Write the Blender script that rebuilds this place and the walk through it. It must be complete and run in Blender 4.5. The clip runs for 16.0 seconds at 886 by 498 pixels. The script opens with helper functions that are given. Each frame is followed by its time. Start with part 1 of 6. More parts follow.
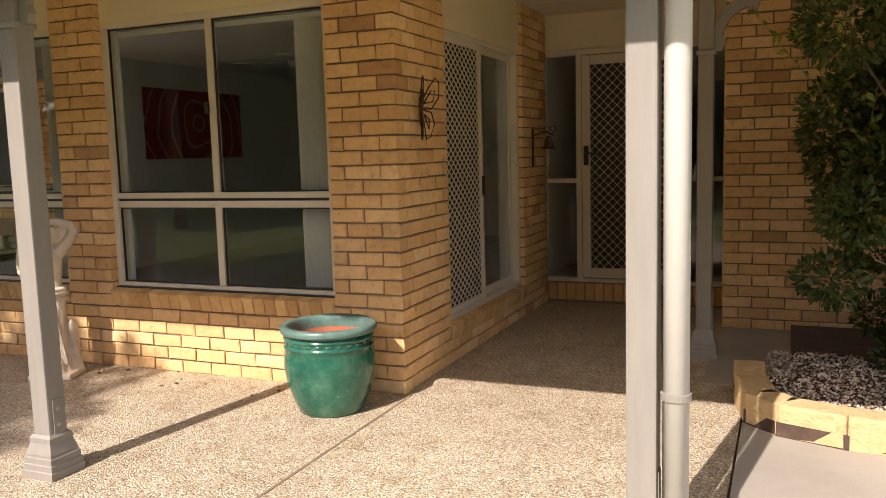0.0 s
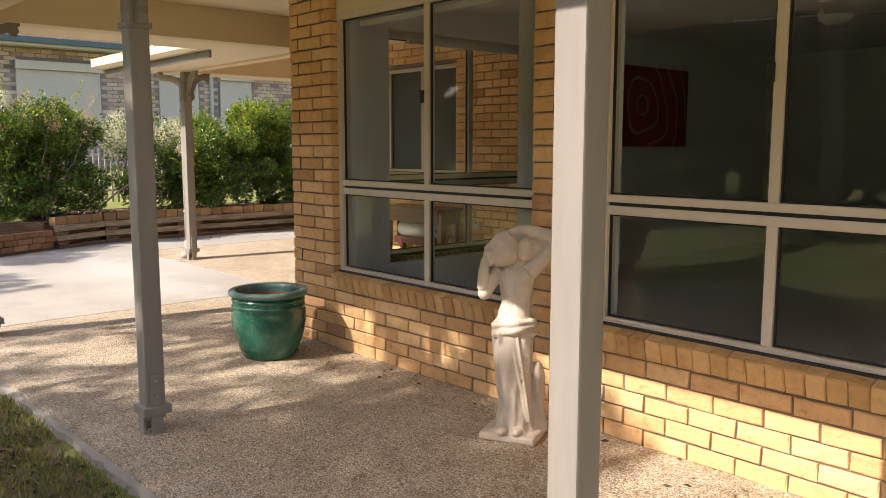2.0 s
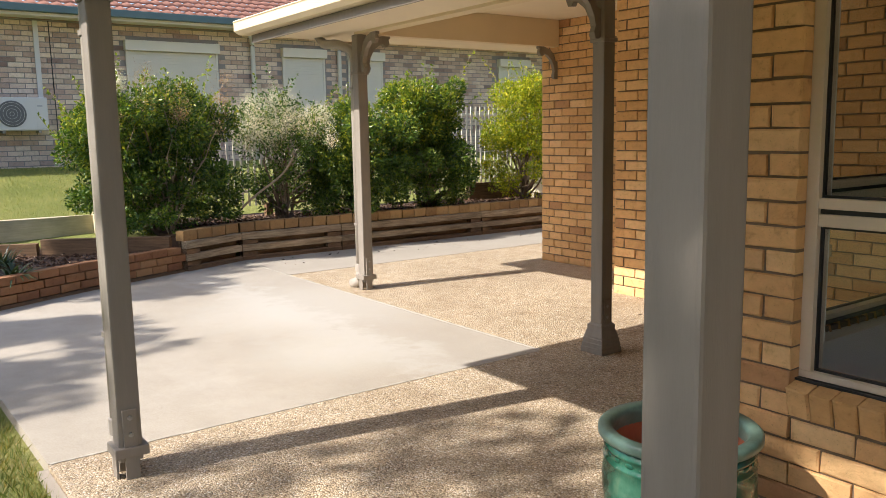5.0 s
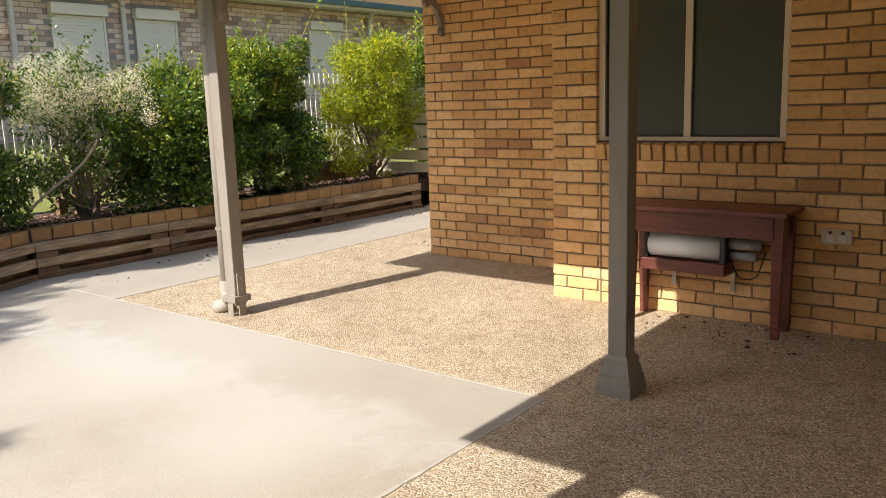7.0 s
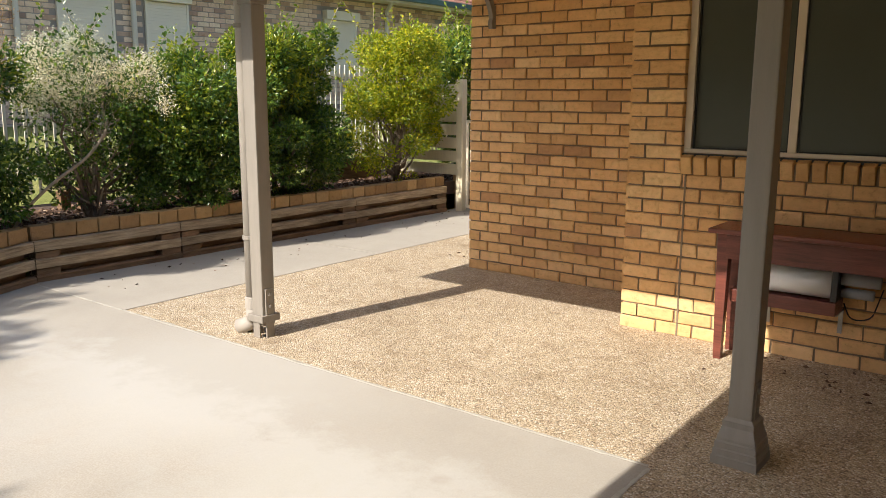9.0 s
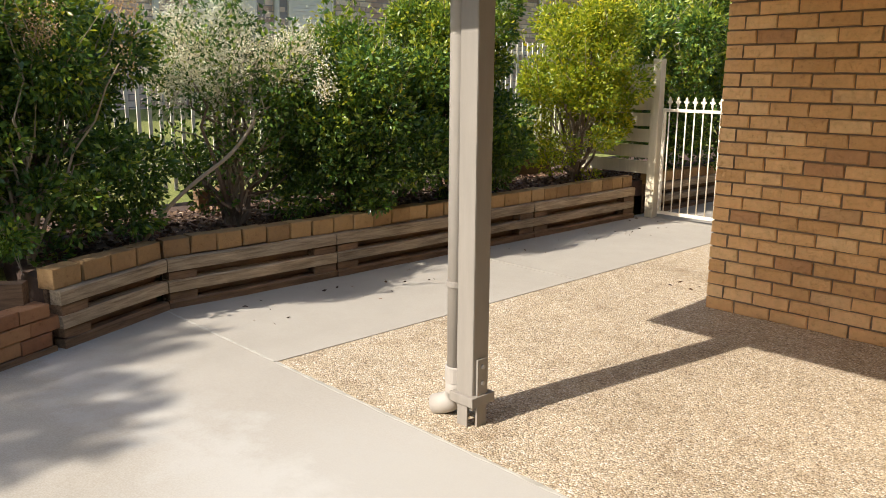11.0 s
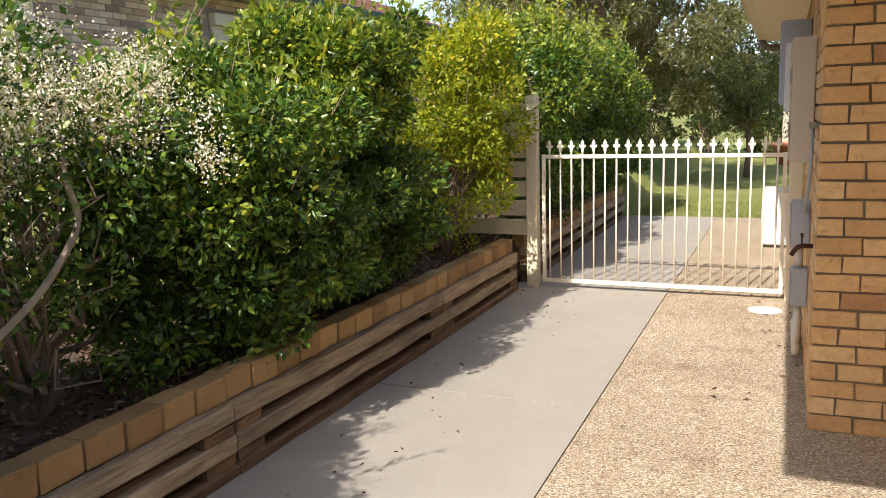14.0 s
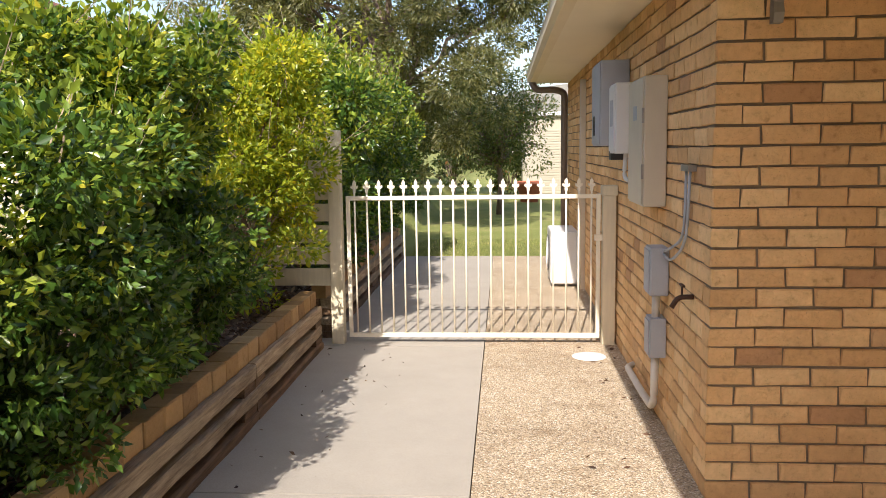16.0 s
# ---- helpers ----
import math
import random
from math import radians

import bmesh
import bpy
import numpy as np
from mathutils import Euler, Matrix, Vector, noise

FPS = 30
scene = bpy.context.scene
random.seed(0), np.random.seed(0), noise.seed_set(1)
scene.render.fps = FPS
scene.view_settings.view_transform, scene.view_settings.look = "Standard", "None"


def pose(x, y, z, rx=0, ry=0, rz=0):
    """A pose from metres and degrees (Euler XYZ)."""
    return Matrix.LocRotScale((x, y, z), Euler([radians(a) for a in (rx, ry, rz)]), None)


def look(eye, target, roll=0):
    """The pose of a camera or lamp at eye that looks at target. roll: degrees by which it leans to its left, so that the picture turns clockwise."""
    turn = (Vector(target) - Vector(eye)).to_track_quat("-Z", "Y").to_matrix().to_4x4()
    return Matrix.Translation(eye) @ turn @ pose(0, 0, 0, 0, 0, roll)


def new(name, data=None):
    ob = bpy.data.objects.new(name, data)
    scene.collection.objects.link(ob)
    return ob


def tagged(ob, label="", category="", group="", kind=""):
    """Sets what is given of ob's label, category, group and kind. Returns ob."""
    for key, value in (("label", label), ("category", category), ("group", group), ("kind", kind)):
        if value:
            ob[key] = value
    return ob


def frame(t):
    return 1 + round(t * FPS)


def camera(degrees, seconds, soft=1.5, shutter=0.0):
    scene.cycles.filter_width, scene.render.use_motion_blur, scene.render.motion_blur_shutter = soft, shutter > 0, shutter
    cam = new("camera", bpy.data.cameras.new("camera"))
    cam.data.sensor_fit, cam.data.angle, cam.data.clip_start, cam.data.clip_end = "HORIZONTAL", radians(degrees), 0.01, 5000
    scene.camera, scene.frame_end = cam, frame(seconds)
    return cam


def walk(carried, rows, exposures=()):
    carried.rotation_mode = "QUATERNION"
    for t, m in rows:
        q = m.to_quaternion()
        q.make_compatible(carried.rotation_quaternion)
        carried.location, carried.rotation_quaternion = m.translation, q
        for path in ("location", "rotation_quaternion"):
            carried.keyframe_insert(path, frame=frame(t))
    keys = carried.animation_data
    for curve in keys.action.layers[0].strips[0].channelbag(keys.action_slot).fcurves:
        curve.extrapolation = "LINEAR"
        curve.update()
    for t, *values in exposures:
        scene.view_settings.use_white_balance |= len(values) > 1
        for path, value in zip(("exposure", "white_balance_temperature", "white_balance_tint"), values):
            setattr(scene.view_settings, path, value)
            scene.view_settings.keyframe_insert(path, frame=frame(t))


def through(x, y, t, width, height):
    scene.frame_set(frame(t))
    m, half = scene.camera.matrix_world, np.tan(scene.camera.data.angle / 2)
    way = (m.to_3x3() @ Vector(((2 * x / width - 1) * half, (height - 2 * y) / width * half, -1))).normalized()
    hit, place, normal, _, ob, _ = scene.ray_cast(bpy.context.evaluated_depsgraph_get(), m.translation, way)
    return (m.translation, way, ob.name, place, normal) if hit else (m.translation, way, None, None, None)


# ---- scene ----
cam = camera(57.4, 16.0, soft=0.7)
METRES, EYE, TILT, LEAN, TURN = 13.9, 1.43, 0.0, 0.0, 23.1
ROWS = [
    (0.0, 0.0, 0.0, 0.0, -0.19, -6.77, 1.59),
    (0.5, -0.018, 0.0311, -0.0004, 5.0, -6.62, 0.89),
    (1.0, -0.0393, 0.0593, 0.0012, 11.66, -6.56, 0.42),
    (1.5, -0.0636, 0.0888, 0.0028, 18.82, -6.78, 0.11),
    (2.0, -0.0921, 0.1163, 0.0017, 25.12, -7.24, -0.01),
    (2.5, -0.1201, 0.1428, -0.0, 29.81, -7.68, 0.35),
    (3.0, -0.1548, 0.1674, -0.0001, 32.77, -7.93, 0.87),
    (3.5, -0.1882, 0.1907, 0.0012, 34.4, -7.84, 1.29),
    (6.0, -0.3549, 0.2898, 0.0026, 24.09, -8.93, 1.37),
    (6.5, -0.3827, 0.3116, 0.0032, 19.43, -9.72, 1.78),
    (7.0, -0.4102, 0.3288, 0.0031, 14.86, -10.48, 1.84),
    (7.5, -0.4251, 0.3434, 0.0041, 11.66, -10.81, 1.63),
    (8.0, -0.4375, 0.3486, 0.0064, 10.6, -10.67, 1.11),
    (8.5, -0.4469, 0.3528, 0.0061, 11.81, -10.53, 0.46),
    (9.0, -0.4512, 0.3707, 0.0047, 14.83, -10.74, -0.21),
    (9.5, -0.4573, 0.3959, 0.0068, 18.93, -11.26, -0.61),
    (10.0, -0.4772, 0.4194, 0.0059, 23.56, -11.89, -0.66),
    (12.5, -0.6241, 0.5306, 0.0073, 17.05, -13.08, 0.69),
    (13.0, -0.6478, 0.5524, 0.0071, 10.71, -11.73, 1.13),
    (13.5, -0.6684, 0.5773, 0.007, 5.02, -10.21, 1.68),
    (14.0, -0.6886, 0.5966, 0.0081, -0.28, -9.31, 1.69),
    (14.5, -0.6991, 0.619, 0.0066, -5.13, -8.64, 1.5),
    (15.0, -0.7077, 0.639, 0.0079, -9.55, -8.26, 1.1),
    (15.5, -0.7177, 0.6525, 0.0091, -13.77, -7.79, 0.8),
    (16.0, -0.7204, 0.6574, 0.009, -18.86, -7.15, 0.82),
]
walk(cam, [(t, pose(0, 0, EYE, TILT, LEAN, TURN) @ pose(METRES * x, METRES * y, METRES * z, 90 + pitch, roll, yaw)) for t, x, y, z, yaw, pitch, roll in ROWS],
     exposures=[(0.0, 0.9, 6500, 16), (1.5, 0.99, 6500, 16), (3.5, 0.92, 6500, 14), (7.0, 0.88, 6500, 11), (10.0, 0.78, 6500, 10), (13.0, 0.75, 6500, 11), (16.0, 0.86, 6500, 14)])

# ---- light: a clear day, sun at about 41 degrees from the front yard ----
SUN_DIR = Vector((0.16, 1.0, -0.87)).normalized()
world = bpy.data.worlds.new("sky")
scene.world = world
world.use_nodes = True
wn = world.node_tree
sky = wn.nodes.new("ShaderNodeTexSky")
sky.sky_type = "NISHITA"
sky.sun_disc = False
sky.sun_elevation = math.asin(-SUN_DIR.z)
sky.sun_rotation = math.atan2(-SUN_DIR.x, -SUN_DIR.y)
sky.air_density, sky.dust_density, sky.ozone_density = 1.0, 1.8, 1.0
wn.links.new(sky.outputs[0], wn.nodes["Background"].inputs[0])
wn.nodes["Background"].inputs[1].default_value = 0.15
sun = new("sun", bpy.data.lights.new("sun", "SUN"))
sun.data.energy, sun.data.angle, sun.data.color = 4.4, radians(0.53), (1.0, 0.945, 0.87)
sun.matrix_world = look((0, 0, 20), Vector((0, 0, 20)) + SUN_DIR)

# ---- materials ----
def mat(name, rough=0.6, metal=0.0, spec=0.5):
    m = bpy.data.materials.new(name)
    m.use_nodes = True
    b = m.node_tree.nodes["Principled BSDF"]
    b.inputs["Roughness"].default_value = rough
    b.inputs["Metallic"].default_value = metal
    b.inputs["Specular IOR Level"].default_value = spec
    return m, m.node_tree, b


def node(nt, kind, **values):
    n = nt.nodes.new("ShaderNode" + kind)
    for key, value in values.items():
        n.inputs[key.replace("_", " ")].default_value = value
    return n


def coords(nt, space="Object"):
    return nt.nodes.new("ShaderNodeTexCoord").outputs[space]


def world_pos(nt):
    return nt.nodes.new("ShaderNodeNewGeometry").outputs["Position"]


def ramp(nt, source, stops):
    r = nt.nodes.new("ShaderNodeValToRGB")
    nt.links.new(source, r.inputs[0])
    e = r.color_ramp.elements
    while len(e) < len(stops):
        e.new(0.5)
    for el, (p, c) in zip(e, stops):
        el.position, el.color = p, (*c, 1)
    return r.outputs[0]


def mix(nt, fac, a, b, kind="MIX"):
    m = nt.nodes.new("ShaderNodeMix")
    m.data_type, m.blend_type = "RGBA", kind
    for sock, v in ((m.inputs[0], fac), (m.inputs[6], a), (m.inputs[7], b)):
        if isinstance(v, (float, int)):
            sock.default_value = v
        elif isinstance(v, tuple):
            sock.default_value = (*v, 1)
        else:
            nt.links.new(v, sock)
    return m.outputs[2]


def noise_tex(nt, vec, scale, detail=5.0, rough=0.55, stretch=None):
    if stretch:
        mp = nt.nodes.new("ShaderNodeMapping")
        mp.inputs["Scale"].default_value = stretch
        nt.links.new(vec, mp.inputs[0])
        vec = mp.outputs[0]
    n = node(nt, "TexNoise", Scale=scale, Detail=detail, Roughness=rough)
    nt.links.new(vec, n.inputs["Vector"])
    return n.outputs["Fac"]


def bump(nt, b, height, strength, distance):
    n = node(nt, "Bump", Strength=strength, Distance=distance)
    nt.links.new(height, n.inputs["Height"])
    nt.links.new(n.outputs[0], b.inputs["Normal"])


def plain(name, colour, rough=0.5, metal=0.0, spread=0.12, scale=6.0, grain=120.0, relief=0.15, stretch=None, spec=0.5):
    """Paint, plaster, metal: one colour with stains at a large scale and grain at a small one."""
    m, nt, b = mat(name, rough, metal, spec)
    p = coords(nt)
    big = noise_tex(nt, p, scale, 6.0, 0.6, stretch)
    fine = noise_tex(nt, p, grain, 3.0, 0.6, stretch)
    lo = tuple(c * (1 - spread) for c in colour)
    hi = tuple(min(1, c * (1 + spread)) for c in colour)
    col = ramp(nt, big, [(0.3, lo), (0.7, hi)])
    col = mix(nt, 0.25, col, ramp(nt, fine, [(0.3, lo), (0.7, hi)]))
    nt.links.new(col, b.inputs["Base Color"])
    bump(nt, b, fine, relief, 0.002)
    return m


def brick_material(name, stops, source="object", speck=0.35, crease=1.0):
    m, nt, b = mat(name, 0.9, 0, 0.25)
    if source == "object":
        rnd = nt.nodes.new("ShaderNodeObjectInfo").outputs["Random"]
    else:
        rnd = nt.nodes.new("ShaderNodeNewGeometry").outputs["Random Per Island"]
    p = world_pos(nt)
    base = ramp(nt, rnd, stops)
    big = noise_tex(nt, p, 3.0, 4.0)
    base = mix(nt, 1.0, base, ramp(nt, big, [(0.25, (0.9, 0.88, 0.86)), (0.75, (1.1, 1.08, 1.06))]), "MULTIPLY")
    mid = noise_tex(nt, p, 22.0, 6.0, 0.65)
    base = mix(nt, 1.0, base, ramp(nt, mid, [(0.28, (0.74, 0.68, 0.62)), (0.42, (0.98, 0.97, 0.96)), (0.65, (1.08, 1.07, 1.06))]), "MULTIPLY")
    fleck = noise_tex(nt, p, 160.0, 2.0)
    base = mix(nt, ramp(nt, fleck, [(0.66, (0, 0, 0)), (0.74, (speck,) * 3)]), base, (0.12, 0.06, 0.03))
    nt.links.new(base, b.inputs["Base Color"])
    h = nt.nodes.new("ShaderNodeMath")
    h.operation = "ADD"
    nt.links.new(noise_tex(nt, p, 34.0, 6.0, 0.7), h.inputs[0])
    wob = noise_tex(nt, p, 9.0, 3.0, 0.5, (1, 1, 2.5))
    nt.links.new(wob, h.inputs[1])
    wr = node(nt, "TexWave", Scale=7.0, Distortion=14.0, Detail=3.0)
    nt.links.new(p, wr.inputs["Vector"])
    hh = nt.nodes.new("ShaderNodeMath")
    hh.operation = "MULTIPLY_ADD"
    hh.inputs[1].default_value = 0.15
    nt.links.new(wr.outputs["Fac"], hh.inputs[0])
    nt.links.new(h.outputs[0], hh.inputs[2])
    bump(nt, b, hh.outputs[0], 0.6 * crease, 0.012)
    return m


GOLD = [(0.0, (0.62, 0.375, 0.17)), (0.3, (0.71, 0.44, 0.205)), (0.7, (0.765, 0.495, 0.24)), (0.93, (0.81, 0.565, 0.295)), (0.975, (0.50, 0.285, 0.14))]
M_BRICK = brick_material("golden_brick", GOLD)
M_BRICK_REST = brick_material("golden_brick_far", GOLD, "island")
M_SILL = brick_material("sill_brick", [(0, (0.52, 0.31, 0.13)), (0.5, (0.61, 0.38, 0.165)), (1, (0.69, 0.45, 0.21))])
NEIGH = [(0.0, (0.46, 0.33, 0.26)), (0.25, (0.66, 0.53, 0.43)), (0.6, (0.78, 0.67, 0.55)), (0.88, (0.56, 0.42, 0.35)), (1.0, (0.26, 0.19, 0.17))]
M_NEIGH = brick_material("pale_brick", NEIGH, "island", 0.5)
M_BEDBRICK = brick_material("reddish_brick", [(0, (0.22, 0.10, 0.055)), (0.5, (0.31, 0.16, 0.08)), (1, (0.40, 0.24, 0.12))])
M_CAPBRICK = brick_material("cap_brick", [(0, (0.25, 0.155, 0.075)), (0.5, (0.37, 0.235, 0.105)), (1, (0.46, 0.31, 0.15))])
M_EDGEBLOCK = brick_material("rock_face_block", [(0, (0.54, 0.38, 0.19)), (1, (0.62, 0.45, 0.235))], "object", 0.2, 1.6)
M_MORTAR = plain("mortar", (0.21, 0.155, 0.10), 0.95, spread=0.2, scale=5, grain=180, relief=0.5)
M_JOINT = plain("pale_joint_mortar", (0.40, 0.37, 0.31), 0.95, spread=0.3, scale=9, grain=120, relief=0.5)
M_MORTAR_GREY = plain("grey_mortar", (0.30, 0.275, 0.26), 0.95, spread=0.15, scale=4, grain=150, relief=0.4)
M_CREAM = plain("cream_paint", (0.72, 0.60, 0.40), 0.55, spread=0.05, scale=2, relief=0.05)
M_CEIL = plain("cream_ceiling", (0.80, 0.70, 0.52), 0.7, spread=0.04, scale=1.5, relief=0.04)
M_FRAME = plain("window_frame_enamel", (0.66, 0.57, 0.45), 0.35, spread=0.05, scale=5, relief=0.03)
M_POST = plain("post_paint", (0.25, 0.22, 0.182), 0.55, spread=0.10, scale=4, grain=60, relief=0.25, stretch=(6, 6, 0.6))
M_GATE = plain("gate_cream_enamel", (0.76, 0.68, 0.53), 0.4, spread=0.06, scale=8, relief=0.04)
M_GATEPOST = plain("gatepost_paint", (0.62, 0.54, 0.38), 0.55, spread=0.1, scale=6, grain=60, relief=0.25, stretch=(6, 6, 0.6))
M_STEEL = plain("dull_steel", (0.36, 0.35, 0.33), 0.4, 0.8, 0.15, 20)
M_DARK = plain("black_plastic", (0.02, 0.02, 0.022), 0.4, spread=0.2)
M_WHITEMET = plain("white_enamel", (0.66, 0.65, 0.62), 0.4, spread=0.03, scale=3, relief=0.02)
M_GREYBOX = plain("grey_plastic", (0.38, 0.39, 0.41), 0.5, spread=0.08, scale=5, relief=0.05)
M_BOXCREAM = plain("beige_metal", (0.56, 0.48, 0.36), 0.45, spread=0.06, scale=5, relief=0.03)
M_PLASTER = plain("plaster_white", (0.84, 0.84, 0.81), 0.85, spread=0.03, scale=2, relief=0.05)
M_CARPET = plain("carpet_grey", (0.46, 0.46, 0.45), 0.95, spread=0.1, scale=3, grain=300, relief=0.6)
M_HALL = plain("pale_floor_tile", (0.5, 0.48, 0.45), 0.25, spread=0.06, scale=3, relief=0.02)
M_TERRA = plain("terracotta", (0.42, 0.13, 0.065), 0.8, spread=0.15, scale=5, grain=90, relief=0.25)
M_ROOFTILE = plain("roof_tile", (0.36, 0.17, 0.115), 0.8, spread=0.25, scale=2.5, grain=40, relief=0.3)
M_TEAL = plain("teal_gutter", (0.085, 0.15, 0.155), 0.4, spread=0.08, scale=3)
M_GUTTER = plain("brown_downpipe", (0.17, 0.13, 0.10), 0.45, spread=0.1, scale=4)
M_SHUTTER = plain("shutter_cream", (0.74, 0.70, 0.60), 0.45, spread=0.03, scale=3)
M_STONE = plain("statue_stone", (0.56, 0.46, 0.35), 0.85, spread=0.22, scale=7, grain=70, relief=0.35)
M_BARK = plain("bark", (0.17, 0.12, 0.085), 0.9, spread=0.35, scale=12, grain=60, relief=0.8, stretch=(3, 3, 0.5))
M_TWIG = plain("pale_twig", (0.33, 0.26, 0.18), 0.9, spread=0.3, scale=12, grain=60, relief=0.5)
M_RUST = plain("rusted_iron", (0.085, 0.042, 0.028), 0.75, 0.3, 0.4, 25, 140, 0.5)
M_SHEET = plain("shed_cream_steel", (0.40, 0.36, 0.27), 0.45, spread=0.05, scale=2)
M_PAPER = plain("white_roll", (0.86, 0.86, 0.85), 0.85, spread=0.03, scale=10, relief=0.1)
M_SOIL = plain("dark_soil", (0.085, 0.05, 0.034), 0.95, spread=0.4, scale=8, grain=70, relief=1.0)
M_GRILLE = plain("dark_grille", (0.14, 0.14, 0.14), 0.6, spread=0.1)
M_DIRT = plain("bare_earth", (0.21, 0.14, 0.085), 0.95, spread=0.35, scale=5, grain=60, relief=0.9)
M_BLIND = plain("blind_fabric", (0.62, 0.62, 0.58), 0.85, spread=0.04, scale=4, stretch=(1, 1, 0.1))
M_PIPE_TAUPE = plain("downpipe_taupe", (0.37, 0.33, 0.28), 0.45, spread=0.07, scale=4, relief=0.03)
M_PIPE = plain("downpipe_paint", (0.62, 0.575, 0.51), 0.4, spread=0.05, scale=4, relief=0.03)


def wood_material(name, dark, light, rough=0.8, scale=(1.2, 14, 14), gloss=0.4):
    m, nt, b = mat(name, rough, 0, gloss)
    p = coords(nt)
    grain = noise_tex(nt, p, 3.0, 8.0, 0.7, scale)
    fine = noise_tex(nt, p, 9.0, 4.0, 0.7, scale)
    big = noise_tex(nt, p, 2.2, 4.0)
    rnd = nt.nodes.new("ShaderNodeObjectInfo").outputs["Random"]
    col = ramp(nt, grain, [(0.32, dark), (0.68, light)])
    col = mix(nt, 1.0, col, ramp(nt, big, [(0.3, (0.75, 0.74, 0.73)), (0.7, (1.15, 1.12, 1.1))]), "MULTIPLY")
    col = mix(nt, 1.0, col, ramp(nt, rnd, [(0, (0.8, 0.8, 0.8)), (1, (1.12, 1.08, 1.02))]), "MULTIPLY")
    nt.links.new(col, b.inputs["Base Color"])
    bump(nt, b, fine, 0.5, 0.004)
    return m


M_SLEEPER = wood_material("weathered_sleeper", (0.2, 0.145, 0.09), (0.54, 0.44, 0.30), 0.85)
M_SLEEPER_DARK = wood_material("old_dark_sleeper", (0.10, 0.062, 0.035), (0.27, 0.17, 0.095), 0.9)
M_TABLE = wood_material("red_brown_varnish", (0.10, 0.028, 0.02), (0.23, 0.068, 0.045), 0.38, gloss=0.5)
M_PINE = wood_material("treated_pine", (0.58, 0.51, 0.34), (0.74, 0.67, 0.47), 0.8)


def pebble_material():
    """Exposed aggregate: pebbles of a few shades in a tan matrix."""
    m, nt, b = mat("exposed_aggregate", 0.8, 0, 0.3)
    p = world_pos(nt)
    v = node(nt, "TexVoronoi", Scale=112.0, Randomness=1.0)
    nt.links.new(p, v.inputs["Vector"])
    v2 = node(nt, "TexVoronoi", Scale=210.0, Randomness=1.0)
    nt.links.new(p, v2.inputs["Vector"])
    grey = nt.nodes.new("ShaderNodeSeparateColor")
    nt.links.new(v.outputs["Color"], grey.inputs[0])
    stones = ramp(nt, grey.outputs[0], [(0.0, (0.24, 0.19, 0.14)), (0.1, (0.41, 0.34, 0.25)), (0.45, (0.53, 0.43, 0.30)), (0.78, (0.60, 0.505, 0.37)), (1.0, (0.75, 0.71, 0.63))])
    edge = ramp(nt, v.outputs["Distance"], [(0.42, (1, 1, 1)), (0.8, (0.6, 0.55, 0.49))])
    col = mix(nt, 1.0, stones, edge, "MULTIPLY")
    patch = noise_tex(nt, p, 1.1, 5.0, 0.6)
    col = mix(nt, 1.0, col, ramp(nt, patch, [(0.3, (0.84, 0.8, 0.74)), (0.7, (1.1, 1.08, 1.04))]), "MULTIPLY")
    spot = noise_tex(nt, p, 6.0, 4.0, 0.6)
    col = mix(nt, 1.0, col, ramp(nt, spot, [(0.28, (0.78, 0.74, 0.7)), (0.5, (1, 1, 1))]), "MULTIPLY")
    nt.links.new(col, b.inputs["Base Color"])
    h = nt.nodes.new("ShaderNodeMath")
    h.operation = "SUBTRACT"
    h.inputs[0].default_value = 1.0
    nt.links.new(v.outputs["Distance"], h.inputs[1])
    bump(nt, b, h.outputs[0], 0.75, 0.009)
    return m


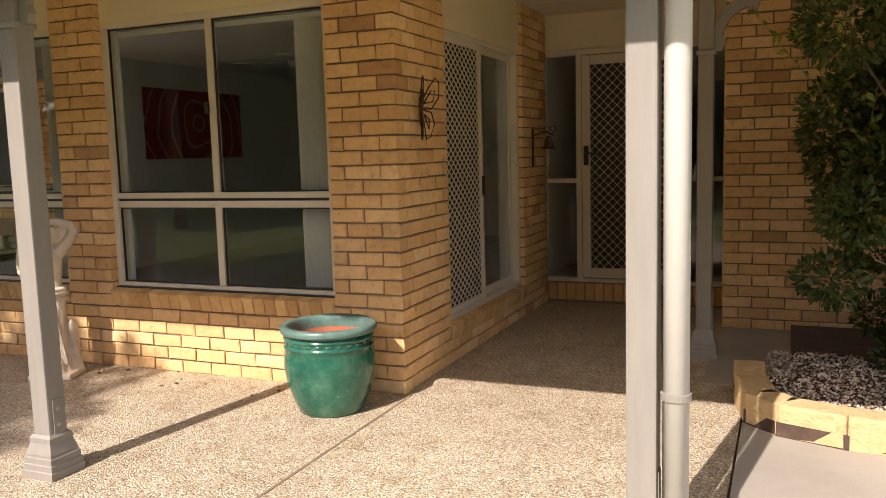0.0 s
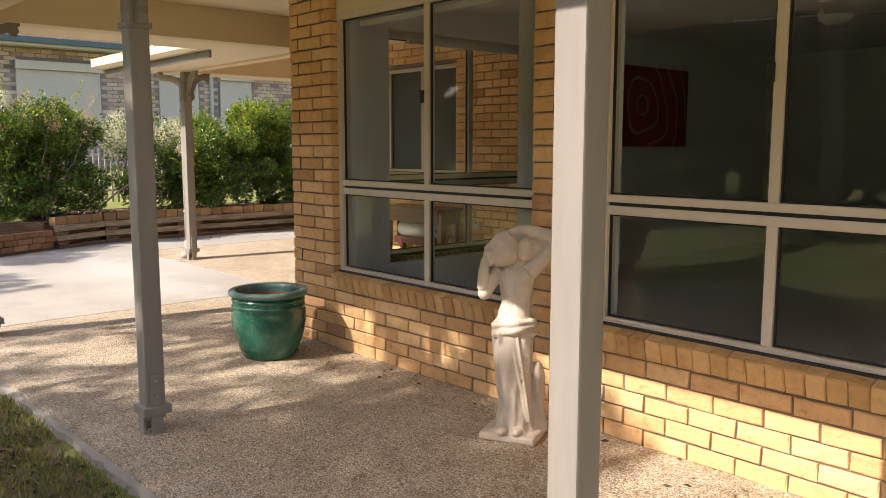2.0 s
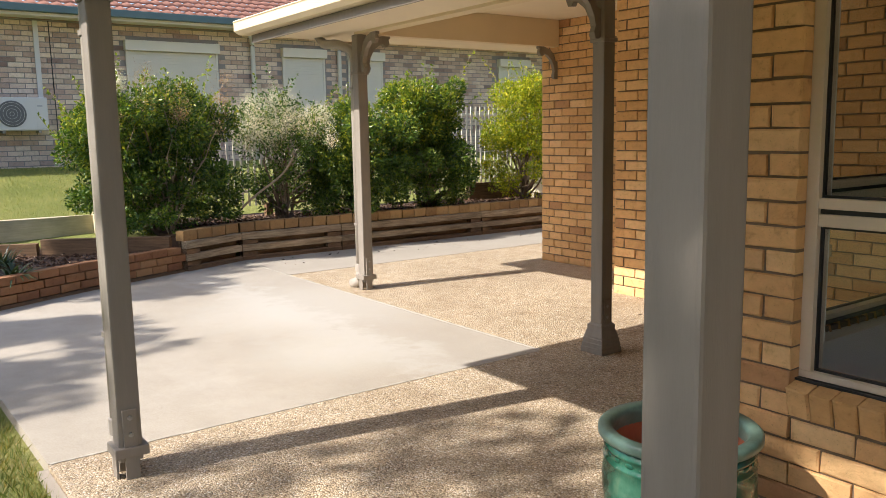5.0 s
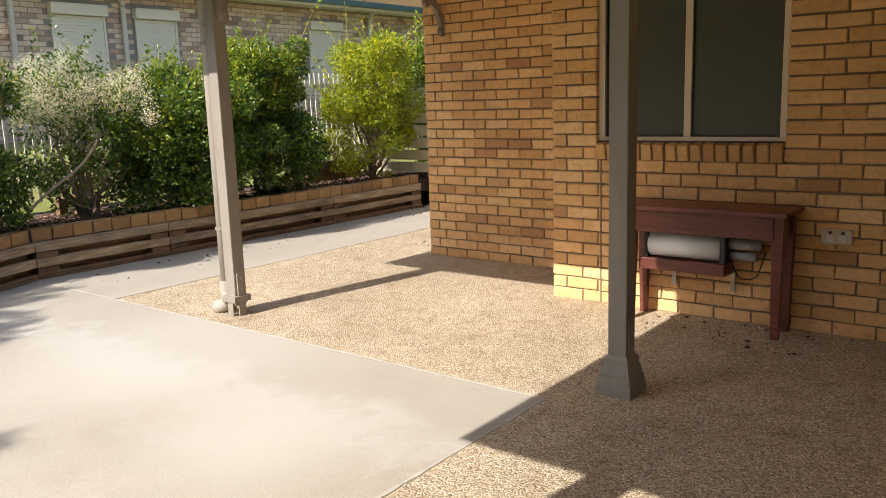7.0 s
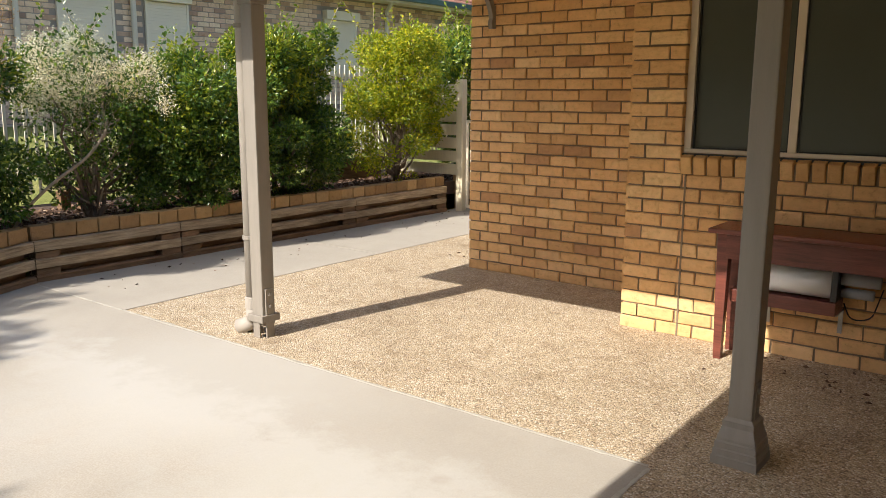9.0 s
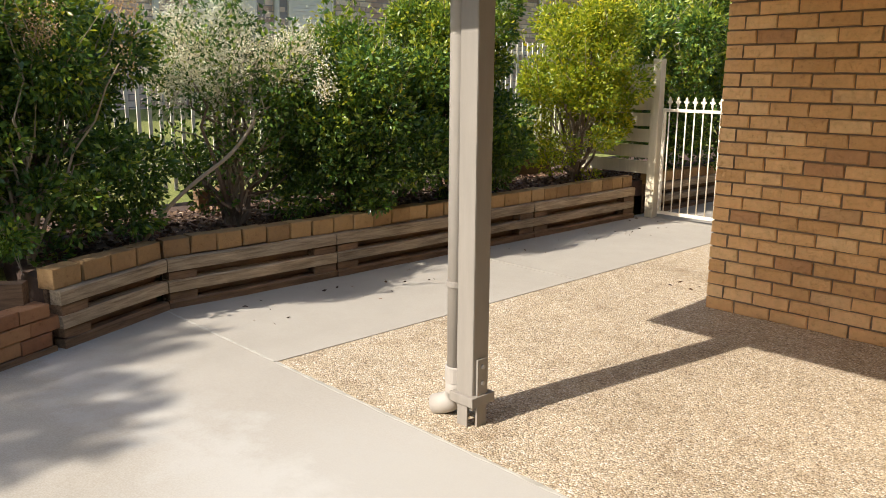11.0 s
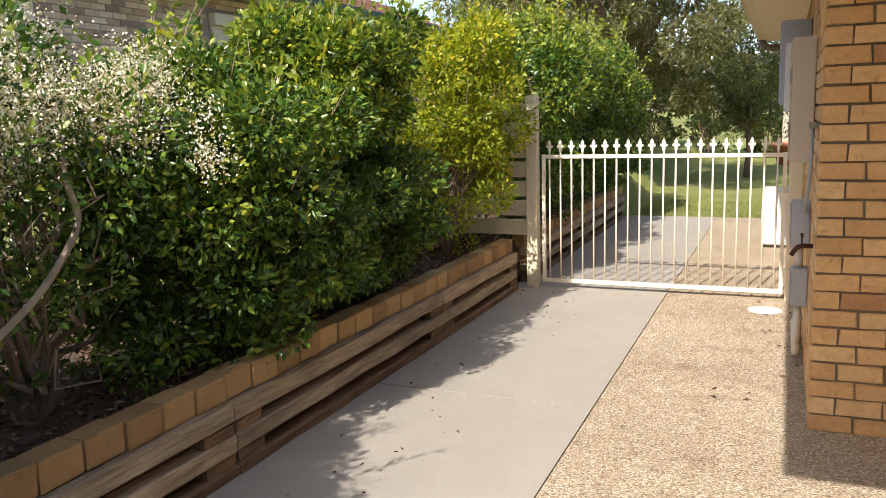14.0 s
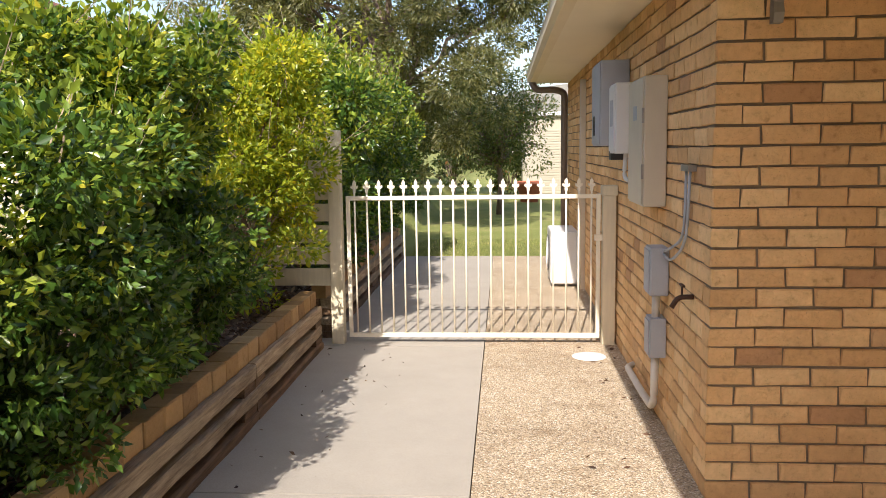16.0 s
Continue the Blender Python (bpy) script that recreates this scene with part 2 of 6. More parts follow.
def concrete_material():
    m, nt, b = mat("broomed_concrete", 0.85, 0, 0.3)
    p = world_pos(nt)
    big = noise_tex(nt, p, 0.55, 6.0, 0.62)
    mid = noise_tex(nt, p, 3.5, 6.0, 0.65)
    fine = noise_tex(nt, p, 140.0, 3.0)
    broom = noise_tex(nt, p, 30.0, 2.0, 0.5, (8, 1, 1))
    col = ramp(nt, big, [(0.3, (0.30, 0.265, 0.21)), (0.55, (0.355, 0.315, 0.255)), (0.72, (0.40, 0.365, 0.31))])
    col = mix(nt, 1.0, col, ramp(nt, mid, [(0.25, (0.86, 0.84, 0.8)), (0.6, (1.04, 1.03, 1.02))]), "MULTIPLY")
    col = mix(nt, 0.18, col, ramp(nt, fine, [(0.3, (0.3, 0.27, 0.22)), (0.7, (0.75, 0.7, 0.62))]))
    for cx, cy, r, tone in ((-11.3, 4.75, 1.3, (0.47, 0.445, 0.395)), (-9.9, 4.2, 0.75, (0.45, 0.425, 0.37)), (-9.62, 4.62, 0.055, (0.3, 0.25, 0.18))):
        off = nt.nodes.new("ShaderNodeVectorMath")
        off.operation = "DISTANCE"
        off.inputs[1].default_value = (cx, cy, 0)
        nt.links.new(p, off.inputs[0])
        d = nt.nodes.new("ShaderNodeMath")
        d.operation = "MULTIPLY_ADD"
        d.inputs[1].default_value, d.inputs[2].default_value = 1.0 / r, -0.5
        nt.links.new(off.outputs["Value"], d.inputs[0])
        ragged = nt.nodes.new("ShaderNodeMath")
        ragged.operation = "ADD"
        nt.links.new(d.outputs[0], ragged.inputs[0])
        nt.links.new(mid, ragged.inputs[1])
        col = mix(nt, ramp(nt, ragged.outputs[0], [(0.35, (0.7, 0.7, 0.7)), (0.95, (0, 0, 0))]), col, tone)
    # cleaner, greyer strip beside the joint, with a pale bloom along it
    axes = nt.nodes.new("ShaderNodeSeparateXYZ")
    nt.links.new(p, axes.inputs[0])
    band = nt.nodes.new("ShaderNodeMath")
    band.operation = "MULTIPLY_ADD"
    band.inputs[1].default_value = 1.3
    nt.links.new(mid, band.inputs[0])
    nt.links.new(axes.outputs["Y"], band.inputs[2])
    span = nt.nodes.new("ShaderNodeMapRange")
    span.inputs["From Min"].default_value, span.inputs["From Max"].default_value = 4.4, 6.4
    nt.links.new(band.outputs[0], span.inputs["Value"])
    col = mix(nt, ramp(nt, span.outputs[0], [(0.25, (0, 0, 0)), (0.5, (0.4, 0.4, 0.4))]), col, (0.335, 0.31, 0.27))
    col = mix(nt, ramp(nt, span.outputs[0], [(0.2, (0, 0, 0)), (0.36, (0.45, 0.45, 0.45)), (0.5, (0, 0, 0))]), col, (0.46, 0.44, 0.40))
    nt.links.new(col, b.inputs["Base Color"])
    bump(nt, b, mix(nt, 0.5, fine, broom), 0.25, 0.003)
    return m


def lawn_material():
    m, nt, b = mat("lawn", 0.95, 0, 0.1)
    p = world_pos(nt)
    big = noise_tex(nt, p, 0.9, 5.0, 0.6)
    fine = noise_tex(nt, p, 70.0, 4.0, 0.7)
    col = ramp(nt, big, [(0.3, (0.19, 0.23, 0.07)), (0.55, (0.27, 0.285, 0.10)), (0.75, (0.36, 0.32, 0.16))])
    col = mix(nt, 1.0, col, ramp(nt, fine, [(0.3, (0.6, 0.6, 0.55)), (0.7, (1.25, 1.2, 1.1))]), "MULTIPLY")
    nt.links.new(col, b.inputs["Base Color"])
    bump(nt, b, fine, 0.9, 0.02)
    return m


def leaf_material(name, stops, gloss=0.33, through=0.5):
    m, nt, b = mat(name, gloss, 0, 0.45)
    rnd = nt.nodes.new("ShaderNodeNewGeometry").outputs["Random Per Island"]
    col = ramp(nt, rnd, stops)
    big = noise_tex(nt, world_pos(nt), 1.6, 3.0)
    col = mix(nt, 1.0, col, ramp(nt, big, [(0.3, (0.75, 0.8, 0.75)), (0.7, (1.2, 1.12, 1.0))]), "MULTIPLY")
    nt.links.new(col, b.inputs["Base Color"])
    tr = nt.nodes.new("ShaderNodeBsdfTranslucent")
    warm = mix(nt, 1.0, col, (1.5, 1.35, 0.5), "MULTIPLY")
    nt.links.new(warm, tr.inputs[0])
    sh = nt.nodes.new("ShaderNodeMixShader")
    sh.inputs[0].default_value = through
    nt.links.new(b.outputs[0], sh.inputs[1])
    nt.links.new(tr.outputs[0], sh.inputs[2])
    nt.links.new(sh.outputs[0], nt.nodes["Material Output"].inputs[0])
    return m


M_PEBBLE = pebble_material()
M_CONC = concrete_material()
M_CONC_OLD = plain("old_path_concrete", (0.33, 0.285, 0.23), 0.9, spread=0.18, scale=1.5, grain=120, relief=0.4)
M_LAWN = lawn_material()
M_LEAF = leaf_material("hedge_leaf", [(0, (0.03, 0.07, 0.016)), (0.5, (0.07, 0.145, 0.026)), (0.85, (0.15, 0.245, 0.038)), (1, (0.32, 0.37, 0.05))], 0.3, 0.3)
M_LEAF_LIGHT = leaf_material("yellow_green_leaf", [(0, (0.11, 0.18, 0.02)), (0.5, (0.28, 0.345, 0.03)), (0.88, (0.46, 0.48, 0.045)), (1, (0.64, 0.54, 0.05))])
# young leaf green, warmed to yellow so that sunlit crown tops are in the colour
M_LEAF_NEW_SUNLIT = leaf_material("young_green_leaf", [(0, (0.11, 0.18, 0.025)), (0.6, (0.235, 0.305, 0.036)), (0.93, (0.38, 0.415, 0.055)), (1, (0.54, 0.48, 0.05))], 0.3, 0.4)
M_LEAF_DARK = leaf_material("dark_shrub_leaf", [(0, (0.05, 0.08, 0.03)), (0.6, (0.115, 0.155, 0.06)), (0.93, (0.2, 0.235, 0.1)), (1, (0.32, 0.17, 0.08))])
M_LEAF_GREY = leaf_material("olive_tree_leaf", [(0, (0.08, 0.09, 0.04)), (0.6, (0.17, 0.185, 0.085)), (1, (0.28, 0.27, 0.14))])
M_FLOWER = leaf_material("dry_cream_flower", [(0, (0.6, 0.55, 0.45)), (0.6, (0.80, 0.77, 0.68)), (1, (0.9, 0.88, 0.83))], 0.8, 0.2)
M_WHITEFLOWER = leaf_material("white_flower", [(0, (0.72, 0.70, 0.64)), (1, (0.9, 0.89, 0.86))], 0.8, 0.3)
M_PINKFLOWER = leaf_material("faded_pink_flower", [(0, (0.42, 0.26, 0.17)), (1, (0.62, 0.45, 0.33))], 0.8, 0.3)
# blade colour carries shade: dark for the shaded front lawn, light for sunny lawns
M_GRASS_SHADED = leaf_material("grass_blade", [(0, (0.08, 0.12, 0.022)), (0.5, (0.14, 0.18, 0.04)), (0.85, (0.25, 0.23, 0.075)), (1, (0.38, 0.3, 0.15))], 0.6, 0.3)
M_GRASS_SUNLIT = leaf_material("sunny_grass_blade", [(0, (0.14, 0.19, 0.05)), (0.6, (0.24, 0.28, 0.08)), (1, (0.4, 0.36, 0.16))], 0.6, 0.3)
M_MULCH = leaf_material("bark_chip", [(0, (0.045, 0.024, 0.016)), (0.6, (0.13, 0.072, 0.046)), (0.9, (0.22, 0.14, 0.095)), (1, (0.42, 0.33, 0.25))], 0.9, 0.0)
M_GRAVEL = leaf_material("white_pink_gravel", [(0, (0.34, 0.2, 0.16)), (0.4, (0.5, 0.4, 0.35)), (1, (0.74, 0.7, 0.66))], 0.8, 0.0)
M_AGAP = leaf_material("strap_leaf", [(0, (0.03, 0.06, 0.03)), (1, (0.09, 0.13, 0.06))], 0.35, 0.2)
M_HILL = plain("far_woodland", (0.20, 0.19, 0.15), 0.95, spread=0.4, scale=0.25, grain=2.0, relief=0)


def glass_material(name="window_glass", tint=(0.98, 0.985, 0.98)):
    m = bpy.data.materials.new(name)
    m.use_nodes = True
    nt = m.node_tree
    nt.nodes.remove(nt.nodes["Principled BSDF"])
    clear = nt.nodes.new("ShaderNodeBsdfTransparent")
    clear.inputs[0].default_value = (*tint, 1)
    gl = nt.nodes.new("ShaderNodeBsdfGlossy")
    gl.inputs["Roughness"].default_value = 0.01
    lw = node(nt, "LayerWeight", Blend=0.5)
    power = nt.nodes.new("ShaderNodeMath")
    power.operation = "POWER"
    power.inputs[1].default_value = 5.0
    nt.links.new(lw.outputs["Facing"], power.inputs[0])
    twice = nt.nodes.new("ShaderNodeMath")
    twice.operation = "MULTIPLY_ADD"
    twice.inputs[1].default_value, twice.inputs[2].default_value = 0.9, 0.04
    nt.links.new(power.outputs[0], twice.inputs[0])
    sh = nt.nodes.new("ShaderNodeMixShader")
    nt.links.new(twice.outputs[0], sh.inputs[0])
    nt.links.new(clear.outputs[0], sh.inputs[1])
    nt.links.new(gl.outputs[0], sh.inputs[2])
    nt.links.new(sh.outputs[0], nt.nodes["Material Output"].inputs[0])
    return m


M_GLASS = glass_material()
M_OBSCURE = plain("obscure_screen", (0.065, 0.07, 0.055), 0.35, spread=0.1, scale=2, grain=400, relief=0.3)


def glaze_material():
    m, nt, b = mat("green_glaze", 0.13, 0, 0.6)
    p = coords(nt)
    big = noise_tex(nt, p, 4.0, 6.0, 0.65)
    run = noise_tex(nt, p, 5.0, 5.0, 0.6, (4, 4, 0.6))
    col = ramp(nt, big, [(0.25, (0.004, 0.04, 0.028)), (0.5, (0.012, 0.095, 0.058)), (0.75, (0.07, 0.19, 0.125))])
    col = mix(nt, ramp(nt, run, [(0.55, (0, 0, 0)), (0.75, (0.5, 0.5, 0.5))]), col, (0.10, 0.17, 0.10))
    dust = noise_tex(nt, p, 14.0, 6.0, 0.7)
    col = mix(nt, ramp(nt, dust, [(0.5, (0, 0, 0)), (0.85, (0.35, 0.35, 0.35))]), col, (0.2, 0.24, 0.17))
    chip = noise_tex(nt, p, 38.0, 2.0)
    col = mix(nt, ramp(nt, chip, [(0.72, (0, 0, 0)), (0.76, (0.7, 0.7, 0.7))]), col, (0.4, 0.42, 0.36))
    nt.links.new(col, b.inputs["Base Color"])
    bump(nt, b, run, 0.12, 0.01)
    return m


M_GLAZE = glaze_material()
M_RIM = plain("worn_rim_glaze", (0.10, 0.17, 0.14), 0.35, spread=0.4, scale=9, grain=60, relief=0.2)


def painting_material():
    """A dark red canvas with pale looping strokes."""
    m, nt, b = mat("red_canvas", 0.6)
    p = coords(nt)
    wv = node(nt, "TexWave", Scale=1.6, Distortion=5.0, Detail=1.0)
    wv.wave_type = "RINGS"
    nt.links.new(p, wv.inputs["Vector"])
    red = ramp(nt, noise_tex(nt, p, 3.0), [(0.3, (0.26, 0.016, 0.014)), (0.7, (0.42, 0.03, 0.024))])
    col = mix(nt, ramp(nt, wv.outputs["Fac"], [(0.9, (0, 0, 0)), (0.96, (0.7, 0.7, 0.7))]), red, (0.6, 0.3, 0.25))
    nt.links.new(col, b.inputs["Base Color"])
    return m


M_PAINTING = painting_material()

# ---- building helpers ----
def link(name, bm, material, smooth=False):
    me = bpy.data.meshes.new(name)
    bm.to_mesh(me)
    bm.free()
    if smooth:
        for f in me.polygons:
            f.use_smooth = True
    for m in (material if isinstance(material, (list, tuple)) else [material]):
        me.materials.append(m)
    return new(name, me)


def part(name, bm, material, parent, label="", smooth=False):
    ob = link(name, bm, material, smooth)
    ob.parent = parent
    return tagged(ob, label)


def thing(name, label, category, at=(0, 0, 0), turn=0, group="", kind=""):
    ob = new(name)
    ob.empty_display_size = 0.1
    ob.matrix_basis = pose(*at, 0, 0, turn)
    return tagged(ob, label, category, group, kind)


def box(bm, x0, x1, y0, y1, z0, z1, bevel=0.0):
    v = [bm.verts.new(c) for c in ((x0, y0, z0), (x1, y0, z0), (x1, y1, z0), (x0, y1, z0), (x0, y0, z1), (x1, y0, z1), (x1, y1, z1), (x0, y1, z1))]
    fs = [bm.faces.new([v[i] for i in q]) for q in ((3, 2, 1, 0), (4, 5, 6, 7), (0, 1, 5, 4), (1, 2, 6, 5), (2, 3, 7, 6), (3, 0, 4, 7))]
    if bevel:
        bmesh.ops.bevel(bm, geom=list({e for f in fs for e in f.edges}), offset=bevel, segments=2, affect="EDGES", profile=0.6)
    return bm


def boxes(*list_of, bevel=0.0):
    bm = bmesh.new()
    for b in list_of:
        box(bm, *b, bevel=bevel)
    return bm


def prism(points, z0, z1, bm=None):
    """A flat outline raised from z0 to z1."""
    bm = bm or bmesh.new()
    lo = [bm.verts.new((x, y, z0)) for x, y in points]
    hi = [bm.verts.new((x, y, z1)) for x, y in points]
    bm.faces.new(hi)
    bm.faces.new(lo[::-1])
    n = len(points)
    for i in range(n):
        bm.faces.new((lo[i], lo[(i + 1) % n], hi[(i + 1) % n], hi[i]))
    return bm


def turned(profile, seg=40, bm=None, at=(0, 0, 0)):
    """A lathe shape from (radius, height) pairs."""
    bm = bm or bmesh.new()
    rings = []
    for r, z in profile:
        rings.append([bm.verts.new((at[0] + r * math.cos(2 * math.pi * i / seg), at[1] + r * math.sin(2 * math.pi * i / seg), at[2] + z)) for i in range(seg)] if r > 0 else [bm.verts.new((at[0], at[1], at[2] + z))])
    for a, b in zip(rings, rings[1:]):
        for i in range(seg):
            j = (i + 1) % seg
            if len(a) == 1:
                bm.faces.new((a[0], b[j], b[i]))
            elif len(b) == 1:
                bm.faces.new((a[i], a[j], b[0]))
            else:
                bm.faces.new((a[i], a[j], b[j], b[i]))
    return bm


def tube(path, radii, seg=8, bm=None):
    bm = bm or bmesh.new()
    path = [Vector(p) for p in path]
    if isinstance(radii, (int, float)):
        radii = [radii] * len(path)
    rings = []
    for i, p in enumerate(path):
        d = (path[min(i + 1, len(path) - 1)] - path[max(i - 1, 0)]).normalized()
        side = d.cross(Vector((0, 0, 1)) if abs(d.z) < 0.95 else Vector((1, 0, 0))).normalized()
        up = side.cross(d)
        rings.append([bm.verts.new(p + radii[i] * (math.cos(2 * math.pi * k / seg) * side + math.sin(2 * math.pi * k / seg) * up)) for k in range(seg)])
    for a, b in zip(rings, rings[1:]):
        for k in range(seg):
            bm.faces.new((a[k], b[k], b[(k + 1) % seg], a[(k + 1) % seg]))
    bm.faces.new(rings[0])
    bm.faces.new(rings[-1][::-1])
    return bm


def bend(points, steps=6):
    """Round the corners of a path."""
    pts = [Vector(p) for p in points]
    out = [pts[0]]
    for a, b, c in zip(pts, pts[1:], pts[2:]):
        r = min((b - a).length, (c - b).length) * 0.45
        p, q = b + (a - b).normalized() * r, b + (c - b).normalized() * r
        out += [p.lerp(b, s / steps).lerp(b.lerp(q, s / steps), s / steps) for s in range(steps + 1)]
    return out + [pts[-1]]


# ---- brickwork ----
COURSE, STEP, DEEP = 0.086, 0.24, 0.11
BRICKS = {}


def brick_mesh(length, material, height=0.076, depth=DEEP):
    """One brick with softened, slightly uneven front edges; local x along the wall, y out of it, z up."""
    key = (round(length, 2), round(height, 3), round(depth, 2), material.name, random.randrange(3))
    if key not in BRICKS:
        rnd = random.Random(str(key))
        h, l = height / 2, key[0] / 2
        verts, c = [], 0.005
        for y, e in ((-depth, 0.0), (-c, 0.0), (0.0, c)):
            for sx, sz in ((-1, -1), (1, -1), (1, 1), (-1, 1)):
                w = 0.0038 if y > -depth else 0.0
                verts.append((sx * (l - e) + rnd.uniform(-w, w), y + rnd.uniform(-w, w) * 0.6, sz * (h - e) + rnd.uniform(-w, w) * 0.7))
        faces = [(11, 10, 9, 8)]
        for base in (0, 4):
            for i in range(4):
                j = (i + 1) % 4
                faces.append((base + i, base + 4 + i, base + 4 + j, base + j))
        me = bpy.data.meshes.new("brick")
        me.from_pydata(verts, [], faces)
        me.materials.append(material)
        BRICKS[key] = me
    return BRICKS[key]


def wall_frame(x, y, angle):
    """Local x along the wall, y out of its face."""
    return pose(x, y, 0, 0, 0, angle)


def courses(length, height, openings, start, end, z0=0.0, shift=0.0):
    """The bricks of a stretcher-bond wall: (left, right, course). start and end: parity of a corner, or None."""
    out = []
    for k in range(int(round((height - z0) / COURSE))):
        zlo = z0 + k * COURSE
        zc = zlo + 0.038
        a = 0.12 if start is not None and (k + start) % 2 else 0.0
        b = length - (0.12 if end is not None and (k + end) % 2 else 0.0)
        spans = [(a, b)]
        for o0, o1, p0, p1 in openings:
            if p0 - 0.02 < zc < p1 + 0.02:
                spans = [s for l, r in spans for s in ((l, min(r, o0)), (max(l, o1), r)) if s[1] - s[0] > 0.02]
        for l, r in spans:
            at = math.floor((l - shift) / STEP) * STEP + shift + (STEP / 2 if k % 2 else 0)
            while at > l:
                at -= STEP
            if start is not None and abs(l - a) < 1e-6:
                at = l
            row = []
            while at < r:
                p, q = max(at, l), min(at + 0.23, r)
                if q > p + 0.005:
                    row.append([p, q])
                at += STEP
            if len(row) > 1 and row[0][1] - row[0][0] < 0.07:
                row[1][0] = l
                row.pop(0)
            if len(row) > 1 and row[-1][1] - row[-1][0] < 0.07:
                row.pop()
            if row:
                row[-1][1] = r
            out += [(p, q, zc) for p, q in row]
    return out


def brick_wall(name, label, frame_m, length, height, openings=(), start=None, end=None, near=0.0, inner=0.12, shift=0.0, parts=300):
    """A brick leaf: a mortar body a little behind the faces, and its bricks."""
    cuts_u = sorted({0.0, length, *[v for o in openings for v in o[:2]]})
    cuts_z = sorted({0.0, height, *[max(0, min(height, v)) for o in openings for v in o[2:]]})
    bm = bmesh.new()
    e0 = 0.009 if start is not None else 0.0
    e1 = 0.009 if end is not None else 0.0
    for u0, u1 in zip(cuts_u, cuts_u[1:]):
        for z0, z1 in zip(cuts_z, cuts_z[1:]):
            uc, zc = (u0 + u1) / 2, (z0 + z1) / 2
            if z1 - z0 > 0.001 and not any(o[0] < uc < o[1] and o[2] < zc < o[3] for o in openings):
                box(bm, u0 + (e0 if u0 == 0 else 0.004), u1 - (e1 if u1 == length else 0.004), -0.10, -0.013, z0, z1)
    ob = link(name, bm, M_MORTAR)
    ob.matrix_basis = frame_m
    tagged(ob, label, "wall", kind="structure")
    made = courses(length, height, openings, start, end, shift=shift)
    made.sort(key=lambda b: abs((b[0] + b[1]) / 2 - near) + 0.6 * abs(b[2] - 1.0))
    rest_v, rest_f = [], []
    for i, (l, r, zc) in enumerate(made):
        place = ((l + r) / 2, random.uniform(-0.002, 0.0015), zc + random.uniform(-0.0015, 0.0015))
        if i < parts:
            b = new("brick", brick_mesh(r - l, M_BRICK))
            b.parent = ob
            b.location = place
            b.rotation_euler = (random.uniform(-0.006, 0.006), random.uniform(-0.006, 0.006), random.uniform(-0.006, 0.006))
        else:
            me = brick_mesh(r - l, M_BRICK)
            n = len(rest_v)
            rest_v += [(v.co.x + place[0], v.co.y + place[1], v.co.z + place[2]) for v in me.vertices]
            rest_f += [tuple(n + q for q in f.vertices) for f in me.polygons]
    if rest_v:
        me = bpy.data.meshes.new("bricks_beyond")
        me.from_pydata(rest_v, [], rest_f)
        me.materials.append(M_BRICK_REST)
        rest = new("bricks_beyond", me)
        rest.parent = ob
        rest["kind"] = "stuff"
    return ob


def sill_row(parent, u0, u1, top, tilt=14.0, out=0.018, height=0.11, depth=0.15):
    """Bricks on edge under a window, sloping outwards."""
    n = max(1, round((u1 - u0) / 0.086))
    w = (u1 - u0) / n
    for i in range(n):
        b = new("sill_brick", brick_mesh(w - 0.01, M_SILL, height, depth))
        b.parent = parent
        b.location = (u0 + (i + 0.5) * w, out + random.uniform(-0.002, 0.002), top - height / 2 - 0.02)
        b.rotation_euler = (radians(-tilt), 0, random.uniform(-0.01, 0.01))
    bm = boxes((u0, u1, -0.12, -0.004, top - 0.125, top - 0.035))
    part("sill_mortar", bm, M_MORTAR, parent)


def plain_wall(name, label, x0, x1, y0, y1, z0, z1, material, category="wall"):
    return tagged(link(name, boxes((x0, x1, y0, y1, z0, z1)), material), label, category, kind="structure")


# ---- ground ----
def grid_sheet(name, xs, ys, height, material, label, category):
    bm = bmesh.new()
    rows = [[bm.verts.new((x, y, height(x, y))) for y in ys] for x in xs]
    for i in range(len(xs) - 1):
        for j in range(len(ys) - 1):
            bm.faces.new((rows[i][j], rows[i + 1][j], rows[i + 1][j + 1], rows[i][j + 1]))
    return tagged(link(name, bm, material, True), label, category, kind="structure")


def smooth_step(a, b, t):
    t = max(0.0, min(1.0, (t - a) / (b - a)))
    return t * t * (3 - 2 * t)


def ground_height(x, y):
    z = -0.06
    if x < -14.65:
        z = 0.33 + 0.69 * smooth_step(-16.2, -20.0, x) - 0.42 * smooth_step(4.4, 2.2, y) * smooth_step(-15.9, -15.0, x)
    if y < 4.2 and x < -13.1 and x >= -15.2:
        z = max(z if x < -14.65 else -0.06, 0.0)
    return z


XS = [-400, -150, -60, -35, -25, -21] + [-20.5 + 0.3 * i for i in range(22)] + [-13.9, -13.4, -13.0, -10, -5, 0, 5, 12, 30, 100, 400]
YS = [-400, -120, -40, -20, -10, -5, 0, 1, 1.6] + [2.0 + 0.3 * i for i in range(12)] + [6, 8, 11, 14, 16, 20, 28, 36, 60, 150, 400]
grid_sheet("ground", XS, YS, ground_height, M_LAWN, "patchy green lawn rising towards the neighbouring house", "lawn")

